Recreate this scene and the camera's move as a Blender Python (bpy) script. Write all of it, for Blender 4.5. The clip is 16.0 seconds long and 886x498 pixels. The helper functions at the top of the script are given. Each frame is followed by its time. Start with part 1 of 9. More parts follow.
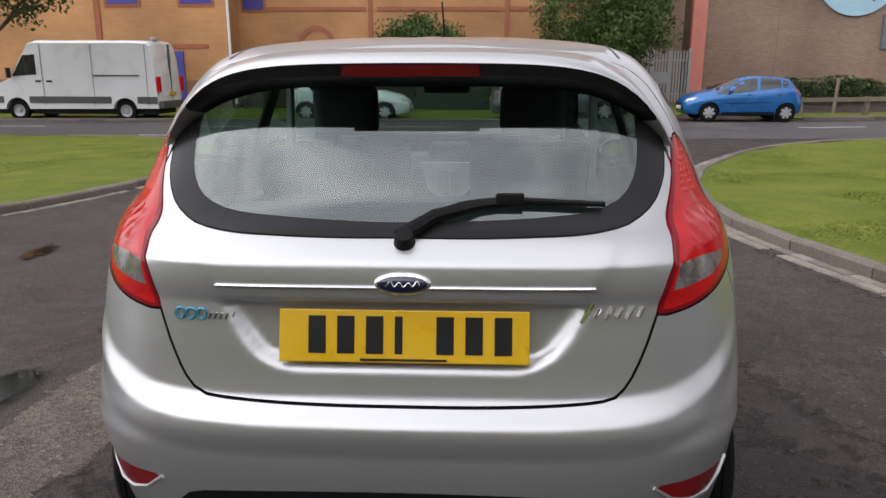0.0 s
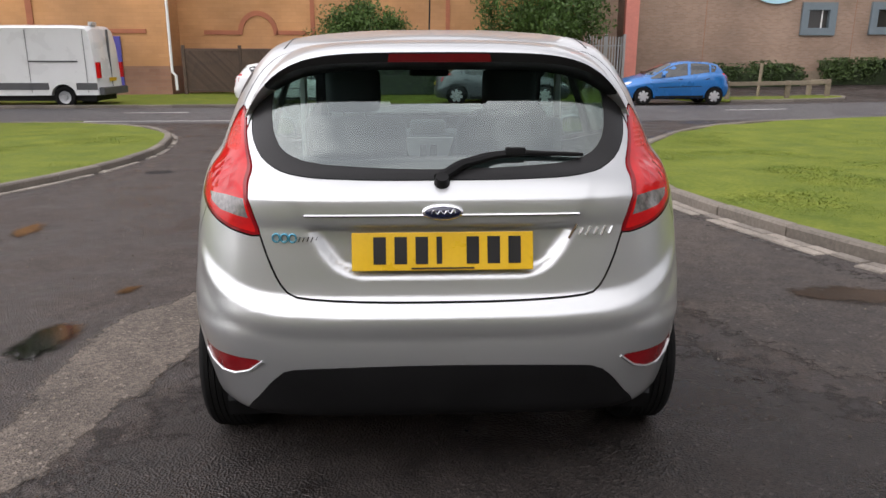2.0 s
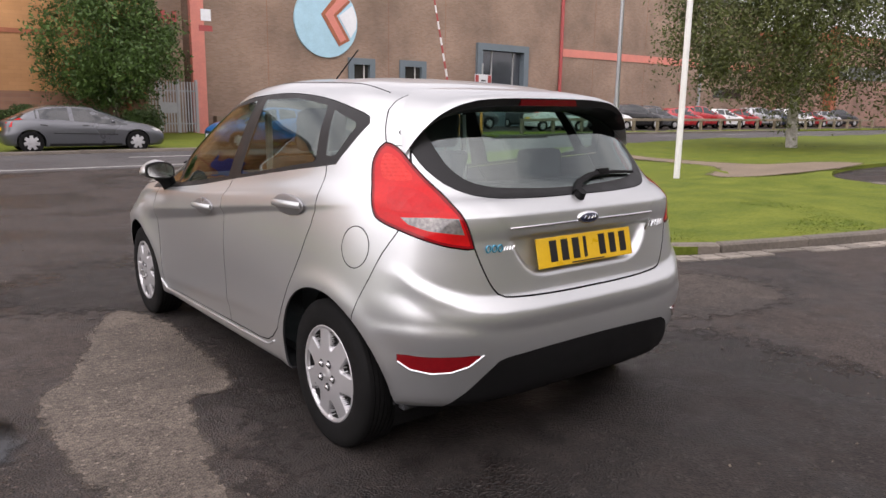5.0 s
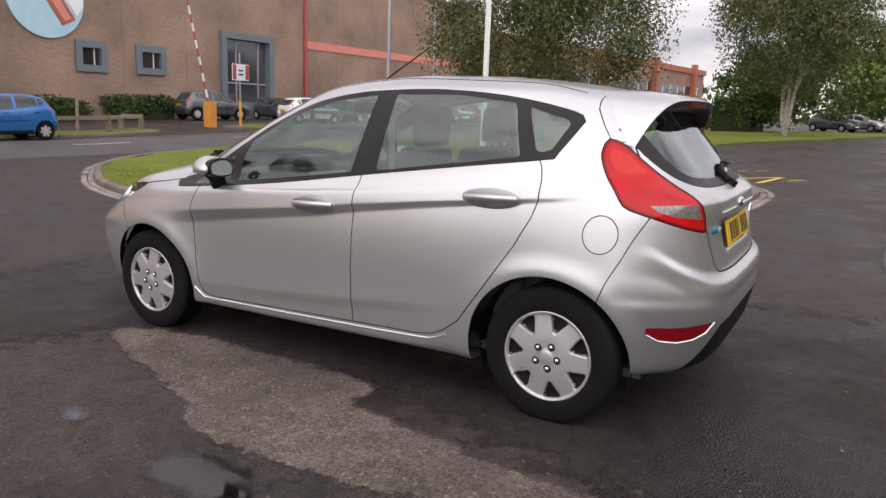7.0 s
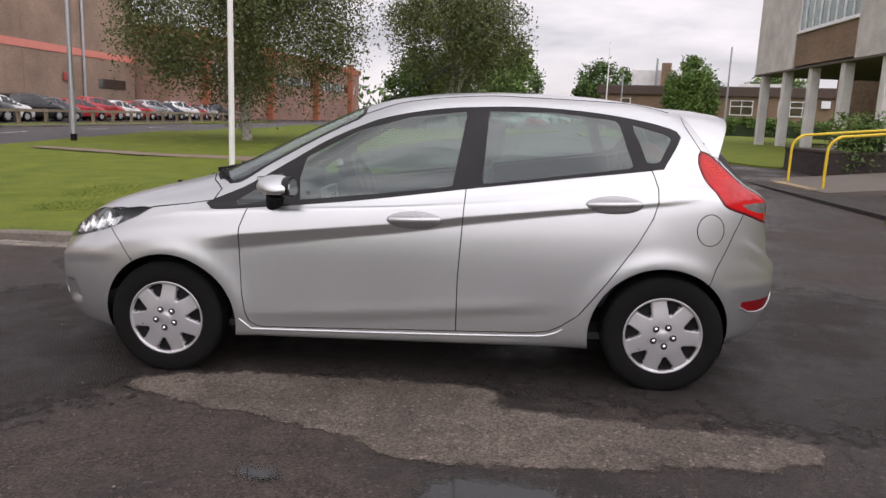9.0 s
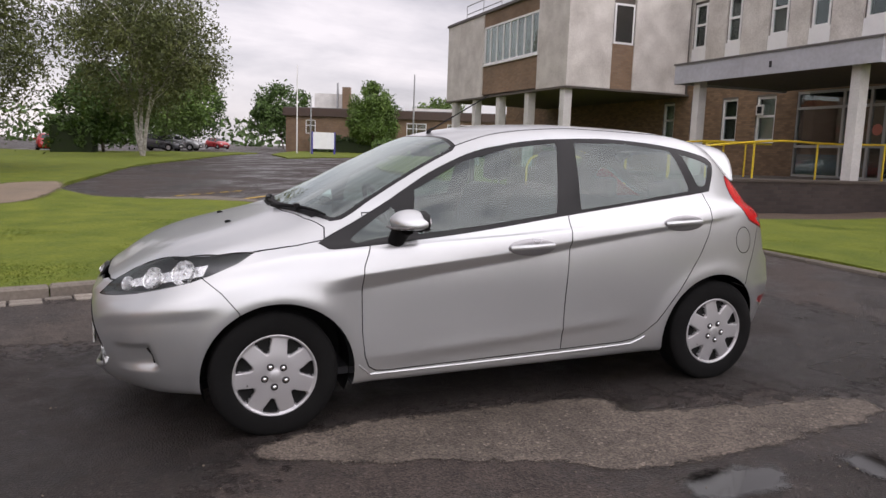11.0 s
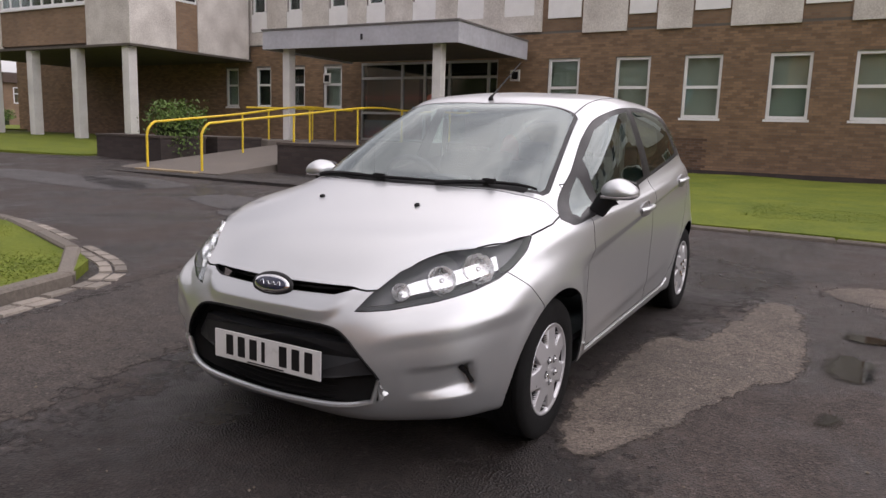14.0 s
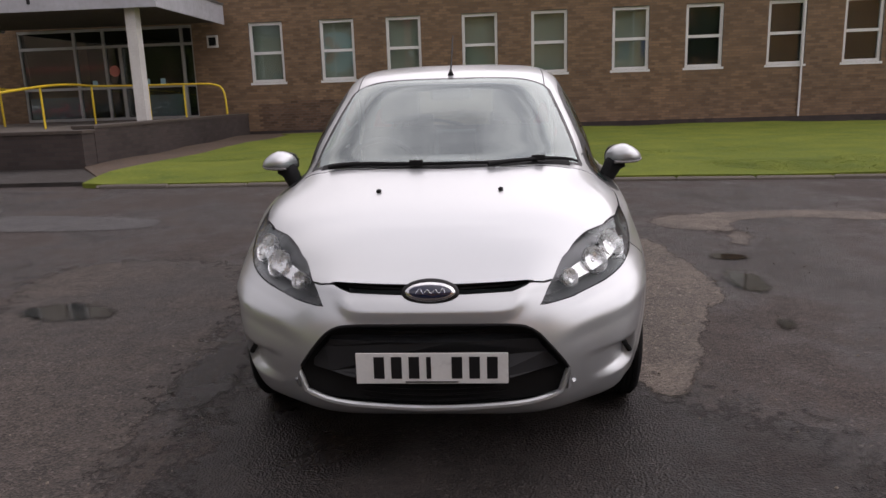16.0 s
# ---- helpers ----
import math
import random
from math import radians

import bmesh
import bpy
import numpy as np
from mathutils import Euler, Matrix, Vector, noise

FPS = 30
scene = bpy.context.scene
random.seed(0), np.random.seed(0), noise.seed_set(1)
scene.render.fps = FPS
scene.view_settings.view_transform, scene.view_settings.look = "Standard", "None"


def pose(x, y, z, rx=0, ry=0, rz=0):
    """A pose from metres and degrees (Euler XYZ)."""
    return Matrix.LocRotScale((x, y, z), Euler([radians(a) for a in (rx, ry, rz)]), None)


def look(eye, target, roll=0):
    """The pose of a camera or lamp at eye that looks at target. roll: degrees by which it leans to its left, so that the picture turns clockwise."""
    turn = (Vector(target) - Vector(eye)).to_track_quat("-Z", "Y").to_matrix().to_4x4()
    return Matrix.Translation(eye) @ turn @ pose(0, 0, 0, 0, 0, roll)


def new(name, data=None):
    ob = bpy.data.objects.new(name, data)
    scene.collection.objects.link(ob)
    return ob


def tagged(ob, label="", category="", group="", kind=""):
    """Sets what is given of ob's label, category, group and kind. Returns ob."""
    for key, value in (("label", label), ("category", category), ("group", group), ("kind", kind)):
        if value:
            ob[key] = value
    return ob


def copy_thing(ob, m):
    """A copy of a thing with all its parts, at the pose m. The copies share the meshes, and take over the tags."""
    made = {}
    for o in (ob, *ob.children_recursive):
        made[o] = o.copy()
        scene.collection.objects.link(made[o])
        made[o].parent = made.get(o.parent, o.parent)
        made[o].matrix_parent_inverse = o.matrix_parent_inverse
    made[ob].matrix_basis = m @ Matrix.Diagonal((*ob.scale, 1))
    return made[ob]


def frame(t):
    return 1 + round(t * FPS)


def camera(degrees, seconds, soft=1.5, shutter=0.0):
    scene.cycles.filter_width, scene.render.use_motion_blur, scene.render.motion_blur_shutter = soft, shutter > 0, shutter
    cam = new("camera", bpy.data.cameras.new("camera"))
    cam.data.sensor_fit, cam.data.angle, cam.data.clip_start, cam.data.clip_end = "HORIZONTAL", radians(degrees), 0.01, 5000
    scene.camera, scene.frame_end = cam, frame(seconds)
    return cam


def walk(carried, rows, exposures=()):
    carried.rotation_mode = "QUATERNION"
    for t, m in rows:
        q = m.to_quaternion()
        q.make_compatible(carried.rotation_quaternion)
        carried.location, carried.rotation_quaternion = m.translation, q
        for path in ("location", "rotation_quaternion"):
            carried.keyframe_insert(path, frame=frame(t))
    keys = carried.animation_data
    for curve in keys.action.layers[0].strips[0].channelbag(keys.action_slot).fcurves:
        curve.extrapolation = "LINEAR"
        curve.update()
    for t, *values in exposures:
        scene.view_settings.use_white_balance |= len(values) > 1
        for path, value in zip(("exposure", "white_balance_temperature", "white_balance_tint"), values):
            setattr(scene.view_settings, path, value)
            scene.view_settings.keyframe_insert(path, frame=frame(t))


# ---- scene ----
cam = camera(63.2, 16.0)
PATH = [
    (0.0, 0.143, -3.194, 1.348, 2.68, -13.77, 0.17),
    (0.5, -0.007, -3.463, 1.361, -0.05, -13.69, 1.30),
    (1.0, -0.118, -3.666, 1.353, -2.50, -14.79, 1.27),
    (1.5, -0.095, -3.758, 1.360, -2.28, -14.76, 0.56),
    (2.0, -0.077, -3.784, 1.351, -2.13, -14.85, 0.14),
    (2.5, -0.159, -3.802, 1.356, -3.88, -15.16, 1.23),
    (3.0, -0.437, -3.860, 1.338, -9.28, -14.22, 1.36),
    (3.5, -0.798, -3.853, 1.314, -17.16, -11.94, 2.84),
    (4.0, -1.220, -3.822, 1.325, -22.63, -11.68, 2.61),
    (4.2, -1.404, -3.808, 1.334, -26.01, -11.45, 2.29),
    (6.3, -3.007, -2.821, 1.307, -52.00, -11.36, 2.51),
    (6.4, -3.079, -2.748, 1.307, -53.21, -11.27, 2.76),
    (6.5, -3.157, -2.683, 1.302, -54.29, -11.14, 2.12),
    (7.0, -3.466, -2.303, 1.300, -59.25, -11.10, 2.01),
    (7.5, -3.700, -1.880, 1.311, -65.33, -11.46, 2.53),
    (8.0, -3.976, -1.411, 1.325, -71.70, -11.12, 1.67),
    (8.5, -4.123, -0.877, 1.346, -79.84, -11.05, 0.91),
    (9.0, -4.255, -0.385, 1.315, -86.12, -10.35, 2.30),
    (9.5, -4.268, 0.136, 1.303, -91.36, -10.31, 1.83),
    (10.0, -4.244, 0.648, 1.348, -98.20, -9.85, 2.83),
    (10.2, -4.235, 0.862, 1.344, -101.02, -9.60, 2.78),
    (12.3, -3.239, 2.934, 1.201, -128.83, -7.30, 1.33),
    (12.5, -3.107, 3.073, 1.236, -131.51, -8.02, 1.47),
    (13.0, -2.688, 3.375, 1.234, -136.54, -8.84, 1.14),
    (13.5, -2.259, 3.697, 1.212, -144.26, -8.78, 2.56),
    (14.0, -1.827, 3.942, 1.194, -150.37, -9.12, 1.84),
    (14.5, -1.377, 4.119, 1.218, -157.37, -10.29, 2.21),
    (15.0, -0.941, 4.275, 1.227, -164.31, -10.38, 1.05),
    (15.5, -0.557, 4.317, 1.245, -170.59, -10.99, 0.14),
    (16.0, -0.210, 4.335, 1.274, -176.11, -11.98, -1.86),
]


def heading(x, y, z, w, p, r):
    w, p = radians(w), radians(p)
    return look((x, y, z), (x - math.sin(w) * math.cos(p), y + math.cos(w) * math.cos(p), z + math.sin(p)), r)


walk(cam, [(row[0], heading(*row[1:])) for row in PATH],
     [(0.0, 0.42, 6500, 17), (1.5, 0.69, 6550, 16), (2.5, 0.75, 6600, 17), (4.0, 0.78, 6700, 20), (7.0, 0.50, 6750, 22), (10.0, 0.34, 6600, 21), (12.5, 0.36, 6650, 22), (14.0, 0.4, 6650, 22), (15.5, 0.2, 6650, 22), (16.0, 0.14, 6650, 22)])

# ---------------------------------------------------------------- world and light
world = bpy.data.worlds.new("overcast_sky")
scene.world = world
world.use_nodes = True
_wn, _wl = world.node_tree.nodes, world.node_tree.links
_wn.clear()
SUN_AZ, SUN_EL = 238.0, 38.0      # compass of the sun (0 = +y, clockwise), height


def wnode(kind, **kw):
    n = _wn.new(kind)
    for k, v in kw.items():
        n.inputs[k].default_value = v
    return n


w_coord = _wn.new("ShaderNodeTexCoord")
w_map = wnode("ShaderNodeMapping", Scale=(1.0, 1.0, 4.5), Location=(0.3, 1.7, 0.4))
_wl.new(w_coord.outputs["Generated"], w_map.inputs["Vector"])
w_n1 = wnode("ShaderNodeTexNoise", Scale=1.6, Detail=9.0, Roughness=0.56, Distortion=0.35)
_wl.new(w_map.outputs["Vector"], w_n1.inputs["Vector"])
w_ramp = _wn.new("ShaderNodeValToRGB")
cr = w_ramp.color_ramp
cr.elements[0].position, cr.elements[0].color = 0.38, (0.36, 0.37, 0.395, 1)
cr.elements[1].position, cr.elements[1].color = 0.62, (0.80, 0.80, 0.80, 1)
e = cr.elements.new(0.48)
e.color = (0.58, 0.59, 0.605, 1)
_wl.new(w_n1.outputs["Fac"], w_ramp.inputs["Fac"])
# brighter towards the veiled sun
_a, _e = radians(SUN_AZ), radians(SUN_EL)
w_dot = _wn.new("ShaderNodeVectorMath")
w_dot.operation = "DOT_PRODUCT"
w_dot.inputs[1].default_value = (math.sin(_a) * math.cos(_e), math.cos(_a) * math.cos(_e), math.sin(_e))
_wl.new(w_coord.outputs["Generated"], w_dot.inputs[0])
w_glow = wnode("ShaderNodeMapRange")
w_glow.interpolation_type = "SMOOTHSTEP"
for key, v in (("From Min", 0.0), ("From Max", 1.0), ("To Min", 1.12), ("To Max", 3.1)):
    w_glow.inputs[key].default_value = v
_wl.new(w_dot.outputs["Value"], w_glow.inputs["Value"])
w_bg = wnode("ShaderNodeBackground")
_wl.new(w_ramp.outputs["Color"], w_bg.inputs["Color"])
_wl.new(w_glow.outputs[0], w_bg.inputs["Strength"])
w_sky = _wn.new("ShaderNodeTexSky")
w_sky.sky_type = "NISHITA"
w_sky.sun_disc = False
w_sky.sun_elevation, w_sky.sun_rotation = radians(SUN_EL), radians(SUN_AZ)
w_bg2 = wnode("ShaderNodeBackground", Strength=0.05)
_wl.new(w_sky.outputs["Color"], w_bg2.inputs["Color"])
w_add = wnode("ShaderNodeMixShader", Fac=0.22)
_wl.new(w_bg.outputs[0], w_add.inputs[1])
_wl.new(w_bg2.outputs[0], w_add.inputs[2])
w_out = _wn.new("ShaderNodeOutputWorld")
_wl.new(w_add.outputs[0], w_out.inputs["Surface"])

sun = new("sun", bpy.data.lights.new("sun", "SUN"))
sun.data.energy, sun.data.angle, sun.data.color = 0.5, radians(170), (1.0, 0.96, 0.9)
_a, _e = radians(SUN_AZ), radians(SUN_EL)
sun.matrix_world = look((math.sin(_a) * math.cos(_e) * 60, math.cos(_a) * math.cos(_e) * 60, math.sin(_e) * 60), (0, 0, 0))


# ---------------------------------------------------------------- materials
def mat(name, color, rough=0.6, metal=0.0, vary=0.15, scale=3.0, grain=40.0, bump=0.0, bump_scale=60.0, color2=None, coat=0.0,
        rough_vary=0.1, per_object=0.0, spec=0.5, per_island=0.0):
    """A node material: colour broken at two scales, roughness variation and fine relief, in object space (metres)."""
    m = bpy.data.materials.new(name)
    m.use_nodes = True
    nt = m.node_tree
    b = nt.nodes["Principled BSDF"]
    tc = nt.nodes.new("ShaderNodeTexCoord")
    n1 = nt.nodes.new("ShaderNodeTexNoise")
    n1.inputs["Scale"].default_value, n1.inputs["Detail"].default_value = scale, 5
    n2 = nt.nodes.new("ShaderNodeTexNoise")
    n2.inputs["Scale"].default_value, n2.inputs["Detail"].default_value = grain, 3
    for n in (n1, n2):
        nt.links.new(tc.outputs["Object"], n.inputs["Vector"])
    addn = nt.nodes.new("ShaderNodeMath")
    addn.operation = "MULTIPLY_ADD"
    addn.inputs[1].default_value = 0.45
    nt.links.new(n2.outputs["Fac"], addn.inputs[0])
    mul = nt.nodes.new("ShaderNodeMath")
    mul.operation = "MULTIPLY"
    mul.inputs[1].default_value = 0.55
    nt.links.new(n1.outputs["Fac"], mul.inputs[0])
    nt.links.new(mul.outputs[0], addn.inputs[2])
    ramp = nt.nodes.new("ShaderNodeMapRange")
    ramp.inputs["From Min"].default_value, ramp.inputs["From Max"].default_value = 0.33, 0.67
    nt.links.new(addn.outputs[0], ramp.inputs["Value"])
    mix = nt.nodes.new("ShaderNodeMix")
    mix.data_type = "RGBA"
    c2 = color2 or tuple(c * (1 + vary) for c in color)
    c1 = color if color2 else tuple(c * (1 - vary) for c in color)
    mix.inputs[6].default_value, mix.inputs[7].default_value = (*c1, 1), (*c2, 1)
    nt.links.new(ramp.outputs[0], mix.inputs[0])
    out = mix.outputs[2]
    if per_object or per_island:
        info = nt.nodes.new("ShaderNodeObjectInfo" if per_object else "ShaderNodeNewGeometry")
        hsv = nt.nodes.new("ShaderNodeHueSaturation")
        rng = nt.nodes.new("ShaderNodeMapRange")
        amount = per_object or per_island
        rng.inputs["To Min"].default_value, rng.inputs["To Max"].default_value = 1 - amount, 1 + amount
        nt.links.new(info.outputs["Random" if per_object else "Random Per Island"], rng.inputs["Value"])
        nt.links.new(rng.outputs[0], hsv.inputs["Value"])
        nt.links.new(out, hsv.inputs["Color"])
        out = hsv.outputs[0]
    nt.links.new(out, b.inputs["Base Color"])
    b.inputs["Metallic"].default_value = metal
    b.inputs["Specular IOR Level"].default_value = spec
    b.inputs["Coat Weight"].default_value = coat
    b.inputs["Coat Roughness"].default_value = 0.04
    rr = nt.nodes.new("ShaderNodeMapRange")
    rr.inputs["To Min"].default_value, rr.inputs["To Max"].default_value = max(0.02, rough - rough_vary), min(1, rough + rough_vary)
    rr.inputs["From Min"].default_value, rr.inputs["From Max"].default_value = 0.35, 0.65
    nt.links.new(n1.outputs["Fac"], rr.inputs["Value"])
    nt.links.new(rr.outputs[0], b.inputs["Roughness"])
    if bump:
        bp = nt.nodes.new("ShaderNodeBump")
        bp.inputs["Strength"].default_value, bp.inputs["Distance"].default_value = bump, 0.01
        n3 = nt.nodes.new("ShaderNodeTexNoise")
        n3.inputs["Scale"].default_value, n3.inputs["Detail"].default_value = bump_scale, 4
        nt.links.new(tc.outputs["Object"], n3.inputs["Vector"])
        nt.links.new(n3.outputs["Fac"], bp.inputs["Height"])
        nt.links.new(bp.outputs[0], b.inputs["Normal"])
    return m


def brick_mat(name, c1, c2, mortar, scale=1.0, vertical="y"):
    """Brickwork for walls too far off to build brick by brick: 215 x 65 mm bricks, 10 mm joints."""
    m = mat(name, c1, 0.85, vary=0.2, scale=0.6, grain=18, bump=0.0)
    nt = m.node_tree
    b = nt.nodes["Principled BSDF"]
    tc = nt.nodes.new("ShaderNodeTexCoord")
    sep = nt.nodes.new("ShaderNodeSeparateXYZ")
    com = nt.nodes.new("ShaderNodeCombineXYZ")
    nt.links.new(tc.outputs["Object"], sep.inputs[0])
    addn = nt.nodes.new("ShaderNodeMath")
    nt.links.new(sep.outputs["X"], addn.inputs[0])
    nt.links.new(sep.outputs["Y"], addn.inputs[1])
    nt.links.new(addn.outputs[0], com.inputs["X"])
    nt.links.new(sep.outputs["Z"], com.inputs["Y"])
    br = nt.nodes.new("ShaderNodeTexBrick")
    br.inputs["Scale"].default_value = 1.0
    br.inputs["Brick Width"].default_value, br.inputs["Row Height"].default_value = 0.225 * scale, 0.075 * scale
    br.inputs["Mortar Size"].default_value, br.inputs["Mortar Smooth"].default_value = 0.006, 0.3
    br.inputs["Color1"].default_value, br.inputs["Color2"].default_value, br.inputs["Mortar"].default_value = (*c1, 1), (*c2, 1), (*mortar, 1)
    nt.links.new(com.outputs[0], br.inputs["Vector"])
    n1 = nt.nodes.new("ShaderNodeTexNoise")
    n1.inputs["Scale"].default_value, n1.inputs["Detail"].default_value = 0.35, 6
    nt.links.new(tc.outputs["Object"], n1.inputs["Vector"])
    hsv = nt.nodes.new("ShaderNodeHueSaturation")
    rg = nt.nodes.new("ShaderNodeMapRange")
    rg.inputs["From Min"].default_value, rg.inputs["From Max"].default_value = 0.3, 0.7
    rg.inputs["To Min"].default_value, rg.inputs["To Max"].default_value = 0.72, 1.22
    nt.links.new(n1.outputs["Fac"], rg.inputs["Value"])
    nt.links.new(rg.outputs[0], hsv.inputs["Value"])
    nt.links.new(br.outputs["Color"], hsv.inputs["Color"])
    nt.links.new(hsv.outputs[0], b.inputs["Base Color"])
    bp = nt.nodes.new("ShaderNodeBump")
    bp.inputs["Strength"].default_value, bp.inputs["Distance"].default_value, bp.invert = 0.5, 0.008, True
    nt.links.new(br.outputs["Fac"], bp.inputs["Height"])
    nt.links.new(bp.outputs[0], b.inputs["Normal"])
    return m


def glass_mat(name, tint=(0.8, 0.88, 0.86), rough=0.0, gloss=0.085):
    m = bpy.data.materials.new(name)
    m.use_nodes = True
    nt = m.node_tree
    nt.nodes.remove(nt.nodes["Principled BSDF"])
    out = nt.nodes["Material Output"]
    tr = nt.nodes.new("ShaderNodeBsdfTransparent")
    tr.inputs["Color"].default_value = (*tint, 1)
    gl = nt.nodes.new("ShaderNodeBsdfGlossy")
    gl.inputs["Roughness"].default_value = rough
    gl.inputs["Color"].default_value = (0.88, 0.97, 0.95, 1)
    lw = nt.nodes.new("ShaderNodeLayerWeight")
    lw.inputs["Blend"].default_value = 0.5
    pw = nt.nodes.new("ShaderNodeMath")
    pw.operation, pw.inputs[1].default_value = "POWER", 4.0
    nt.links.new(lw.outputs["Facing"], pw.inputs[0])
    fr = nt.nodes.new("ShaderNodeMath")
    fr.operation, fr.inputs[1].default_value, fr.inputs[2].default_value = "MULTIPLY_ADD", 0.85, gloss
    nt.links.new(pw.outputs[0], fr.inputs[0])
    mx = nt.nodes.new("ShaderNodeMixShader")
    nt.links.new(fr.outputs[0], mx.inputs[0])
    nt.links.new(tr.outputs[0], mx.inputs[1])
    nt.links.new(gl.outputs[0], mx.inputs[2])
    nt.links.new(mx.outputs[0], out.inputs["Surface"])
    return m


def asphalt_mat(name, dark, light, wet=0.5, seed=0.0):
    """Worn tarmac: fine aggregate, broad stains, and damp areas that shine."""
    m = bpy.data.materials.new(name)
    m.use_nodes = True
    nt = m.node_tree
    b = nt.nodes["Principled BSDF"]
    tc = nt.nodes.new("ShaderNodeTexCoord")
    mp = nt.nodes.new("ShaderNodeMapping")
    mp.inputs["Location"].default_value = (seed, seed * 1.7, 0)
    nt.links.new(tc.outputs["Object"], mp.inputs["Vector"])

    def noise_tex(s, d, r=0.55):
        n = nt.nodes.new("ShaderNodeTexNoise")
        n.inputs["Scale"].default_value, n.inputs["Detail"].default_value, n.inputs["Roughness"].default_value = s, d, r
        nt.links.new(mp.outputs[0], n.inputs["Vector"])
        return n

    big, mid, fine = noise_tex(0.6, 12, 0.68), noise_tex(7.0, 8, 0.72), noise_tex(120, 2)
    vor = nt.nodes.new("ShaderNodeTexVoronoi")
    vor.inputs["Scale"].default_value = 110
    nt.links.new(mp.outputs[0], vor.inputs["Vector"])
    stone = nt.nodes.new("ShaderNodeSeparateColor")
    nt.links.new(vor.outputs["Color"], stone.inputs[0])
    mix = nt.nodes.new("ShaderNodeMix")
    mix.data_type = "RGBA"
    mix.inputs[6].default_value, mix.inputs[7].default_value = (*dark, 1), (*light, 1)
    r1 = nt.nodes.new("ShaderNodeMapRange")
    r1.inputs["From Min"].default_value, r1.inputs["From Max"].default_value = 0.44, 0.56
    nt.links.new(big.outputs["Fac"], r1.inputs["Value"])
    nt.links.new(r1.outputs[0], mix.inputs[0])
    hsv = nt.nodes.new("ShaderNodeHueSaturation")
    r2 = nt.nodes.new("ShaderNodeMapRange")
    r2.inputs["From Min"].default_value, r2.inputs["From Max"].default_value = 0.3, 0.7
    r2.inputs["To Min"].default_value, r2.inputs["To Max"].default_value = 0.3, 1.8
    comb = nt.nodes.new("ShaderNodeMath")
    comb.operation = "MULTIPLY_ADD"
    comb.inputs[1].default_value, comb.inputs[2].default_value = 0.5, 0.0
    both = nt.nodes.new("ShaderNodeMix")
    both.inputs[0].default_value = 0.6
    nt.links.new(fine.outputs["Fac"], both.inputs[2])
    nt.links.new(stone.outputs[0], both.inputs[3])
    nt.links.new(both.outputs[0], comb.inputs[0])
    half = nt.nodes.new("ShaderNodeMath")
    half.operation = "MULTIPLY_ADD"
    half.inputs[1].default_value = 0.5
    nt.links.new(mid.outputs["Fac"], half.inputs[0])
    nt.links.new(comb.outputs[0], half.inputs[2])
    nt.links.new(half.outputs[0], r2.inputs["Value"])
    nt.links.new(r2.outputs[0], hsv.inputs["Value"])
    nt.links.new(mix.outputs[2], hsv.inputs["Color"])
    # here and there a pale stone in the binder
    chip = nt.nodes.new("ShaderNodeTexVoronoi")
    chip.inputs["Scale"].default_value = 55
    nt.links.new(mp.outputs[0], chip.inputs["Vector"])
    pick = nt.nodes.new("ShaderNodeSeparateColor")
    nt.links.new(chip.outputs["Color"], pick.inputs[0])
    rare = nt.nodes.new("ShaderNodeMath")
    rare.operation, rare.inputs[1].default_value = "GREATER_THAN", 0.93
    nt.links.new(pick.outputs[1], rare.inputs[0])
    near = nt.nodes.new("ShaderNodeMath")
    near.operation, near.inputs[1].default_value = "LESS_THAN", 0.42
    nt.links.new(chip.outputs["Distance"], near.inputs[0])
    spot = nt.nodes.new("ShaderNodeMath")
    spot.operation = "MULTIPLY"
    nt.links.new(rare.outputs[0], spot.inputs[0])
    nt.links.new(near.outputs[0], spot.inputs[1])
    pale = nt.nodes.new("ShaderNodeMix")
    pale.data_type = "RGBA"
    pale.inputs[7].default_value = tuple(min(0.3, c * 1.7 + 0.015) for c in light) + (1,)
    nt.links.new(spot.outputs[0], pale.inputs[0])
    nt.links.new(hsv.outputs[0], pale.inputs[6])
    nt.links.new(pale.outputs[2], b.inputs["Base Color"])
    r3 = nt.nodes.new("ShaderNodeMapRange")
    r3.inputs["From Min"].default_value, r3.inputs["From Max"].default_value = 0.42, 0.58
    r3.inputs["To Min"].default_value, r3.inputs["To Max"].default_value = 0.26 + 0.4 * (1 - wet), 0.85
    nt.links.new(big.outputs["Fac"], r3.inputs["Value"])
    nt.links.new(r3.outputs[0], b.inputs["Roughness"])
    b.inputs["Specular IOR Level"].default_value = 0.42
    bp = nt.nodes.new("ShaderNodeBump")
    bp.inputs["Strength"].default_value, bp.inputs["Distance"].default_value = 1.0, 0.0065
    nt.links.new(vor.outputs["Distance"], bp.inputs["Height"])
    nt.links.new(bp.outputs[0], b.inputs["Normal"])
    return m


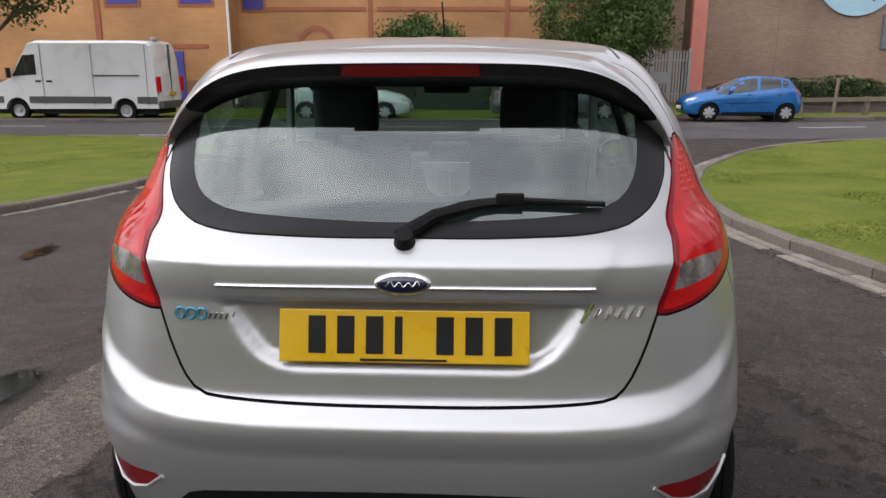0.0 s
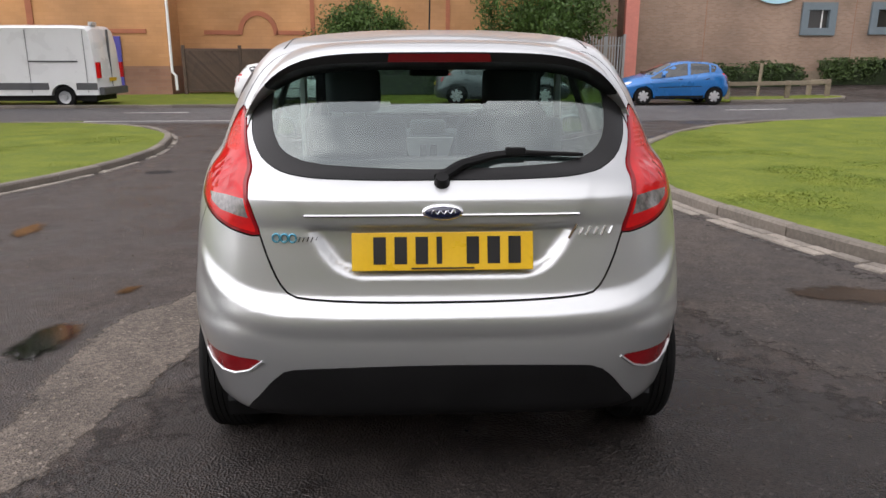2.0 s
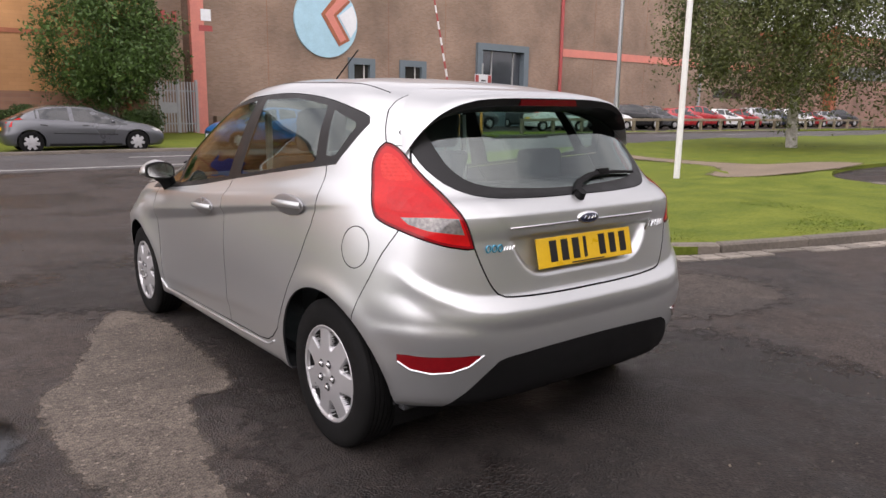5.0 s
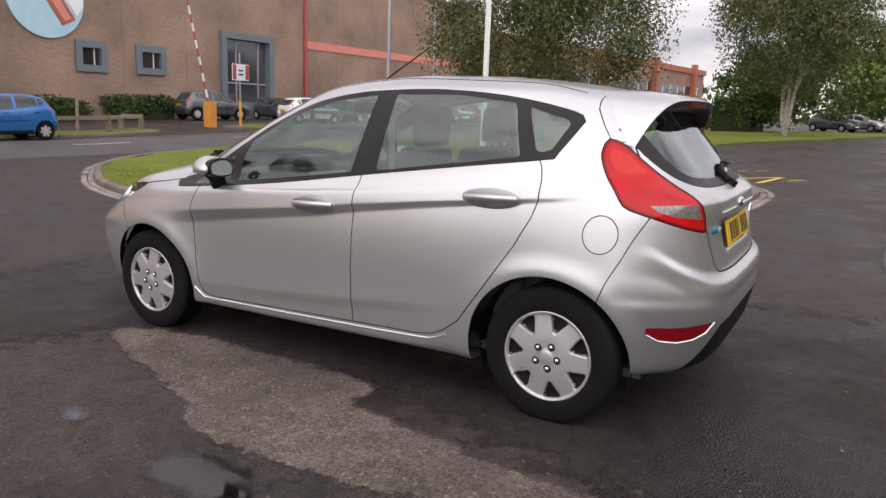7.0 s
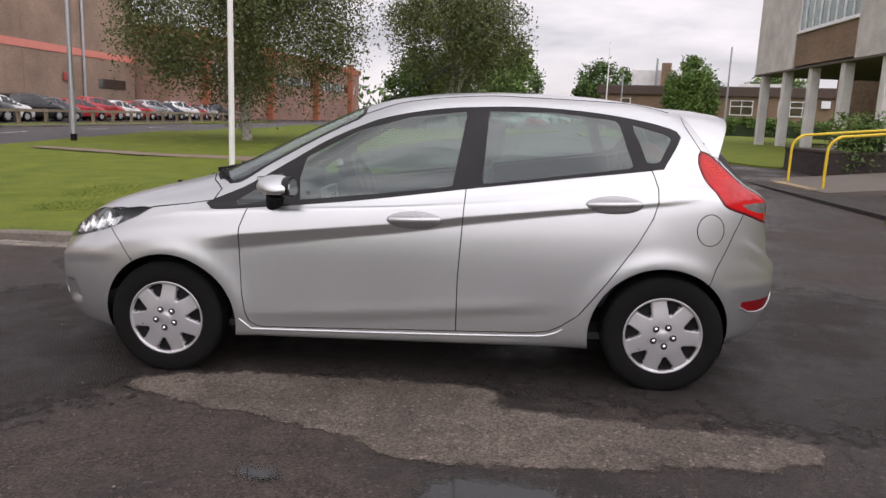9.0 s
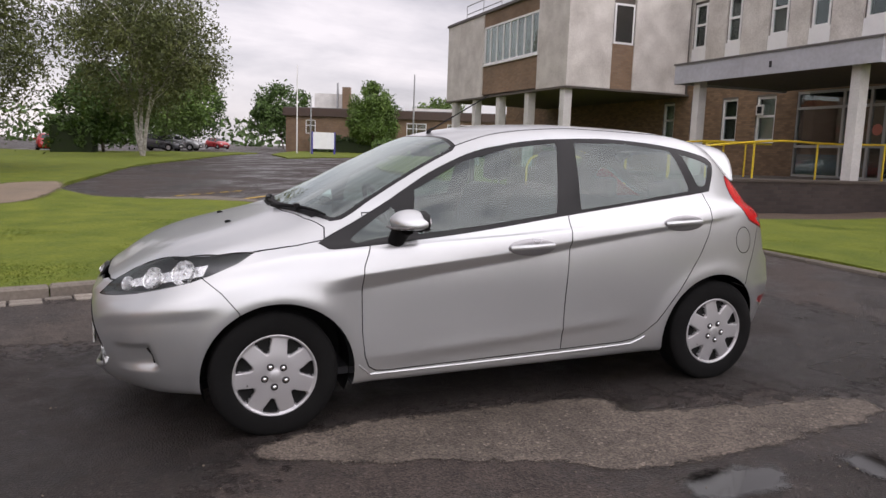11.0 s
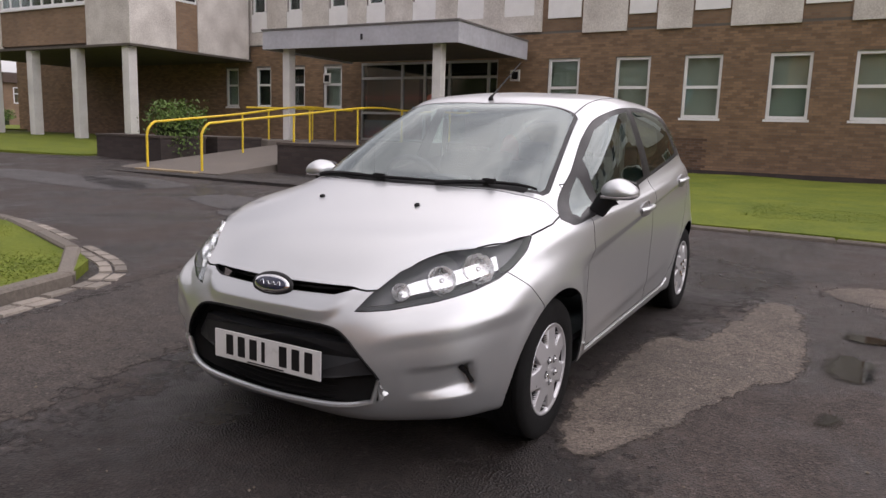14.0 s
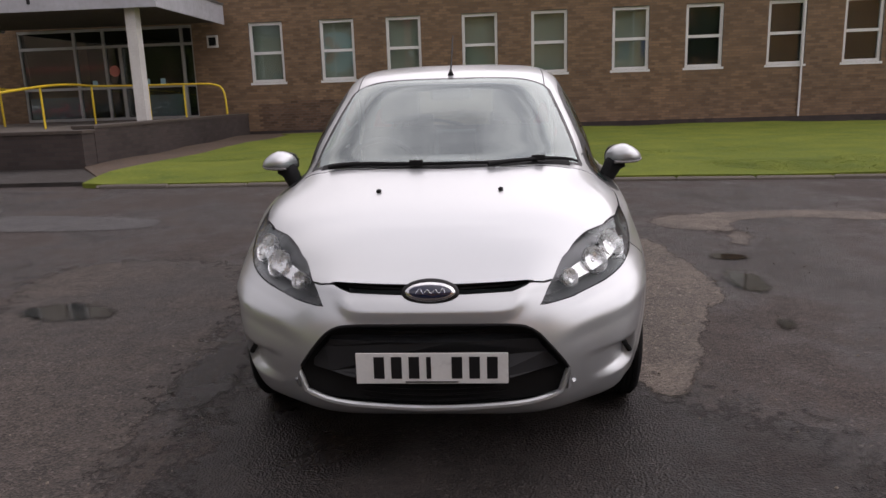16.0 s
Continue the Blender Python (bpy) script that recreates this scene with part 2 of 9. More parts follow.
def faded(m, rough_edge=0.5, lo=0.42, hi=0.58):
    """Lets a stain on the ground thin out towards its rim, along a broken edge."""
    nt = m.node_tree
    out = nt.nodes["Material Output"]
    surf = out.inputs["Surface"].links[0].from_socket
    at = nt.nodes.new("ShaderNodeAttribute")
    at.attribute_name = "cover"
    tc = nt.nodes.new("ShaderNodeTexCoord")
    n = nt.nodes.new("ShaderNodeTexNoise")
    n.inputs["Scale"].default_value, n.inputs["Detail"].default_value, n.inputs["Roughness"].default_value = 9.0, 9, 0.68
    nt.links.new(tc.outputs["Object"], n.inputs["Vector"])
    add = nt.nodes.new("ShaderNodeMath")
    add.operation, add.inputs[1].default_value, add.inputs[2].default_value = "MULTIPLY_ADD", rough_edge * 2, -rough_edge
    nt.links.new(n.outputs["Fac"], add.inputs[0])
    tot = nt.nodes.new("ShaderNodeMath")
    nt.links.new(add.outputs[0], tot.inputs[0])
    nt.links.new(at.outputs["Fac"], tot.inputs[1])
    rg = nt.nodes.new("ShaderNodeMapRange")
    rg.inputs["From Min"].default_value, rg.inputs["From Max"].default_value = lo, hi
    nt.links.new(tot.outputs[0], rg.inputs["Value"])
    mx = nt.nodes.new("ShaderNodeMixShader")
    tr = nt.nodes.new("ShaderNodeBsdfTransparent")
    nt.links.new(rg.outputs[0], mx.inputs[0])
    nt.links.new(tr.outputs[0], mx.inputs[1])
    nt.links.new(surf, mx.inputs[2])
    nt.links.new(mx.outputs[0], out.inputs["Surface"])
    return m


# ---------------------------------------------------------------- mesh helpers
def mesh_of(bm, name="mesh", smooth=False):
    me = bpy.data.meshes.new(name)
    bm.normal_update()
    bm.to_mesh(me)
    bm.free()
    if smooth:
        me.polygons.foreach_set("use_smooth", [True] * len(me.polygons))
        me.set_sharp_from_angle(angle=radians(38))
    return me


def part(name, bm, material, parent=None, label="", smooth=False):
    """Links a bmesh (or a mesh) as one mesh object under a thing or a part."""
    me = mesh_of(bm, name, smooth) if isinstance(bm, bmesh.types.BMesh) else bm
    if material is not None and not me.materials:
        me.materials.append(material)
    ob = new(name, me)
    if parent is not None:
        ob.parent = parent
    if label:
        ob["label"] = label
    return ob


def empty(name, m=None):
    ob = new(name)
    ob.empty_display_size = 0.1
    if m is not None:
        ob.matrix_world = m
    return ob


def box(bm, x0, x1, y0, y1, z0, z1, bevel=0.0, m=None):
    r = bmesh.ops.create_cube(bm, size=1.0, matrix=Matrix.LocRotScale(((x0 + x1) / 2, (y0 + y1) / 2, (z0 + z1) / 2), None, (x1 - x0, y1 - y0, z1 - z0)))
    vs = r["verts"]
    if bevel:
        es = list({e for v in vs for e in v.link_edges})
        r = bmesh.ops.bevel(bm, geom=es, offset=bevel, segments=2, affect="EDGES", profile=0.6)
        vs = list({v for f in r["faces"] for v in f.verts} | {v for v in vs if v.is_valid})
    if m is not None:
        bmesh.ops.transform(bm, matrix=m, verts=[v for v in vs if v.is_valid])
    return bm


def boxed(*a, **k):
    return box(bmesh.new(), *a, **k)


def tube(bm, pts, radius, sides=10, r_end=None, closed_ends=True):
    """A round bar along a line of points."""
    pts = [Vector(p) for p in pts]
    rings = []
    for i, p in enumerate(pts):
        d = (pts[min(i + 1, len(pts) - 1)] - pts[max(i - 1, 0)]).normalized()
        a = d.orthogonal().normalized() if i == 0 else (a - d * a.dot(d)).normalized()
        c = d.cross(a)
        r = radius if r_end is None else radius + (r_end - radius) * i / (len(pts) - 1)
        rings.append([bm.verts.new(p + r * (math.cos(t) * a + math.sin(t) * c)) for t in (2 * math.pi * k / sides for k in range(sides))])
    for r0, r1 in zip(rings, rings[1:]):
        for k in range(sides):
            bm.faces.new((r0[k], r0[(k + 1) % sides], r1[(k + 1) % sides], r1[k]))
    if closed_ends:
        bm.faces.new(rings[0][::-1])
        bm.faces.new(rings[-1])
    return bm


def prism(bm, outline, a0, a1, axis="y"):
    """An outline in the plane across an axis, drawn out from a0 to a1 along it."""
    put = {"x": lambda p, a: (a, p[0], p[1]), "y": lambda p, a: (p[0], a, p[1]), "z": lambda p, a: (p[0], p[1], a)}[axis]
    v0 = [bm.verts.new(put(p, a0)) for p in outline]
    v1 = [bm.verts.new(put(p, a1)) for p in outline]
    bm.faces.new(v0)
    bm.faces.new(v1[::-1])
    for i in range(len(outline)):
        j = (i + 1) % len(outline)
        bm.faces.new((v0[j], v0[i], v1[i], v1[j]))
    bmesh.ops.recalc_face_normals(bm, faces=bm.faces)
    return bm


def smooth_line(pts, step, closed=False):
    """A Catmull-Rom line through the points, at even steps."""
    P = [Vector((*p, 0)) if len(p) == 2 else Vector(p) for p in pts]
    n = len(P)
    out = []
    for i in range(n if closed else n - 1):
        g = (lambda k: P[k % n]) if closed else (lambda k: P[max(0, min(n - 1, k))])
        p0, p1, p2, p3 = g(i - 1), g(i), g(i + 1), g(i + 2)
        m = max(2, int((p2 - p1).length / (step * 0.25)))
        for k in range(m):
            t = k / m
            out.append(0.5 * (2 * p1 + (p2 - p0) * t + (2 * p0 - 5 * p1 + 4 * p2 - p3) * t * t + (3 * p1 - p0 - 3 * p2 + p3) * t ** 3))
    out.append(P[0] if closed else P[-1])
    res, acc = [out[0]], 0.0
    for a, b in zip(out, out[1:]):
        acc += (b - a).length
        if acc >= step:
            res.append(b)
            acc = 0.0
    if not closed and (res[-1] - out[-1]).length > step * 0.3:
        res.append(out[-1])
    return res


def ground_z(x, y):
    """The lie of the land: a fall towards the road, a rise to the east."""
    return float(np.interp(y, [-60, -18, -8, 9, 60], [0.3, 0.28, 0.184, -0.2, -0.2]) + np.interp(x, [-30, 10, 25, 80], [-0.14, 0.046, 0.35, 0.4]))


def sheet(name, outline, dz, material, step=2.0, skirt=0.0, wobble=0.0, parent=None):
    """A flat sheet with a free outline, laid on the land at a height over it."""
    bm = bmesh.new()
    f = bm.faces.new([bm.verts.new((p[0], p[1], 0)) for p in outline])
    if f.normal.z < 0 or f.calc_area() == 0:
        f.normal_flip()
    xs, ys = [p[0] for p in outline], [p[1] for p in outline]
    for axis, lo, hi, brk in ((0, min(xs), max(xs), (-30, 10, 25, 80)), (1, min(ys), max(ys), (-60, -18, -8, 9, 60))):
        cuts = set(brk) | {round(lo + step * k, 3) for k in range(1, min(60, int((hi - lo) / step)))}
        for c in cuts:
            if lo < c < hi:
                co, no = [0, 0, 0], [0, 0, 0]
                co[axis], no[axis] = c, 1
                bmesh.ops.bisect_plane(bm, geom=bm.verts[:] + bm.edges[:] + bm.faces[:], plane_co=co, plane_no=no)
    if skirt:
        edge = [e for e in bm.edges if e.is_boundary]
        r = bmesh.ops.extrude_edge_only(bm, edges=edge)
        low = [v for v in r["geom"] if isinstance(v, bmesh.types.BMVert)]
        for v in low:
            v.co.z = -skirt
    for v in bm.verts:
        w = wobble * noise.noise((v.co.x * 0.6, v.co.y * 0.6, 3.1)) if v.co.z == 0 and not v.is_boundary else 0
        v.co.z += ground_z(v.co.x, v.co.y) + dz + w
    bmesh.ops.recalc_face_normals(bm, faces=bm.faces)
    up = sum(f.normal.z for f in bm.faces)
    if up < 0:
        bmesh.ops.reverse_faces(bm, faces=bm.faces)
    bmesh.ops.triangulate(bm, faces=bm.faces)
    return part(name, bm, material, parent)


def stain(name, outline, dz, material, fade=0.12, step=0.04):
    """A thin film on the ground whose cover falls off across its rim."""
    pts = np.array([(p.x, p.y) for p in smooth_line(outline, 0.08, True)[:-1]])
    a, b = pts, np.roll(pts, -1, axis=0)
    lo, hi = pts.min(0) - fade, pts.max(0) + fade
    xs, ys = np.arange(lo[0], hi[0] + step, step), np.arange(lo[1], hi[1] + step, step)
    gx, gy = np.meshgrid(xs, ys)
    q = np.stack([gx.ravel(), gy.ravel()], 1)
    ab = b - a
    t = np.clip(((q[:, None] - a) * ab).sum(2) / (ab ** 2).sum(1), 0, 1)
    d = np.sqrt((((a + t[..., None] * ab) - q[:, None]) ** 2).sum(2)).min(1)
    cross = ((a[:, 1] > q[:, None, 1]) != (b[:, 1] > q[:, None, 1])) & (q[:, None, 0] < ab[:, 0] * (q[:, None, 1] - a[:, 1]) / (ab[:, 1] + 1e-9) + a[:, 0])
    d = np.where(cross.sum(1) % 2 == 1, d, -d)
    w = len(xs)
    faces = [(j * w + i, j * w + i + 1, (j + 1) * w + i + 1, (j + 1) * w + i) for j in range(len(ys) - 1) for i in range(w - 1)
             if max(d[j * w + i], d[j * w + i + 1], d[(j + 1) * w + i]) > -fade]
    me = bpy.data.meshes.new(name)
    me.from_pydata([(float(x), float(y), ground_z(float(x), float(y)) + dz) for x, y in q], [], faces)
    cover = me.attributes.new("cover", "FLOAT", "POINT")
    cover.data.foreach_set("value", np.clip(0.5 + 0.5 * d / fade, 0, 1).astype(np.float32))
    me.materials.append(material)
    return part(name, me, None)


def soup(name, verts, faces, material, parent=None):
    me = bpy.data.meshes.new(name)
    me.from_pydata(verts, [], faces)
    me.update()
    return part(name, me, material, parent)


def inside(x, y, poly):
    """Whether points lie within a polygon."""
    x, y = np.asarray(x), np.asarray(y)
    res = np.zeros(x.shape, bool)
    for (x0, y0), (x1, y1) in zip(poly, poly[1:] + poly[:1]):
        c = ((y0 > y) != (y1 > y)) & (x < (x1 - x0) * (y - y0) / (y1 - y0 + 1e-12) + x0)
        res ^= c
    return res

# ---------------------------------------------------------------- palette
M_ASPH = asphalt_mat("tarmac_damp", (0.0185, 0.0140, 0.0122), (0.046, 0.0350, 0.0295), 0.9)
M_DARKTAR = asphalt_mat("tarmac_dark", (0.0095, 0.0070, 0.0060), (0.020, 0.0152, 0.0128), 1.0, 3.0)
M_TAN = asphalt_mat("tarmac_drying", (0.036, 0.029, 0.025), (0.062, 0.050, 0.042), 0.0, 21.0)
M_ROAD = asphalt_mat("road_tarmac", (0.062, 0.058, 0.059), (0.092, 0.088, 0.087), 0.1, 5.0)
M_PATCH = asphalt_mat("tarmac_dry", (0.080, 0.065, 0.052), (0.124, 0.102, 0.083), 0.0, 9.0)
M_SLICK = asphalt_mat("tarmac_repair", (0.05, 0.047, 0.046), (0.075, 0.07, 0.068), 0.5, 14.0)
M_GRASS = mat("mown_grass", (0.070, 0.106, 0.011), 0.9, scale=1.6, grain=22, bump=0.6, bump_scale=120, color2=(0.182, 0.208, 0.036), spec=0.15)
M_BLADE = mat("grass_blade", (0.105, 0.158, 0.016), 0.7, scale=1.6, grain=9, color2=(0.215, 0.25, 0.045), spec=0.2)
M_DIRT = mat("worn_path", (0.2, 0.155, 0.11), 0.95, scale=1.2, grain=25, vary=0.25, bump=0.5, bump_scale=50)
M_KERB = mat("kerb_stone", (0.155, 0.135, 0.112), 0.9, scale=2.5, grain=30, vary=0.3, bump=0.4, per_object=0.18)
M_SETT = mat("channel_sett", (0.22, 0.195, 0.165), 0.9, scale=3, grain=40, vary=0.3, bump=0.4, per_island=0.25)
M_SOIL = mat("bare_soil", (0.085, 0.058, 0.04), 0.95, scale=3, grain=30, vary=0.4, bump=0.8, bump_scale=40)
M_TIP = mat("worn_concrete_paving", (0.15, 0.125, 0.10), 0.9, scale=2, grain=30, vary=0.3, bump=0.3)
M_WHITE = mat("white_road_paint", (0.6, 0.6, 0.57), 0.8, scale=4, grain=30, vary=0.2)
M_YELLOWLINE = mat("yellow_road_paint", (0.55, 0.36, 0.05), 0.8, scale=3, grain=20, vary=0.4)

# ---------------------------------------------------------------- ground
def ground_sheet():
    xs = [-140, -80, -30, -18, -8, -3, 0, 3, 10, 18, 25, 40, 60, 80, 140, 260, 900]
    ys = [-400, -120, -60, -30, -18, -12, -8, -4, 0, 4, 9, 16, 30, 60, 120, 400]
    bm = bmesh.new()
    g = [[bm.verts.new((x, y, ground_z(x, y))) for x in xs] for y in ys]
    for j in range(len(ys) - 1):
        for i in range(len(xs) - 1):
            bm.faces.new((g[j][i], g[j][i + 1], g[j + 1][i + 1], g[j + 1][i]))
    return part("ground", bm, M_ASPH)


tagged(ground_sheet(), "dark damp worn tarmac of the forecourt and drive", "ground", kind="structure")
tagged(sheet("road", [(-90, 14.3), (90, 14.6), (90, 20.3), (-90, 20.3)], 0.004, M_ROAD, 4.0), "grey tarmac street running past the forecourt", "road", kind="structure")

ISLAND_E = [(2.62, 3.6), (2.74, 2.6), (2.92, 1.7), (3.15, 0.8), (3.5, 0.38), (4.36, 0.05), (6.1, -0.42), (7.6, -0.56), (9.2, -0.58), (10.2, -0.35), (10.9, 0.15), (11.4, 0.9),
            (12.0, 2.0), (13.0, 3.2), (15.6, 3.9), (20, 3.4), (27, 2.3), (38, -0.2), (50, -3), (60, -5), (60, 14.2), (40, 14.2), (21.4, 14.2), (13.4, 14.0), (10.2, 13.8), (8.2, 13.3),
            (6.6, 12.3), (5.6, 11.3), (4.6, 9.9), (3.95, 8.8), (3.4, 7.5), (2.95, 6.1), (2.7, 4.9)]
ISLAND_W = [(-30, 14.2), (-30, -5), (-14, -3.5), (-8, 0.0), (-5.6, 2.4), (-4.9, 3.8), (-4.55, 5.2), (-4.4, 6.6), (-4.45, 8.2), (-4.75, 9.9), (-5.1, 11.1), (-5.7, 12.2), (-6.7, 13.2), (-8.2, 13.9), (-10, 14.2)]
LAWN = [(-40, -4.2), (-40, -15.3), (-10, -15.9), (4.4, -16.3), (5.4, -15.6), (5.6, -12), (5.75, -9.2), (5.75, -7.2), (5.65, -6.0), (5.4, -5.5), (2.8, -5.4), (-1.9, -5.25), (-5.2, -5.05), (-12, -4.8)]
VERGE = [(-60, 20.6), (6.2, 20.6), (9.8, 29.5), (9.8, 33.3), (-60, 33.3)]
LAWN_WING = [(15.3, -8.2), (16.2, -7.2), (18.5, -6.5), (23, -6.3), (28, -7.6), (38, -11.5), (60, -19), (60, -40), (36, -40), (36, -17), (20, -17), (15.6, -12)]
LAWN_FAR = [(40, -5.5), (52, -6.3), (64, -9), (120, -24), (120, -60), (62, -30), (54, -17), (44, -9.5)]
VERGE_E = [(10.9, 21.6), (13.5, 21.4), (15.4, 22.2), (15.2, 23.8), (11.5, 24.5), (10.3, 33), (9.9, 33), (9.6, 24)]
LOT_VERGE = [(20.2, 22.6), (22, 21.2), (30, 20.9), (62, 20.9), (62, 22.4), (30, 22.8), (22, 24.4)]
ISLANDS = {"grass_island": (ISLAND_E, "mown grass island with kerb beside the forecourt"), "grass_plot": (ISLAND_W, "mown grass plot behind a stone kerb"),
           "office_lawn": (LAWN, "mown lawn in front of the brick office"), "road_verge": (VERGE, "grass verge between street and orange building"),
           "wing_lawn": (LAWN_WING, "lawn under the raised office wing"), "far_lawn": (LAWN_FAR, "far lawn before the low brick building"),
           "corner_verge": (VERGE_E, "small grass corner with a low wooden rail"), "car_park_verge": (LOT_VERGE, "grass strip along the car park")}
for nm, (poly, lab) in ISLANDS.items():
    closed = nm in ("grass_island", "grass_plot", "office_lawn", "wing_lawn", "corner_verge", "car_park_verge")
    line = [(p.x, p.y) for p in smooth_line(poly, 0.35 if closed else 2, True)[:-1]] if closed else poly
    tagged(sheet(nm, line, 0.075, M_GRASS, 1.6, skirt=0.1, wobble=0.05), lab, "grass", kind="structure")


tagged(sheet("earth_bed", [(5.7, -6.2), (6.88, -7.9), (6.88, -17.0), (4.6, -17.0), (5.35, -15.4), (5.5, -12), (5.65, -9)], 0.05, M_SOIL, 0.8, skirt=0.06, wobble=0.05), "bare brown earth beside the ramp wall", "earth", kind="structure")


# kerbs: single stones in a row, with a channel of pale setts at the foot
def stone_mesh():
    bm = boxed(-0.5, 0.5, -0.065, 0.065, -0.15, 0.0, bevel=0.0)
    top = [e for e in bm.edges if all(v.co.z > -0.01 for v in e.verts)]
    bmesh.ops.bevel(bm, geom=top, offset=0.02, segments=1, affect="EDGES")
    me = mesh_of(bm, "kerb_stone")
    me.materials.append(M_KERB)
    return me


KERB_MESH = stone_mesh()


def kerb(name, pts, label, height=0.1, sett_rows=0, side=1, length=0.915, jitter=0.006):
    root = tagged(empty(name), label, "kerb", kind="structure")
    line = smooth_line(pts, length)
    rnd = random.Random(len(pts) * 7 + len(line))
    for a, b in zip(line, line[1:]):
        d = b - a
        mid = (a + b) / 2
        ob = new("kerb_stone", KERB_MESH)
        z = ground_z(mid.x, mid.y) + height + rnd.uniform(-jitter, jitter)
        rise = ground_z(b.x, b.y) - ground_z(a.x, a.y)
        ob.matrix_world = Matrix.Translation((mid.x, mid.y, z)) @ Euler((0, -math.atan2(rise, d.length), math.atan2(d.y, d.x) + rnd.uniform(-0.01, 0.01))).to_matrix().to_4x4() @ Matrix.Diagonal((d.length - 0.008, 1, 1, 1))
        ob.parent = root
    if sett_rows:
        verts, faces = [], []
        fine = smooth_line(pts, 0.21)
        for r in range(sett_rows):
            off = side * (0.065 + 0.06 + r * 0.115)
            for k, (a, b) in enumerate(zip(fine, fine[1:])):
                if rnd.random() < 0.06:
                    continue
                d = (b - a).normalized()
                nrm = Vector((-d.y, d.x, 0))
                c = (a + b) / 2 + nrm * off
                L, W = (b - a).length / 2 - 0.006, 0.05
                z = ground_z(c.x, c.y) + 0.012 + rnd.uniform(-0.003, 0.003)
                n0 = len(verts)
                for (u, v, dz) in ((-L, -W, -0.02), (L, -W, -0.02), (L, W, -0.02), (-L, W, -0.02), (-L + .006, -W + .006, 0), (L - .006, -W + .006, 0), (L - .006, W - .006, 0), (-L + .006, W - .006, 0)):
                    p = c + d * u + nrm * v
                    verts.append((p.x, p.y, z + dz))
                faces += [tuple(n0 + i for i in q) for q in ((4, 5, 6, 7), (0, 1, 5, 4), (1, 2, 6, 5), (2, 3, 7, 6), (3, 0, 4, 7))]
        ob = soup("channel_setts", verts, faces, M_SETT, root)
        tagged(ob, "pale worn setts along the kerb foot", kind="stuff")
    return root


kerb("island_kerb", [(12.0, 2.0), (11.45, 0.85), (10.95, 0.1), (10.2, -0.42), (9.2, -0.65), (7.6, -0.63), (6.1, -0.48), (4.36, 0.05), (3.5, 0.38), (3.15, 0.8), (2.92, 1.7), (2.74, 2.6), (2.62, 3.6), (2.7, 4.9), (2.95, 6.1), (3.4, 7.5), (3.95, 8.8), (4.6, 9.9), (5.6, 11.3), (6.6, 12.3), (8.2, 13.3), (10.2, 13.8)],
     "worn stone kerb round the grass island", sett_rows=2, side=1)
kerb("plot_kerb", [(-5.6, 2.4), (-4.9, 3.8), (-4.55, 5.2), (-4.4, 6.6), (-4.45, 8.2), (-4.75, 9.9), (-5.1, 11.1), (-5.7, 12.2), (-6.7, 13.2), (-8.2, 13.9), (-10, 14.2)], "worn stone kerb round the grass plot", sett_rows=1, side=-1)
kerb("lawn_edging", [(6.0, -7.2), (5.7, -6.0), (5.4, -5.5), (2.8, -5.4), (-1.9, -5.25), (-5.2, -5.05), (-12, -4.8), (-20, -4.6)], "low stone edging of the office lawn", height=0.05)
kerb("verge_kerb", [(-30, 20.5), (-15, 20.5), (6.2, 20.5)], "stone kerb along the street verge", height=0.1)
kerb("corner_kerb", [(10.9, 21.5), (13.5, 21.3), (15.5, 22.1), (15.3, 23.9)], "stone kerb round the grass corner", height=0.1)
kerb("car_park_kerb", [(20.0, 23.6), (20.2, 22.5), (22, 21.1), (30, 20.8), (45, 20.8)], "stone kerb at the car park entrance", height=0.1)


def ragged(pts, step, amp, seed):
    """An outline with an uneven edge."""
    line = smooth_line(pts, step, True)[:-1]
    return [(p.x + amp * noise.noise((p.x * 5 + seed, p.y * 5, 1)) + 0.6 * amp * noise.noise((p.x * 17, p.y * 17 + seed, 2)),
             p.y + amp * noise.noise((p.x * 5, p.y * 5 + seed, 7)) + 0.6 * amp * noise.noise((p.x * 17 + seed, p.y * 17, 9))) for p in line]



# ---------------------------------------------------------------- the silver hatchback
CAR = Matrix(((1, 0, -0.0046, 0), (0, 0.99974, 0.023, 0), (0.0046, -0.023, 0.99973, 0), (0, 0, 0, 1)))   # it stands on the slope
HALF_BASE, TYRE_R = 1.2445, 0.29


def ease(a, b, t):
    t = np.clip((t - a) / (b - a), 0, 1)
    return t * t * (3 - 2 * t)


def ring(a, rear, front, half, nr, nf, mid, zs):
    """One level line round the body: a in -pi/2 (rear centre) to pi/2 (front centre); zs: heights by place along the car."""
    s, c = np.sin(a), np.cos(a)
    n = np.where(s < 0, nr, nf)
    reach = np.where(s < 0, mid - rear, front - mid)
    y = mid + np.sign(s) * reach * np.abs(s) ** (2 / n)
    x = half * np.abs(c) ** (2 / n)
    k = np.array(zs, float)
    return np.stack([x, y, np.interp(y, k[:, 0], k[:, 1])], -1)


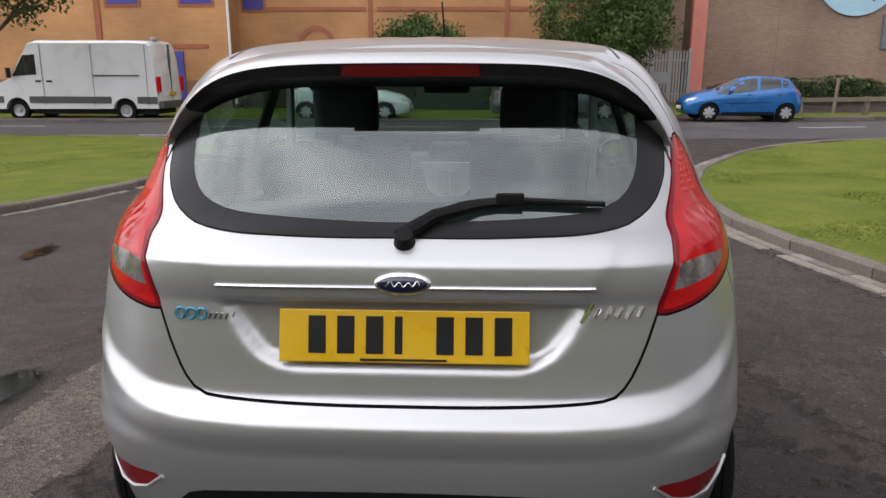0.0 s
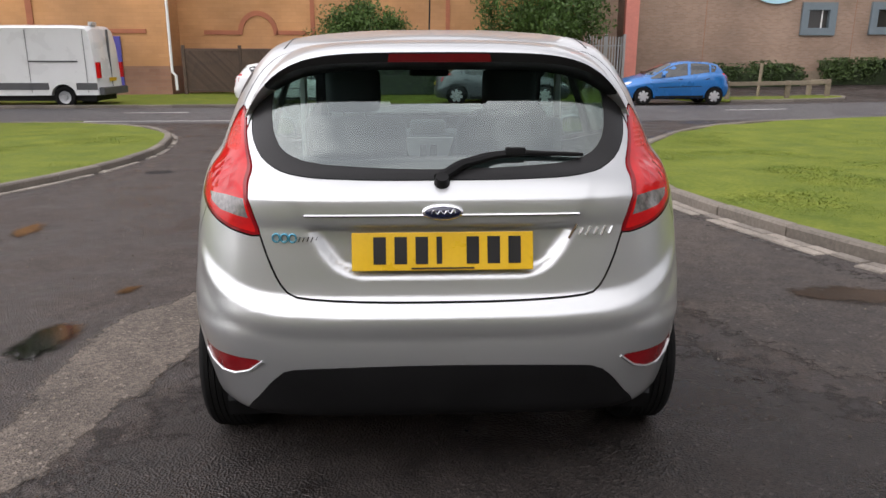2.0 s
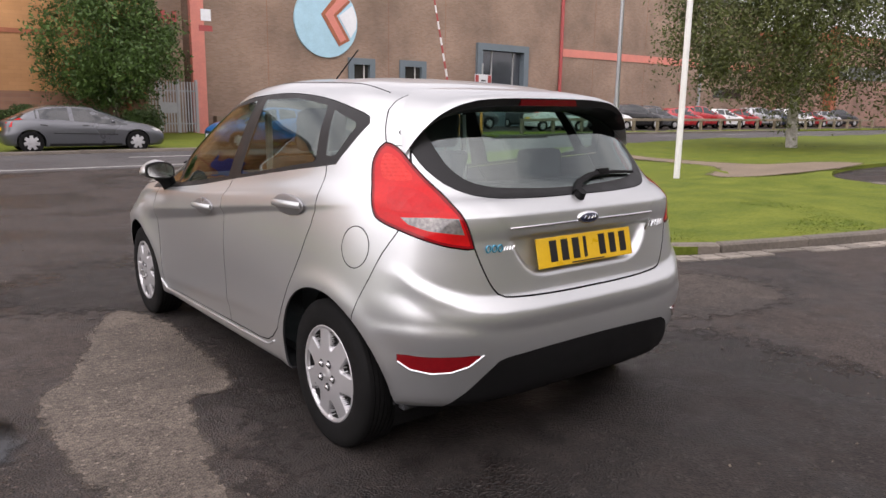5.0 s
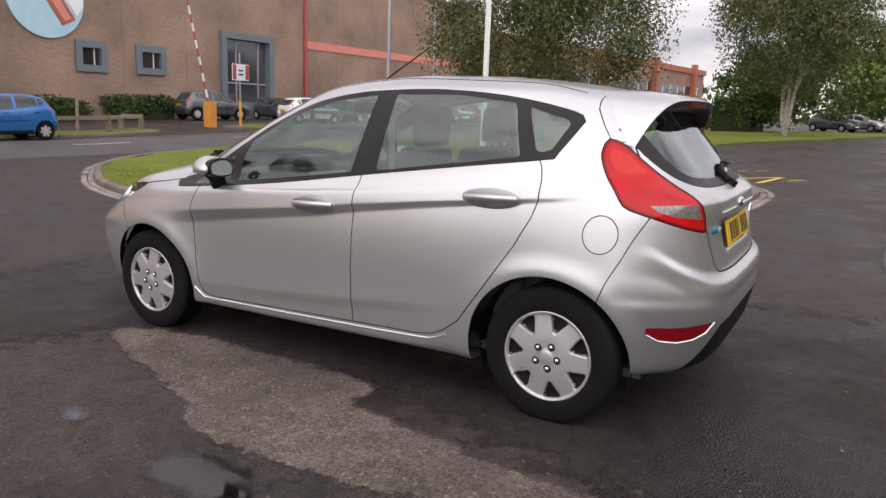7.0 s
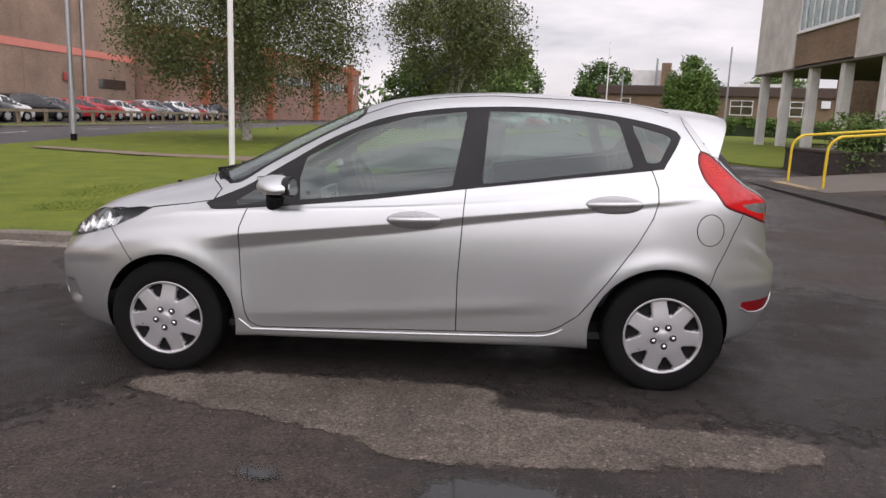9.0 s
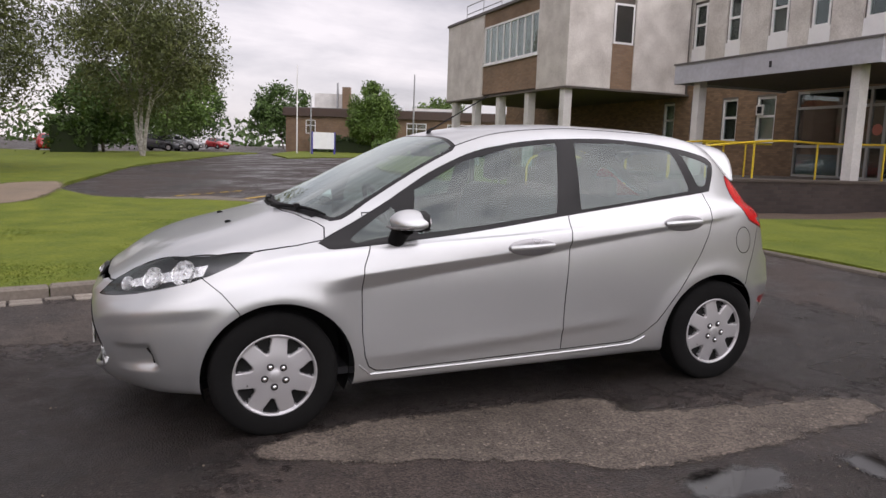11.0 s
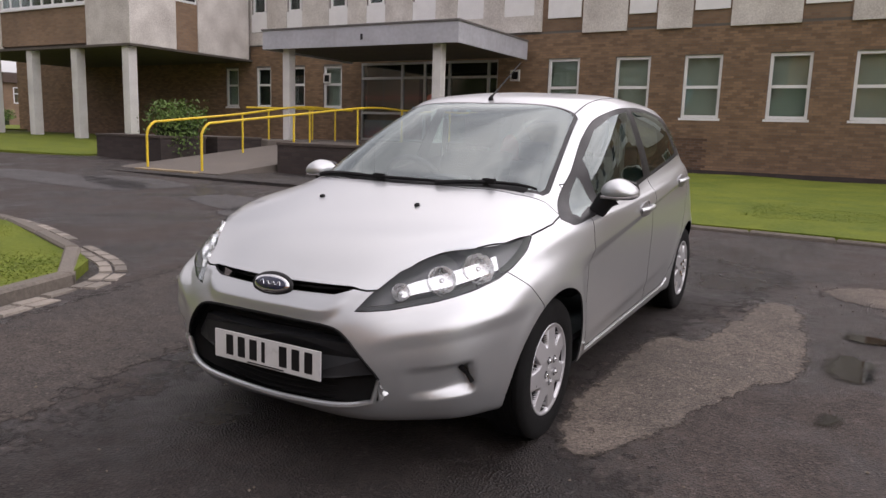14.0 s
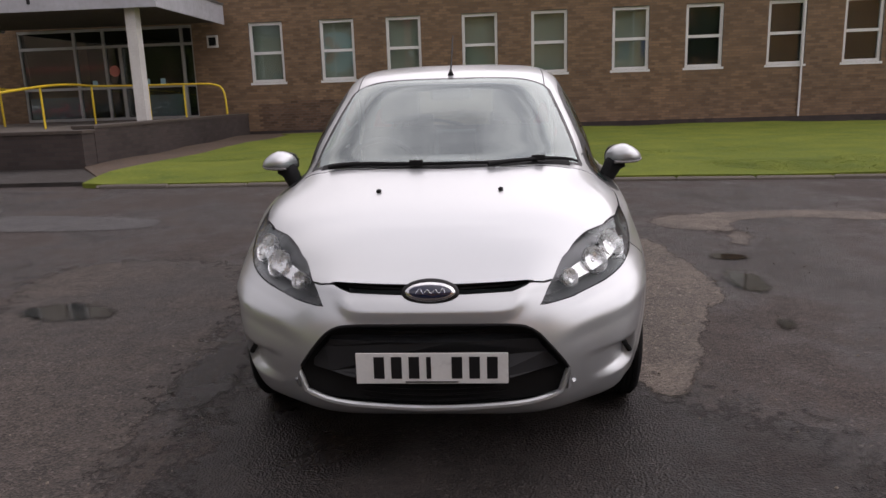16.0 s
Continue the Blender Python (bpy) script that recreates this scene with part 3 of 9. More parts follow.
def shell_points(rings, per=6, columns=200, ends=0.0):
    """A net of points over half a body, drawn smoothly through its level lines from the sill to the roof's middle.
    per: rows between two lines (one number, or one for each gap); ends: how much closer the columns stand at tail and nose."""
    a = np.linspace(-np.pi / 2, np.pi / 2, 4001)
    R = []
    for r in rings:
        p = ring(a, *r)
        run = np.r_[0, np.cumsum(np.linalg.norm(np.diff(p[:, :2], axis=0), axis=1))]
        f = np.linspace(0, 1, 2001)
        dense = np.r_[0, np.cumsum(1 + ends * (np.exp(-(f[1:] / 0.2) ** 4) + 0.8 * np.exp(-((1 - f[1:]) / 0.2) ** 4)))]
        to = run[-1] * np.interp(np.linspace(0, dense[-1], columns), dense, f)
        R.append(np.stack([np.interp(to, run, p[:, k]) for k in range(3)], -1))
    R = np.array(R)
    rows = []
    n = len(R)
    for i in range(n - 1):
        p0, p1, p2, p3 = R[max(i - 1, 0)], R[i], R[i + 1], R[min(i + 2, n - 1)]
        steps = per[i] if isinstance(per, (list, tuple)) else per
        for k in range(steps):
            t = k / steps
            rows.append(0.5 * (2 * p1 + (p2 - p0) * t + (2 * p0 - 5 * p1 + 4 * p2 - p3) * t * t + (3 * p1 - p0 - 3 * p2 + p3) * t ** 3))
    rows.append(R[-1])
    P = np.array(rows)
    P[..., 0] = np.maximum(P[..., 0], 0)
    P[:, 0, 0] = 0
    P[:, -1, 0] = 0
    # heights bend softly along the car
    for _ in range(6):
        P[:, 1:-1, 2] = 0.25 * P[:, :-2, 2] + 0.5 * P[:, 1:-1, 2] + 0.25 * P[:, 2:, 2]
    return P


# level lines: rear, front, half width, roundness rear and front, middle, heights along the car
SILL_LINES = [
    (-1.64, 1.86, 0.76, 5.0, 5.0, 0.0, ((-1.64, 0.22), (-1.2, 0.2), (1.2, 0.2), (1.86, 0.2))),
    (-1.80, 1.955, 0.80, 5.2, 5.0, 0.0, ((-1.80, 0.26), (-1.2, 0.215), (1.2, 0.215), (1.955, 0.215))),
    (-1.845, 2.01, 0.822, 5.3, 5.0, 0.0, ((-1.845, 0.36), (-1.2, 0.32), (1.2, 0.32), (2.01, 0.275))),
    (-1.865, 2.035, 0.842, 5.4, 5.0, 0.0, ((-1.865, 0.47), (-1.2, 0.46), (1.2, 0.46), (2.035, 0.38))),
    (-1.862, 2.04, 0.856, 5.4, 4.9, 0.0, ((-1.862, 0.57), (-1.2, 0.6), (1.2, 0.6), (2.04, 0.49))),
]
WAIST_LINES = [
    (-1.828, 2.02, 0.856, 5.4, 4.7, 0.0, ((-1.828, 0.645), (-1.2, 0.73), (1.2, 0.7), (2.02, 0.585))),
    (-1.812, 1.985, 0.846, 5.3, 4.0, 0.0, ((-1.812, 0.77), (-1.2, 0.85), (1.2, 0.77), (1.985, 0.655))),
    (-1.80, 1.925, 0.83, 5.2, 3.8, 0.0, ((-1.80, 0.88), (-1.2, 0.94), (1.2, 0.825), (1.925, 0.712))),
]
GLASS_LINES = [
    (-1.765, 1.68, 0.808, 5.2, 3.8, 0.0, ((-1.765, 0.955), (-1.2, 1.0), (0.0, 0.90), (1.0, 0.86), (1.4, 0.875), (1.68, 0.85))),
    (-1.70, 1.17, 0.778, 5.0, 3.6, -0.1, ((-1.70, 1.01), (-1.2, 1.05), (0.0, 0.945), (0.7, 0.91), (0.9, 0.945), (1.0, 0.965), (1.17, 0.985))),
    (-1.64, 0.93, 0.742, 5.0, 3.6, -0.2, ((-1.64, 1.085), (-1.2, 1.14), (0.0, 1.06), (0.6, 1.06), (0.93, 1.085))),
]
ROOF_LINES = [
    (-1.575, 0.66, 0.695, 5.0, 3.6, -0.35, ((-1.575, 1.17), (-1.2, 1.24), (-0.3, 1.2), (0.4, 1.2), (0.66, 1.215))),
    (-1.50, 0.40, 0.63, 4.8, 3.6, -0.5, ((-1.50, 1.262), (-1.2, 1.325), (-0.4, 1.345), (0.2, 1.325), (0.40, 1.335))),
    (-1.44, 0.27, 0.57, 4.6, 3.4, -0.52, ((-1.44, 1.325), (-1.1, 1.38), (-0.4, 1.405), (0.1, 1.39), (0.27, 1.378))),
    (-1.36, 0.12, 0.46, 4.0, 3.2, -0.54, ((-1.36, 1.36), (-1.0, 1.412), (-0.4, 1.438), (0.12, 1.415))),
    (-1.15, -0.1, 0.25, 3.0, 2.6, -0.56, ((-1.15, 1.405), (-0.8, 1.44), (-0.4, 1.452), (-0.1, 1.445))),
    (-0.85, -0.35, 0.02, 2.5, 2.4, -0.58, ((-0.85, 1.44), (-0.58, 1.455), (-0.35, 1.454))),
]
HATCH = SILL_LINES + WAIST_LINES + GLASS_LINES + ROOF_LINES


def shape_hatch(P):
    """Creases, flared arches, the plate recess and the lamp scoops, pressed into the net."""
    x, y, z = P[..., 0].copy(), P[..., 1].copy(), P[..., 2].copy()
    side = ease(0.60, 0.76, x)
    # the rising line along the flank: proud above, tucked under in a band that narrows to the rear
    top = np.interp(y, [-1.55, -1.2, -0.684, -0.275, 0.05, 0.54, 0.83, 0.98], [0.97, 0.935, 0.888, 0.847, 0.807, 0.762, 0.735, 0.712])
    band = np.interp(y, [-1.5, -0.686, 0.05, 0.54, 0.84, 0.95], [0.012, 0.024, 0.044, 0.056, 0.068, 0.06])
    amount = np.interp(y, [-1.42, -1.0, -0.2, 0.7, 0.84, 1.02], [0, 0.012, 0.027, 0.035, 0.031, 0])
    P[..., 0] -= side * amount * np.clip((top - z) / band, 0, 1) * ease(0.20, 0.64, z)
    # the line over the sill: a ledge with a tucked strip below it
    low = np.interp(y, [-0.6, -0.26, 0.05, 0.8], [0.407, 0.380, 0.354, 0.314])
    amount = np.interp(y, [-0.75, -0.45, 0.6, 0.85], [0, 0.009, 0.011, 0.002])
    P[..., 0] += side * 0.35 * amount * np.clip(1 - (z - low) / 0.07, 0, 1) * (z >= low)
    P[..., 0] -= side * amount * (np.clip((low - z) / 0.025, 0, 1) - 0.35 * (z < low)) * ease(0.2, 0.26, z)
    # flared wheel arches
    for yc in (HALF_BASE - 0.02, -HALF_BASE + 0.02):
        r = np.hypot(y - yc, z - 0.28)
        P[..., 0] += side * 0.012 * np.exp(-((r - 0.36) / 0.05) ** 2) * (z > 0.2)
    tail = y < -1.5
    # the lip across the tailgate: a ledge under the glass, drawn back below it
    lip = np.where(z > 0.927, np.clip((0.985 - z) / 0.058, 0, 1), np.clip((z - 0.842) / 0.085, 0, 1)) * (1 - ease(0.56, 0.64, x)) * tail
    P[..., 1] -= 0.024 * lip
    # the middle panel between glass and plate stands a little proud of its sides
    wide = np.interp(z, [0.70, 0.712, 0.737, 0.775, 0.813, 0.866, 0.935, 0.992], [0.24, 0.275, 0.313, 0.343, 0.365, 0.395, 0.432, 0.472])
    P[..., 1] -= 0.004 * ease(-0.004, 0.012, wide - x) * ease(0.80, 0.85, z) * (1 - ease(0.97, 0.99, z)) * tail
    # plate recess with its sharp upper edge
    recess = ease(-0.006, 0.022, wide - x) * np.clip((z - 0.698) / 0.03, 0, 1) * (1 - ease(0.836, 0.850, z)) * tail
    P[..., 1] += 0.026 * recess
    # the crease of the rear bumper, rising round the corners, and the hollow with its ledge beneath
    crease = np.interp(x, [0, 0.31, 0.464, 0.544, 0.60, 0.66, 0.70, 0.737], [0.596, 0.599, 0.606, 0.615, 0.632, 0.658, 0.69, 0.735])
    rear = 1 - ease(-1.74, -1.54, y)
    ridge = np.where(z > crease, np.clip(1 - (z - crease) / 0.045, 0, 1), np.clip(1 - (crease - z) / 0.07, 0, 1)) * rear
    turn = ease(0.50, 0.80, x)
    P[..., 1] -= 0.019 * ridge * (1 - 0.4 * turn)
    P[..., 0] += 0.010 * ridge * turn
    ledge = np.where(z > 0.535, np.clip(1 - (z - 0.535) / 0.03, 0, 1), np.clip(1 - (0.535 - z) / 0.08, 0, 1)) * ease(0.47, 0.62, x) * (1 - ease(-1.60, -1.48, y))
    P[..., 1] -= 0.006 * ledge * (1 - 0.4 * turn)
    P[..., 0] += 0.006 * ledge * turn
    nose = y > 1.3
    # scoops at the lamp places of the front bumper: a flat floor that deepens outwards
    u, v = (x - 0.635) / 0.095, (z - 0.387 - 0.012 * (x - 0.635) / 0.095) / 0.055
    mask = ease(0, 0.22, 1 - np.maximum(np.abs(u), np.abs(v))) * nose
    P[..., 1] -= 0.045 * mask * (0.1 + 0.9 * ease(-1, 1, u))
    P[..., 0] -= 0.020 * mask * ease(-1, 1, u)
    # the crease under the nose, running up to the lamps, and the one from the grille's corner round the side
    crease = np.interp(x, [0, 0.232, 0.271, 0.324, 0.36, 0.42], [0.615, 0.617, 0.624, 0.66, 0.695, 0.72])
    ridge = np.where(z > crease, np.clip(1 - (z - crease) / 0.05, 0, 1), np.clip(1 - (crease - z) / 0.04, 0, 1)) * (1 - ease(0.28, 0.37, x)) * nose
    P[..., 1] += 0.013 * ridge
    crease = np.interp(x, [0.396, 0.538, 0.707, 0.767, 0.84], [0.514, 0.556, 0.591, 0.605, 0.62])
    ridge = np.where(z > crease, np.clip(1 - (z - crease) / 0.06, 0, 1), np.clip(1 - (crease - z) / 0.05, 0, 1)) * ease(0.40, 0.55, x) * ease(1.40, 1.65, y)
    turn = ease(0.55, 0.82, x)
    P[..., 1] += 0.012 * ridge * (1 - 0.6 * turn)
    P[..., 0] += 0.010 * ridge * turn
    # the nose tapers in plan towards its corners
    P[..., 1] -= 0.068 * np.exp(-((x - 0.57) / 0.16) ** 2) * (1 - ease(0.60, 0.80, z)) * ease(1.35, 1.75, y)
    return P


def shell_mesh(P, name, close=True):
    """Both halves of a net, joined into one closed skin."""
    rows, cols = P.shape[:2]
    verts = [tuple(p) for p in P.reshape(-1, 3)]
    right = {}
    for r in range(rows):
        for c in range(cols):
            k = r * cols + c
            if c in (0, cols - 1):
                right[k] = k
            else:
                right[k] = len(verts)
                x, y, z = verts[k]
                verts.append((-x, y, z))
    faces = []
    for r in range(rows - 1):
        for c in range(cols - 1):
            q = (r * cols + c, r * cols + c + 1, (r + 1) * cols + c + 1, (r + 1) * cols + c)
            faces.append(q)
            faces.append(tuple(right[k] for k in q[::-1]))
    top = [(rows - 1) * cols + c for c in range(cols)]
    faces.append(top + [right[k] for k in top[-2:0:-1]])
    if close:
        low = list(range(cols))
        faces.append((low + [right[k] for k in low[-2:0:-1]])[::-1])
    me = bpy.data.meshes.new(name)
    me.from_pydata(verts, [], faces)
    me.update()
    bm = bmesh.new()
    bm.from_mesh(me)
    bmesh.ops.remove_doubles(bm, verts=bm.verts, dist=0.0005)
    bmesh.ops.recalc_face_normals(bm, faces=bm.faces)
    bm.to_mesh(me)
    bm.free()
    me.polygons.foreach_set("use_smooth", [True] * len(me.polygons))
    return me



# ---------------------------------------------------------------- car materials
def paint_mat(name, base, metal=0.75, rough=0.33):
    """Metallic lacquer with fine flake."""
    m = mat(name, base, rough, metal, vary=0.03, scale=1.2, grain=1400, coat=0.7, rough_vary=0.03)
    nt = m.node_tree
    b = nt.nodes["Principled BSDF"]
    b.inputs["Coat Roughness"].default_value = 0.05
    vor = nt.nodes.new("ShaderNodeTexVoronoi")
    vor.inputs["Scale"].default_value = 900
    tc = nt.nodes.new("ShaderNodeTexCoord")
    nt.links.new(tc.outputs["Object"], vor.inputs["Vector"])
    bp = nt.nodes.new("ShaderNodeBump")
    bp.inputs["Strength"].default_value, bp.inputs["Distance"].default_value = 0.06, 0.001
    nt.links.new(vor.outputs["Distance"], bp.inputs["Height"])
    nt.links.new(bp.outputs[0], b.inputs["Normal"])
    return m


M_SILVER = paint_mat("silver_lacquer", (0.545, 0.562, 0.566), 0.78, 0.36)
M_TRIM = mat("black_trim", (0.009, 0.009, 0.0095), 0.42, vary=0.1, scale=5, grain=300, bump=0.05, bump_scale=700, spec=0.3)
M_PLASTIC = mat("rough_black_plastic", (0.0065, 0.0065, 0.007), 0.6, vary=0.15, scale=6, grain=300, bump=0.15, bump_scale=600, spec=0.2)
M_CABIN = mat("dark_cabin_trim", (0.03, 0.031, 0.034), 0.8, vary=0.15, scale=6, grain=200, bump=0.1, bump_scale=500)
M_SEAT = mat("dark_seat_cloth", (0.065, 0.068, 0.075), 0.95, vary=0.2, scale=8, grain=300, bump=0.3, bump_scale=900)
M_GREYTRIM = mat("grey_cabin_trim", (0.3, 0.3, 0.3), 0.5, vary=0.08, scale=5, grain=100)
M_RUBBER = mat("tyre_rubber", (0.0055, 0.0055, 0.0055), 0.85, vary=0.25, scale=8, grain=120, bump=0.2, bump_scale=300, spec=0.2)
M_HUB = mat("silver_wheel_trim", (0.50, 0.50, 0.51), 0.33, 0.55, vary=0.05, scale=6, grain=300, rough_vary=0.06)
M_CHROME = mat("chrome", (0.78, 0.78, 0.79), 0.08, 1.0, vary=0.03, scale=5, grain=50, rough_vary=0.03)
M_GLASS = glass_mat("car_glass", (0.52, 0.68, 0.62), gloss=0.10)
M_REARPANE = glass_mat("rear_pane", (0.62, 0.78, 0.73), gloss=0.15)
M_SCREEN = glass_mat("windscreen_glass", (0.70, 0.80, 0.78), gloss=0.16)
M_LENS = glass_mat("lamp_lens", (0.93, 0.94, 0.95), gloss=0.03)
M_BADGE = mat("badge_blue", (0.006, 0.011, 0.04), 0.2, 0.0, vary=0.1, coat=1.0)
M_DARK = mat("dark_gap", (0.004, 0.004, 0.004), 0.9, vary=0.1)
M_YPLATE = mat("yellow_plate", (0.68, 0.42, 0.012), 0.35, vary=0.05, scale=9, grain=80)
M_WPLATE = mat("white_plate", (0.66, 0.66, 0.64), 0.35, vary=0.05, scale=9, grain=80)
M_INK = mat("black_ink", (0.008, 0.008, 0.009), 0.4, vary=0.1)
M_AMBER = mat("amber_lens", (0.55, 0.19, 0.02), 0.15, vary=0.1, coat=1)
M_CYAN = mat("pale_blue_badge", (0.06, 0.3, 0.42), 0.25, 0.4, vary=0.1)


def lamp_red(name, base, rough=0.1, relief=0.0):
    """Red lens plastic; relief: dimples to the metre of its moulded pattern."""
    m = mat(name, base, rough, vary=0.12, scale=14, grain=90, coat=0.0, rough_vary=0.03, spec=0.28)
    if relief:
        nt = m.node_tree
        tc, vor, bp = nt.nodes.new("ShaderNodeTexCoord"), nt.nodes.new("ShaderNodeTexVoronoi"), nt.nodes.new("ShaderNodeBump")
        vor.inputs["Scale"].default_value, vor.inputs["Randomness"].default_value = relief, 0.15
        bp.inputs["Strength"].default_value, bp.inputs["Distance"].default_value = 0.7, 0.006
        nt.links.new(tc.outputs["Object"], vor.inputs["Vector"])
        nt.links.new(vor.outputs["Distance"], bp.inputs["Height"])
        nt.links.new(bp.outputs[0], nt.nodes["Principled BSDF"].inputs["Normal"])
    return m


M_CLEAR = mat("clear_lamp_facets", (0.10, 0.10, 0.10), 0.14, 0.4, scale=30, grain=80, coat=0.2, color2=(0.34, 0.32, 0.31), spec=0.3)
M_BOWL = mat("bright_reflector", (0.86, 0.86, 0.86), 0.28, 0.85, vary=0.12, scale=60, grain=200, rough_vary=0.05)
M_LAMPBOWL = mat("dark_lamp_bowl", (0.12, 0.12, 0.125), 0.3, 0.4, vary=0.1)
# body silver darkened: the shading of the handle recess, as colour
M_DISHSHADE = mat("silver_with_painted_shade", (0.34, 0.34, 0.35), 0.3, 0.8, vary=0.03)
M_RED = lamp_red("red_lens", (0.50, 0.009, 0.010))
M_REDSTOP = lamp_red("stop_red_lens", (0.46, 0.010, 0.012), relief=26)
M_REDFACET = lamp_red("dimpled_red_lens", (0.60, 0.028, 0.022), relief=75)
M_GREYBAR = mat("dark_grey_plastic", (0.024, 0.025, 0.027), 0.45, vary=0.12, scale=6, grain=300, bump=0.1, bump_scale=600, spec=0.4)
M_REDBLACK = lamp_red("smoked_red_lens", (0.09, 0.005, 0.006))
M_REDDARK = lamp_red("deep_red_lens", (0.20, 0.006, 0.009))


# ---------------------------------------------------------------- cutting a body into its panels
def grown(outline, d):
    """An outline moved outwards by d."""
    n = len(outline)
    area = sum(outline[i][0] * outline[(i + 1) % n][1] - outline[(i + 1) % n][0] * outline[i][1] for i in range(n))
    sgn = 1 if area > 0 else -1
    out = []
    for i in range(n):
        p0, p1, p2 = Vector(outline[i - 1]), Vector(outline[i]), Vector(outline[(i + 1) % n])
        a, b = (p1 - p0).normalized(), (p2 - p1).normalized()
        na, nb = Vector((a.y, -a.x)) * sgn, Vector((b.y, -b.x)) * sgn
        m = na + nb
        out.append(tuple(p1 + m * (d / max(0.35, m.dot(na)))))
    return out


def round_outline(pts, step=0.03):
    return [(p.x, p.y) for p in smooth_line(pts, step, True)[:-1]]


def mirror_pts(half):
    """A left outline from the middle round to the middle, completed with its mirror image."""
    return list(half) + [(-x, z) for x, z in reversed(half) if abs(x) > 1e-6]


def cutter(outline, a0, a1, axis):
    if axis in "xyz":
        return prism(bmesh.new(), outline, a0, a1, axis)
    # drawn out across a corner of the car, on both sides
    ang = {"rear": 45, "front": -45}[axis]
    bm = bmesh.new()
    for s in (-1, 1):
        b2 = bmesh.new()
        prism(b2, outline, a0, a1, "y")
        # local x runs along the corner, local y outwards
        k = math.sqrt(0.5)
        if axis == "rear":
            m = Matrix(((-k, -k, 0, 0), (k, -k, 0, 0), (0, 0, 1, 0), (0, 0, 0, 1)))
        else:
            m = Matrix(((-k, -k, 0, 0), (-k, k, 0, 0), (0, 0, 1, 0), (0, 0, 0, 1)))
        bmesh.ops.transform(b2, matrix=m, verts=b2.verts)
        if s > 0:
            bmesh.ops.transform(b2, matrix=Matrix.Diagonal((-1, 1, 1, 1)), verts=b2.verts)
        bmesh.ops.recalc_face_normals(b2, faces=b2.faces)
        tmp = bpy.data.meshes.new("tmp")
        b2.to_mesh(tmp)
        b2.free()
        bm.from_mesh(tmp)
        bpy.data.meshes.remove(tmp)
    return bm


def boolean(me, cut, operation):
    """The mesh less, or within, a closed cutter."""
    a = new("cut_a", me)
    cm = bpy.data.meshes.new("cut")
    cut.to_mesh(cm)
    b = new("cut_b", cm)
    md = a.modifiers.new("cut", "BOOLEAN")
    md.operation, md.solver, md.object = operation, "EXACT", b
    dg = bpy.context.evaluated_depsgraph_get()
    out = bpy.data.meshes.new_from_object(a.evaluated_get(dg))
    for o in (a, b):
        bpy.data.objects.remove(o)
    bpy.data.meshes.remove(cm)
    return out


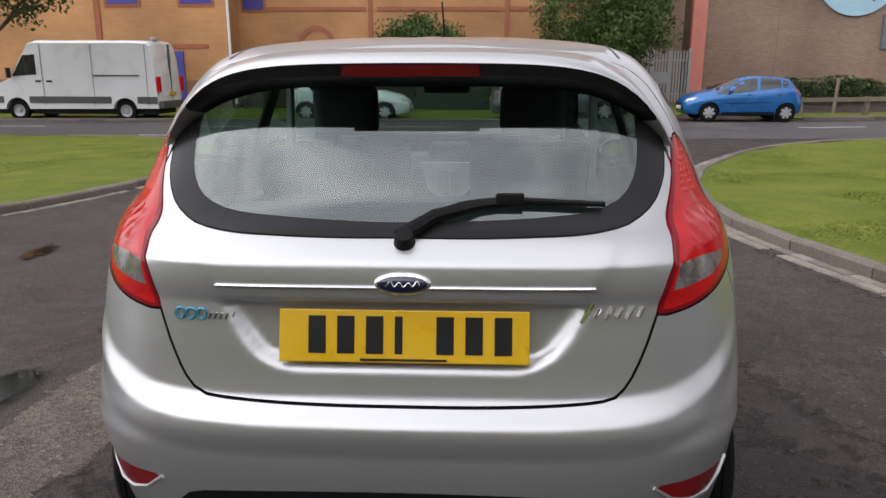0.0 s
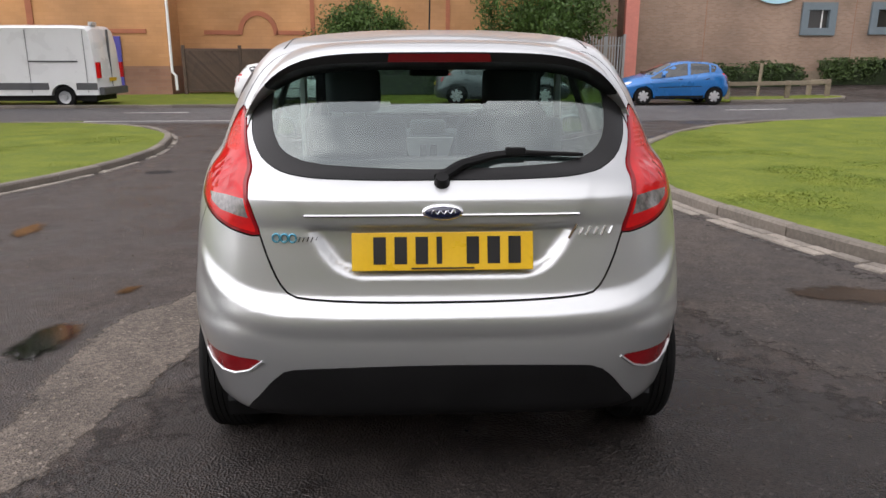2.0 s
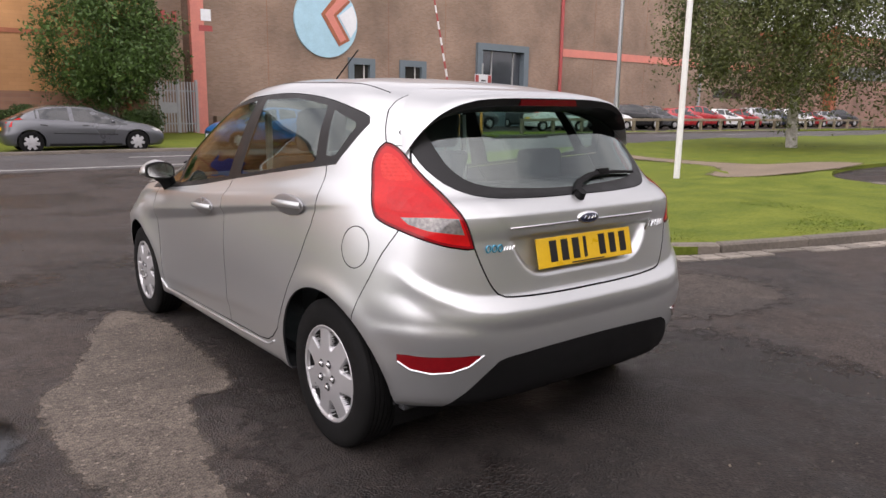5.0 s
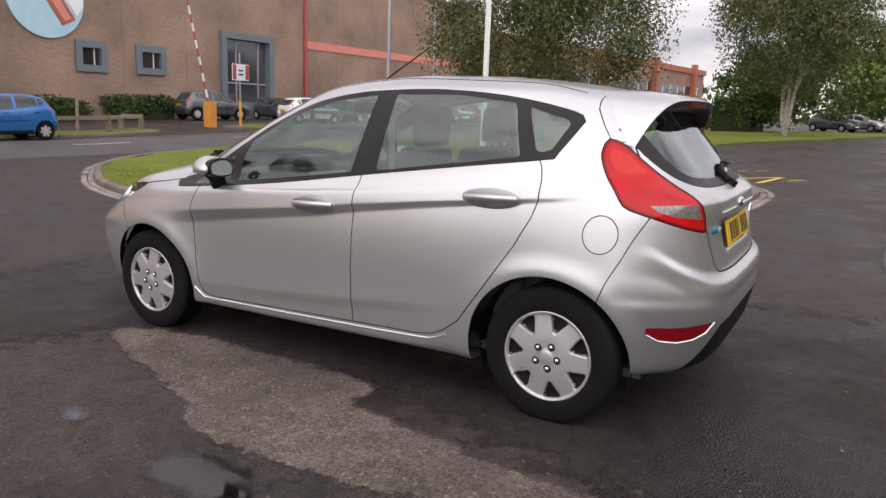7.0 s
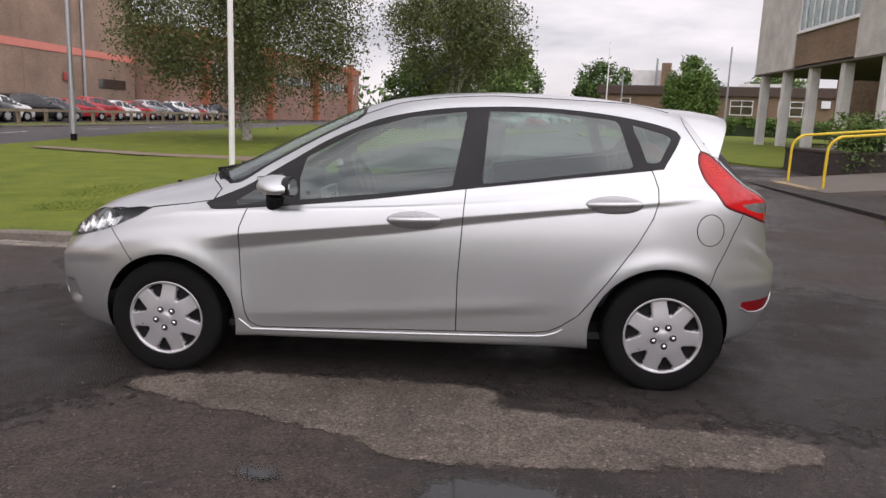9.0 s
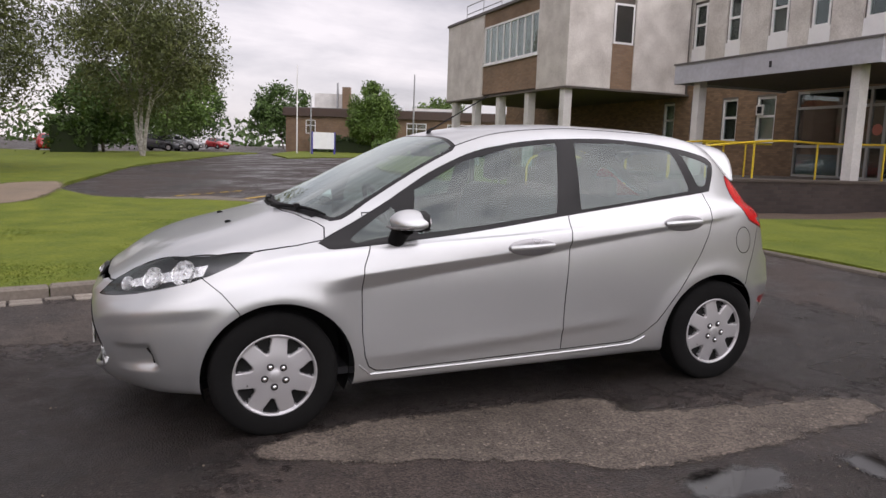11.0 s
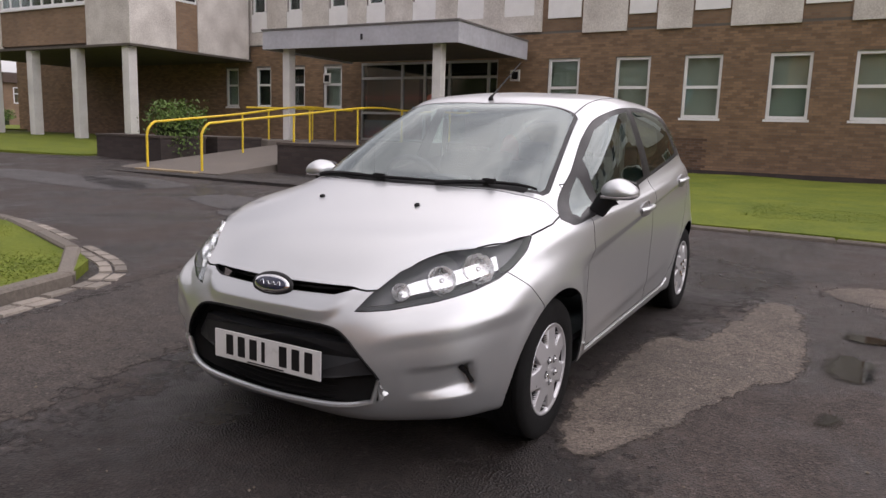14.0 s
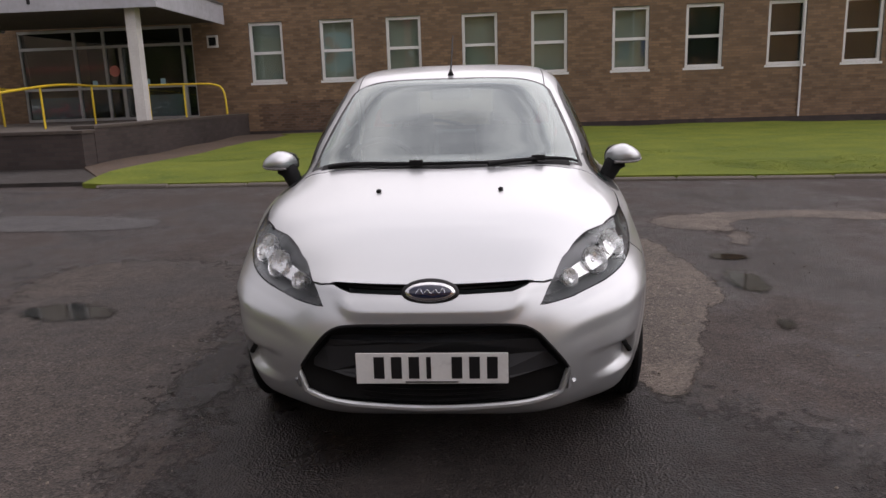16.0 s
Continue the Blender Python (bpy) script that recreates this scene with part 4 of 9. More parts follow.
class Panels:
    """A hollow body from which panels are cut, each with the normals of the whole skin."""

    def __init__(self, outer, thick=0.014):
        self.outer = outer
        bm = bmesh.new()
        bm.from_mesh(outer)
        bm.normal_update()
        self.bvh_normals = [v.normal.copy() for v in bm.verts]
        self.polys = [tuple(v.index for v in f.verts) for f in bm.faces]
        self.cos = [v.co.copy() for v in bm.verts]
        from mathutils.bvhtree import BVHTree
        self.tree = BVHTree.FromPolygons(self.cos, self.polys)
        verts = [tuple(c) for c in self.cos] + [tuple(c - n * thick) for c, n in zip(self.cos, self.bvh_normals)]
        k = len(self.cos)
        faces = list(self.polys) + [tuple(i + k for i in f[::-1]) for f in self.polys]
        bm.free()
        self.me = bpy.data.meshes.new("hull")
        self.me.from_pydata(verts, [], faces)
        self.me.update()

    def take(self, outline, a0, a1, axis, gap=0.002, keep=True):
        """Cuts a panel out of the body and gives it back."""
        piece = boolean(self.me, cutter(grown(outline, -gap / 2) if gap else outline, a0, a1, axis), "INTERSECT") if keep else None
        for wider in (0.0, 0.0007, -0.0005, 0.0013, 0.002):      # a cut that meets an older edge exactly may fail: move it a hair
            rest = boolean(self.me, cutter(grown(outline, gap / 2 + wider) if gap or wider else outline, a0, a1, axis), "DIFFERENCE")
            if len(rest.polygons) > 0.6 * len(self.me.polygons):
                break
        bpy.data.meshes.remove(self.me)
        self.me = rest
        return piece

    def drop(self, cut):
        rest = boolean(self.me, cut, "DIFFERENCE")
        bpy.data.meshes.remove(self.me)
        self.me = rest

    def finish(self, me, outside, within, side=None, skin_only=False):
        """Splits off one side if asked, lays the materials on skin and lining, and sets the skin's normals."""
        from mathutils.interpolate import poly_3d_calc
        bm = bmesh.new()
        bm.from_mesh(me)
        if side is not None:
            gone = [f for f in bm.faces if f.calc_center_median().x * side < 0]
            bmesh.ops.delete(bm, geom=gone, context="FACES")
        bmesh.ops.triangulate(bm, faces=[f for f in bm.faces if len(f.verts) > 4])
        bm.normal_update()
        if skin_only:
            gone = []
            for f in bm.faces:
                loc, nrm, idx, d = self.tree.find_nearest(f.calc_center_median())
                if nrm.dot(f.normal) < 0.3 or max(self.tree.find_nearest(v.co)[3] for v in f.verts) > 0.002:
                    gone.append(f)
            bmesh.ops.delete(bm, geom=gone, context="FACES")
        normals = []
        bm.faces.ensure_lookup_table()
        for f in bm.faces:
            c = f.calc_center_median()
            loc, nrm, idx, d = self.tree.find_nearest(c)
            skin = nrm.dot(f.normal) > 0.3 and max(self.tree.find_nearest(v.co)[3] for v in f.verts) < 0.002
            f.material_index = 0 if skin else 1
            f.smooth = True
            for l in f.loops:
                if skin:
                    loc, nrm, idx, d = self.tree.find_nearest(l.vert.co)
                    poly = self.polys[idx]
                    w = poly_3d_calc([self.cos[i] for i in poly], loc)
                    n = Vector()
                    for i, k in zip(poly, w):
                        n += self.bvh_normals[i] * k
                    normals.append(n.normalized() if n.length > 1e-6 else f.normal.copy())
                else:
                    normals.append(f.normal.copy())
        out = bpy.data.meshes.new("panel")
        bm.to_mesh(out)
        bm.free()
        out.materials.append(outside)
        out.materials.append(within)
        out.normals_split_custom_set(normals)
        return out

    def on(self, p, way):
        """The place and normal where a ray meets the skin."""
        loc, nrm, idx, d = self.tree.ray_cast(Vector(p), Vector(way))
        return loc, nrm

# ---------------------------------------------------------------- the hatchback, panel by panel
hull = Panels(shell_mesh(shape_hatch(shell_points(HATCH, (3, 4, 7, 9, 9, 14, 14, 11, 6, 5, 5, 5, 4, 3, 3, 3), 210, 1.6)), "skin"), 0.008)
car = empty("silver_hatchback", CAR)
tagged(car, "silver five-door hatchback parked on damp tarmac, doors shut", "car")

for sgn in (-1, 1):
    for yc in (HALF_BASE - 0.02, -HALF_BASE + 0.02):
        bm = bmesh.new()
        bmesh.ops.create_cone(bm, cap_ends=True, segments=72, radius1=0.345, radius2=0.345, depth=0.55,
                              matrix=pose(sgn * 0.80, yc, 0.28, 0, 90, 0))
        hull.drop(bm)

GRILLE = round_outline(mirror_pts([(0, 0.571), (-0.12, 0.571), (-0.29, 0.568), (-0.352, 0.545), (-0.397, 0.498), (-0.455, 0.42), (-0.476, 0.373), (-0.484, 0.335), (-0.445, 0.308), (-0.335, 0.282), (-0.135, 0.262), (0, 0.256)]), 0.025)
hull.take(GRILLE, 1.5, 2.3, "y", 0, keep=False)
SLOT = mirror_pts([(0, 0.694), (-0.10, 0.694), (-0.33, 0.700), (-0.352, 0.697), (-0.325, 0.686), (-0.275, 0.670), (-0.12, 0.664), (0, 0.663)])
hull.take(SLOT, 1.5, 2.3, "y", 0, keep=False)
SIDE = round_outline([(1.03, 0.876), (0.86, 0.952), (0.70, 1.04), (0.55, 1.13), (0.43, 1.197), (0.27, 1.268), (0.15, 1.308), (0.0, 1.338), (-0.14, 1.357), (-0.28, 1.366), (-0.56, 1.371), (-0.83, 1.354), (-1.06, 1.322), (-1.25, 1.278), (-1.30, 1.245), (-1.285, 1.205),
                      (-1.215, 1.10), (-1.18, 1.085), (-0.85, 1.047), (-0.29, 0.979), (0.28, 0.908), (0.90, 0.855), (1.0, 0.857)], 0.03)
surround = hull.take(SIDE, -1.2, 1.2, "x", 0.003)
WINDOWS = {"front_window": [(0.548, 0.905), (0.56, 1.0), (0.535, 1.108), (0.27, 1.245), (0.0, 1.317), (-0.26, 1.345), (-0.265, 1.33), (-0.205, 0.99), (-0.19, 0.985), (0.2, 0.94)],
           "corner_window": [(0.88, 0.886), (0.665, 1.025), (0.65, 1.02), (0.625, 0.915), (0.64, 0.905), (0.86, 0.872)],
           "rear_window": [(-0.375, 1.348), (-0.70, 1.346), (-0.985, 1.312), (-1.003, 1.292), (-1.065, 1.10), (-1.05, 1.09), (-0.36, 1.003), (-0.35, 1.015)],
           "quarter_window": [(-1.065, 1.292), (-1.235, 1.245), (-1.25, 1.225), (-1.195, 1.125), (-1.16, 1.115), (-1.13, 1.12)]}
panes = {}
for nm, out in WINDOWS.items():
    panes[nm] = boolean(surround, cutter(out, -1.2, 1.2, "x"), "INTERSECT")
    surround = boolean(surround, cutter(out, -1.2, 1.2, "x"), "DIFFERENCE")

SCREEN = mirror_pts([(0, 1.13), (-0.35, 1.105), (-0.54, 1.03), (-0.63, 0.95), (-0.638, 0.90), (-0.615, 0.75), (-0.59, 0.60), (-0.555, 0.40), (-0.537, 0.29), (-0.51, 0.262), (-0.3, 0.275), (0, 0.282)])
screen = hull.take(SCREEN, 0.8, 1.6, "z", 0.003)
CLEAR = grown(SCREEN, -0.02)
screen_rim = boolean(screen, cutter(CLEAR, 0.8, 1.6, "z"), "DIFFERENCE")
screen = boolean(screen, cutter(CLEAR, 0.8, 1.6, "z"), "INTERSECT")
REARGLASS = round_outline(mirror_pts([(0, 0.972), (-0.16, 0.972), (-0.284, 0.975), (-0.377, 0.979), (-0.458, 0.990), (-0.503, 1.007), (-0.538, 1.03), (-0.56, 1.058), (-0.578, 1.095), (-0.586, 1.15), (-0.59, 1.235), (-0.585, 1.262), (-0.5, 1.29), (0, 1.292)]), 0.025)
rearglass = hull.take(REARGLASS, -2.2, -1.425, "y", 0.003)
PANE = round_outline(mirror_pts([(0, 0.998), (-0.1, 0.999), (-0.257, 1.006), (-0.383, 1.017), (-0.449, 1.037), (-0.482, 1.062), (-0.503, 1.098), (-0.513, 1.14), (-0.518, 1.2), (-0.512, 1.25), (-0.48, 1.28), (0, 1.283)]), 0.025)
glassrim = boolean(rearglass, cutter(PANE, -2.2, -1.28, "y"), "DIFFERENCE")
rearglass = boolean(rearglass, cutter(PANE, -2.2, -1.28, "y"), "INTERSECT")
TAIL = round_outline([(-0.545, 1.172), (-0.60, 1.150), (-0.655, 1.096), (-0.71, 1.045), (-0.78, 0.99), (-0.842, 0.937), (-0.868, 0.89), (-0.884, 0.83), (-0.884, 0.816), (-0.85, 0.820), (-0.793, 0.831), (-0.727, 0.849), (-0.65, 0.874), (-0.56, 0.905), (-0.53, 0.93), (-0.512, 0.995), (-0.500, 1.086), (-0.512, 1.135)], 0.02)
tail = hull.take(TAIL, 1.2, 2.4, "rear", 0.005)
REVERSE = [(-0.632, 0.924), (-0.732, 0.926), (-0.836, 0.923), (-0.855, 0.868), (-0.80, 0.874), (-0.73, 0.882), (-0.662, 0.902)]
reverse = boolean(tail, cutter(REVERSE, 1.2, 2.4, "rear"), "INTERSECT")
tail = boolean(tail, cutter(REVERSE, 1.2, 2.4, "rear"), "DIFFERENCE")
LENS = grown(TAIL, -0.011)
lens = boolean(tail, cutter(LENS, 1.2, 2.4, "rear"), "INTERSECT")
tail = boolean(tail, cutter(LENS, 1.2, 2.4, "rear"), "DIFFERENCE")
STOP = round_outline([(-0.575, 1.02), (-0.64, 1.02), (-0.70, 1.005), (-0.75, 0.965), (-0.765, 0.94), (-0.68, 0.938), (-0.60, 0.945), (-0.575, 0.98)], 0.02)
stop_lens = boolean(lens, cutter(STOP, 1.2, 2.4, "rear"), "INTERSECT")
lens = boolean(lens, cutter(STOP, 1.2, 2.4, "rear"), "DIFFERENCE")
FACETS = round_outline([(-0.545, 1.135), (-0.60, 1.115), (-0.64, 1.075), (-0.66, 1.045), (-0.56, 1.045), (-0.535, 1.08)], 0.02)
facets = boolean(lens, cutter(FACETS, 1.2, 2.4, "rear"), "INTERSECT")
lens = boolean(lens, cutter(FACETS, 1.2, 2.4, "rear"), "DIFFERENCE")
HEAD = [(-1.135, 0.626), (-1.075, 0.680), (-1.03, 0.708), (-0.961, 0.750), (-0.875, 0.783), (-0.785, 0.811), (-0.66, 0.819), (-0.55, 0.826), (-0.405, 0.845), (-0.45, 0.799), (-0.53, 0.752), (-0.606, 0.720), (-0.71, 0.692), (-0.86, 0.659), (-1.01, 0.634), (-1.11, 0.626)]
head = hull.take(HEAD, 1.2, 2.4, "front", 0.003)
GATE = round_outline(mirror_pts([(0, 1.40), (-0.42, 1.40), (-0.50, 1.27), (-0.55, 1.20), (-0.58, 1.155), (-0.60, 1.11), (-0.601, 1.08), (-0.592, 1.03), (-0.576, 0.97), (-0.549, 0.888), (-0.522, 0.815), (-0.505, 0.763), (-0.483, 0.71), (-0.467, 0.68), (-0.448, 0.658), (-0.42, 0.645), (-0.312, 0.636), (-0.16, 0.631), (0, 0.63)]), 0.025)
gate = hull.take(GATE, -2.2, -1.40, "y", 0.006)
CHEEK = [(-1.327, 1.5), (-1.327, 1.32), (-1.334, 1.289), (-1.373, 1.224), (-1.415, 1.16), (-1.9, 1.16), (-1.9, 1.5)]
cheek = hull.take(CHEEK, -1.2, 1.2, "x", 0.004)
FRONT_DOOR = [(0.80, 1.0), (0.80, 0.863), (0.836, 0.77), (0.845, 0.66), (0.842, 0.45), (0.83, 0.34), (0.81, 0.285), (0.775, 0.262), (0.72, 0.256), (-0.236, 0.272), (-0.24, 0.535), (-0.256, 0.765), (-0.272, 0.975), (-0.28, 1.1)]
front_door = hull.take(FRONT_DOOR, -1.2, 1.2, "x", 0.005)
REAR_DOOR = [(-0.28, 1.12), (-0.272, 0.975), (-0.256, 0.765), (-0.24, 0.535), (-0.236, 0.272), (-0.60, 0.278), (-0.69, 0.29), (-0.75, 0.318), (-0.83, 0.377), (-0.96, 0.55), (-1.09, 0.735), (-1.16, 0.86), (-1.182, 0.93), (-1.182, 1.0), (-1.165, 1.06), (-1.13, 1.12)]
rear_door = hull.take(REAR_DOOR, -1.2, 1.2, "x", 0.005)
BONNET = mirror_pts([(0, 1.155), (-0.35, 1.13), (-0.55, 1.06), (-0.66, 0.985), (-0.735, 1.0), (-0.752, 1.13), (-0.748, 1.228), (-0.738, 1.322), (-0.70, 1.47), (-0.635, 1.59), (-0.56, 1.675), (-0.505, 1.755), (-0.455, 1.84), (-0.425, 1.905), (-0.385, 1.925), (-0.30, 1.945), (-0.12, 1.953), (0, 1.955)])
bonnet = hull.take(BONNET, 0.66, 1.2, "z", 0.006)
FLAP = [(-1.437 + 0.066 * math.cos(t), 0.808 + 0.074 * math.sin(t)) for t in (2 * math.pi * k / 40 for k in range(40))]
flap = hull.take(FLAP, -1.2, 0.0, "x", 0.004)
DIFFUSER = round_outline(mirror_pts([(0, 0.445), (-0.40, 0.436), (-0.48, 0.41), (-0.55, 0.33), (-0.60, 0.26), (-0.60, 0.15), (0, 0.15)]), 0.03)
diffuser = hull.take(DIFFUSER, -2.2, -1.3, "y", 0.003)
REFLECT = round_outline([(-0.745, 0.452), (-0.70, 0.454), (-0.62, 0.458), (-0.528, 0.456), (-0.57, 0.422), (-0.62, 0.402), (-0.67, 0.394), (-0.715, 0.402), (-0.742, 0.42)], 0.02)
reflect_l = hull.take(REFLECT, -2.2, -1.3, "y", 0.002)
reflect_r = hull.take([(-x, z) for x, z in REFLECT], -2.2, -1.3, "y", 0.002)
REAR_BUMPER = [(-1.61, 0.89), (-1.596, 0.862), (-1.558, 0.796), (-1.518, 0.71), (-1.474, 0.628), (-1.442, 0.54), (-1.44, 0.1), (-2.2, 0.1), (-2.2, 0.89)]
rear_bumper = hull.take(REAR_BUMPER, -1.2, 1.2, "x", 0.004)
FRONT_BUMPER = [(1.58, 0.765), (1.53, 0.728), (1.466, 0.676), (1.398, 0.592), (1.38, 0.5), (1.38, 0.1), (2.3, 0.1), (2.3, 0.80), (1.8, 0.765)]
front_bumper = hull.take(FRONT_BUMPER, -1.2, 1.2, "x", 0.004)


def car_part(name, me, parent=None, label=""):
    return part(name, me, None, parent or car, label)


F = hull.finish


def ribbon(line, half, lift, sd, end):
    """A narrow strip laid on the skin at a corner of the car; line holds (along the corner, height)."""
    k = math.sqrt(0.5)
    f = 1 if end == "front" else -1
    bm = bmesh.new()
    rows = []
    for s, z in line:
        pair = []
        for dz in (-half, half):
            o = Vector((sd * k * s + sd * k * 3, f * (-k * s + k * 3), z + dz))
            loc, n = hull.on(o, (-sd * k, -f * k, 0))
            pair.append(bm.verts.new(loc + n * lift))
        rows.append(pair)
    for r0, r1 in zip(rows, rows[1:]):
        bm.faces.new((r0[0], r1[0], r1[1], r0[1]))
    return bm


body = car_part("body", F(hull.me, M_SILVER, M_CABIN))
car_part("windscreen", F(screen, M_SCREEN, M_SCREEN, None, True), label="clear windscreen reflecting cloudy sky").visible_shadow = False
car_part("windscreen_rim", F(screen_rim, M_TRIM, M_TRIM), label="black printed rim of the windscreen")
p_gate = car_part("tailgate", F(gate, M_SILVER, M_CABIN))
car_part("rear_glass", F(rearglass, M_REARPANE, M_REARPANE, None, True), p_gate, "tinted heated rear window").visible_shadow = False
car_part("glass_rim", F(glassrim, M_TRIM, M_TRIM), p_gate, "black printed rim of the rear window")
p_bonnet = car_part("bonnet", F(bonnet, M_SILVER, M_PLASTIC))
p_rbump = car_part("rear_bumper", F(rear_bumper, M_SILVER, M_PLASTIC))
p_fbump = car_part("front_bumper", F(front_bumper, M_SILVER, M_PLASTIC))
car_part("diffuser", F(diffuser, M_PLASTIC, M_PLASTIC), p_rbump, "black plastic lower bumper")
car_part("spoiler_cheek", F(cheek, M_SILVER, M_PLASTIC), p_gate)
car_part("fuel_flap", F(flap, M_SILVER, M_PLASTIC))
car_part("reflector", F(reflect_l, M_REDDARK, M_REDDARK), p_rbump, "red bumper reflector")
car_part("reflector", F(reflect_r, M_REDDARK, M_REDDARK), p_rbump, "red bumper reflector")
for sd in (-1, 1):
    rim = [hull.on((sd * px, -3, pz), (0, 1, 0)) for px, pz in ((-0.742, 0.425), (-0.715, 0.399), (-0.67, 0.390), (-0.62, 0.398), (-0.57, 0.419), (-0.525, 0.457))]
    part("reflector_lip", tube(bmesh.new(), [q + n * 0.001 for q, n in rim], 0.005, 6), M_SILVER, p_rbump, "", True)
doors, heads = {}, {}
for sd in (-1, 1):
    doors["f", sd] = car_part("front_door", F(front_door, M_SILVER, M_CABIN, sd))
    doors["r", sd] = car_part("rear_door", F(rear_door, M_SILVER, M_CABIN, sd))
    car_part("window_surround", F(surround, M_TRIM, M_TRIM, sd), label="black window surround")
    for nm, me in panes.items():
        home = doors["f", sd] if nm in ("front_window", "corner_window") else doors["r", sd] if nm == "rear_window" else car
        car_part(nm, F(me, M_GLASS, M_GLASS, sd, True), home, "tinted side window").visible_shadow = False
    p_tail = car_part("tail_lamp", F(tail, M_REDDARK, M_REDDARK, sd), label="tall red tail lamp")
    car_part("red_lens", F(lens, M_RED, M_REDDARK, sd), p_tail, "bright red lens")
    car_part("stop_lens", F(stop_lens, M_REDSTOP, M_REDDARK, sd), p_tail, "deeper red stop lens with an inner bowl")
    car_part("dimpled_lens", F(facets, M_REDFACET, M_REDDARK, sd), p_tail, "dimpled red lens")
    car_part("reversing_lens", F(reverse, M_CLEAR, M_CLEAR, sd), p_tail, "clear reversing lens")
    p_head = heads[sd] = car_part("head_lamp", F(head, M_LENS, M_LENS, sd, True), label="clear swept-back head lamp")
    p_head.visible_shadow = False

# ---------------------------------------------------------------- the hatchback's fittings
def lathe(bm, profile, sides, m=None, caps=False):
    """A profile of (along, radius) turned round the x axis."""
    rings = []
    for a, r in profile:
        rings.append([bm.verts.new((a, r * math.cos(t), r * math.sin(t))) for t in (2 * math.pi * k / sides for k in range(sides))])
    fs = []
    for r0, r1 in zip(rings, rings[1:]):
        for k in range(sides):
            fs.append(bm.faces.new((r0[k], r0[(k + 1) % sides], r1[(k + 1) % sides], r1[k])))
    if caps:
        bm.faces.new(rings[0][::-1])
        bm.faces.new(rings[-1])
    if m is not None:
        bmesh.ops.transform(bm, matrix=m, verts=[v for r in rings for v in r])
    bmesh.ops.recalc_face_normals(bm, faces=bm.faces)
    return bm


def tyre_mesh(R=0.29, width=0.175, rim=0.19):
    h = width / 2
    prof = [(-h * 0.9, rim - 0.004), (-h * 0.97, rim + 0.006), (-h * 1.02, rim + 0.03), (-h * 1.0, R - 0.03), (-h * 0.93, R - 0.012), (-h * 0.8, R - 0.003)]
    for k in range(-3, 4):     # tread with its grooves
        c = k * h * 0.22
        prof += [(c - h * 0.085, R), (c - h * 0.08, R), (c + h * 0.08, R), (c + h * 0.085, R), (c + h * 0.09, R - 0.006), (c + h * 0.13, R - 0.006)] if k < 3 else [(c - h * 0.08, R), (c + h * 0.08, R)]
    prof += [(h * 0.8, R - 0.003), (h * 0.93, R - 0.012), (h * 1.0, R - 0.03), (h * 1.02, rim + 0.03), (h * 0.9, rim - 0.004)]
    me = mesh_of(lathe(bmesh.new(), prof, 96), "tyre", True)
    me.materials.append(M_RUBBER)
    return me


def trim_mesh(r_out=0.193, spokes=7):
    """A pressed wheel trim with broad spokes and dark openings near the rim; it faces -x."""
    radii = [0.0, 0.022, 0.026, 0.03, 0.045, 0.065, 0.085, 0.1, 0.106, 0.110, 0.114, 0.118, 0.124, 0.131, 0.138, 0.145, 0.152, 0.159, 0.165, 0.169, 0.173, 0.177, 0.181, 0.186, 0.19, r_out]
    steps = spokes * 48
    verts, faces, deep = [], [], []
    for r in radii:
        for k in range(steps):
            t = 2 * math.pi * k / steps
            u = abs(((t * spokes / (2 * math.pi)) % 1.0) - 0.5) * 2 * math.pi / spokes       # angle from the middle of an opening
            open_half = np.interp(r, [0.106, 0.114, 0.15, 0.17, 0.178], [0.03, 0.09, 0.19, 0.225, 0.20])
            lip = 0.03
            inside_r = ease(0.106, 0.114, r) * (1 - ease(0.172, 0.180, r))
            hole = (1 - ease(0, lip, u - open_half + lip * 0.5)) * inside_r
            dish = -0.018 * ease(0.03, 0.10, r) * (1 - ease(0.165, 0.188, r)) * 0.4
            a = -0.004 - 0.004 * (1 - ease(0.022, 0.03, r)) - 0.010 * (1 - ease(0.06, 0.185, r)) + 0.03 * hole + (0.010 if r >= r_out else 0) - 0.006 * ease(0.176, 0.184, r)
            verts.append((a, r * math.sin(t), r * math.cos(t)))
            deep.append(hole)
    for i in range(len(radii) - 1):
        for k in range(steps):
            q = (i * steps + k, (i + 1) * steps + k, (i + 1) * steps + (k + 1) % steps, i * steps + (k + 1) % steps)
            faces.append(q)
    me = bpy.data.meshes.new("wheel_trim")
    me.from_pydata(verts, [], faces)
    me.materials.append(M_HUB)
    me.materials.append(M_DARK)
    for p in me.polygons:
        p.use_smooth = True
        p.material_index = 1 if sum(deep[v] for v in p.vertices) / len(p.vertices) > 0.6 else 0
    bm = bmesh.new()
    bm.from_mesh(me)
    bmesh.ops.remove_doubles(bm, verts=bm.verts, dist=1e-5)
    bmesh.ops.recalc_face_normals(bm, faces=bm.faces)
    bm.to_mesh(me)
    bm.free()
    return me


TYRE, TRIM = tyre_mesh(), trim_mesh()


def bolt_mesh():
    """A bright wheel nut standing in a dark cup; it faces -x."""
    bm = bmesh.new()
    lathe(bm, [(-0.001, 0.0165), (-0.0005, 0.011)], 16)
    n = len(bm.faces)
    lathe(bm, [(0.0, 0.0105), (-0.008, 0.0095), (-0.011, 0.006), (-0.0115, 0.0)], 8)
    bm.faces.ensure_lookup_table()
    for f in bm.faces[n:]:
        f.material_index = 1
    me = mesh_of(bm, "bolt", True)
    me.materials.append(M_DARK)
    me.materials.append(M_CHROME)
    return me


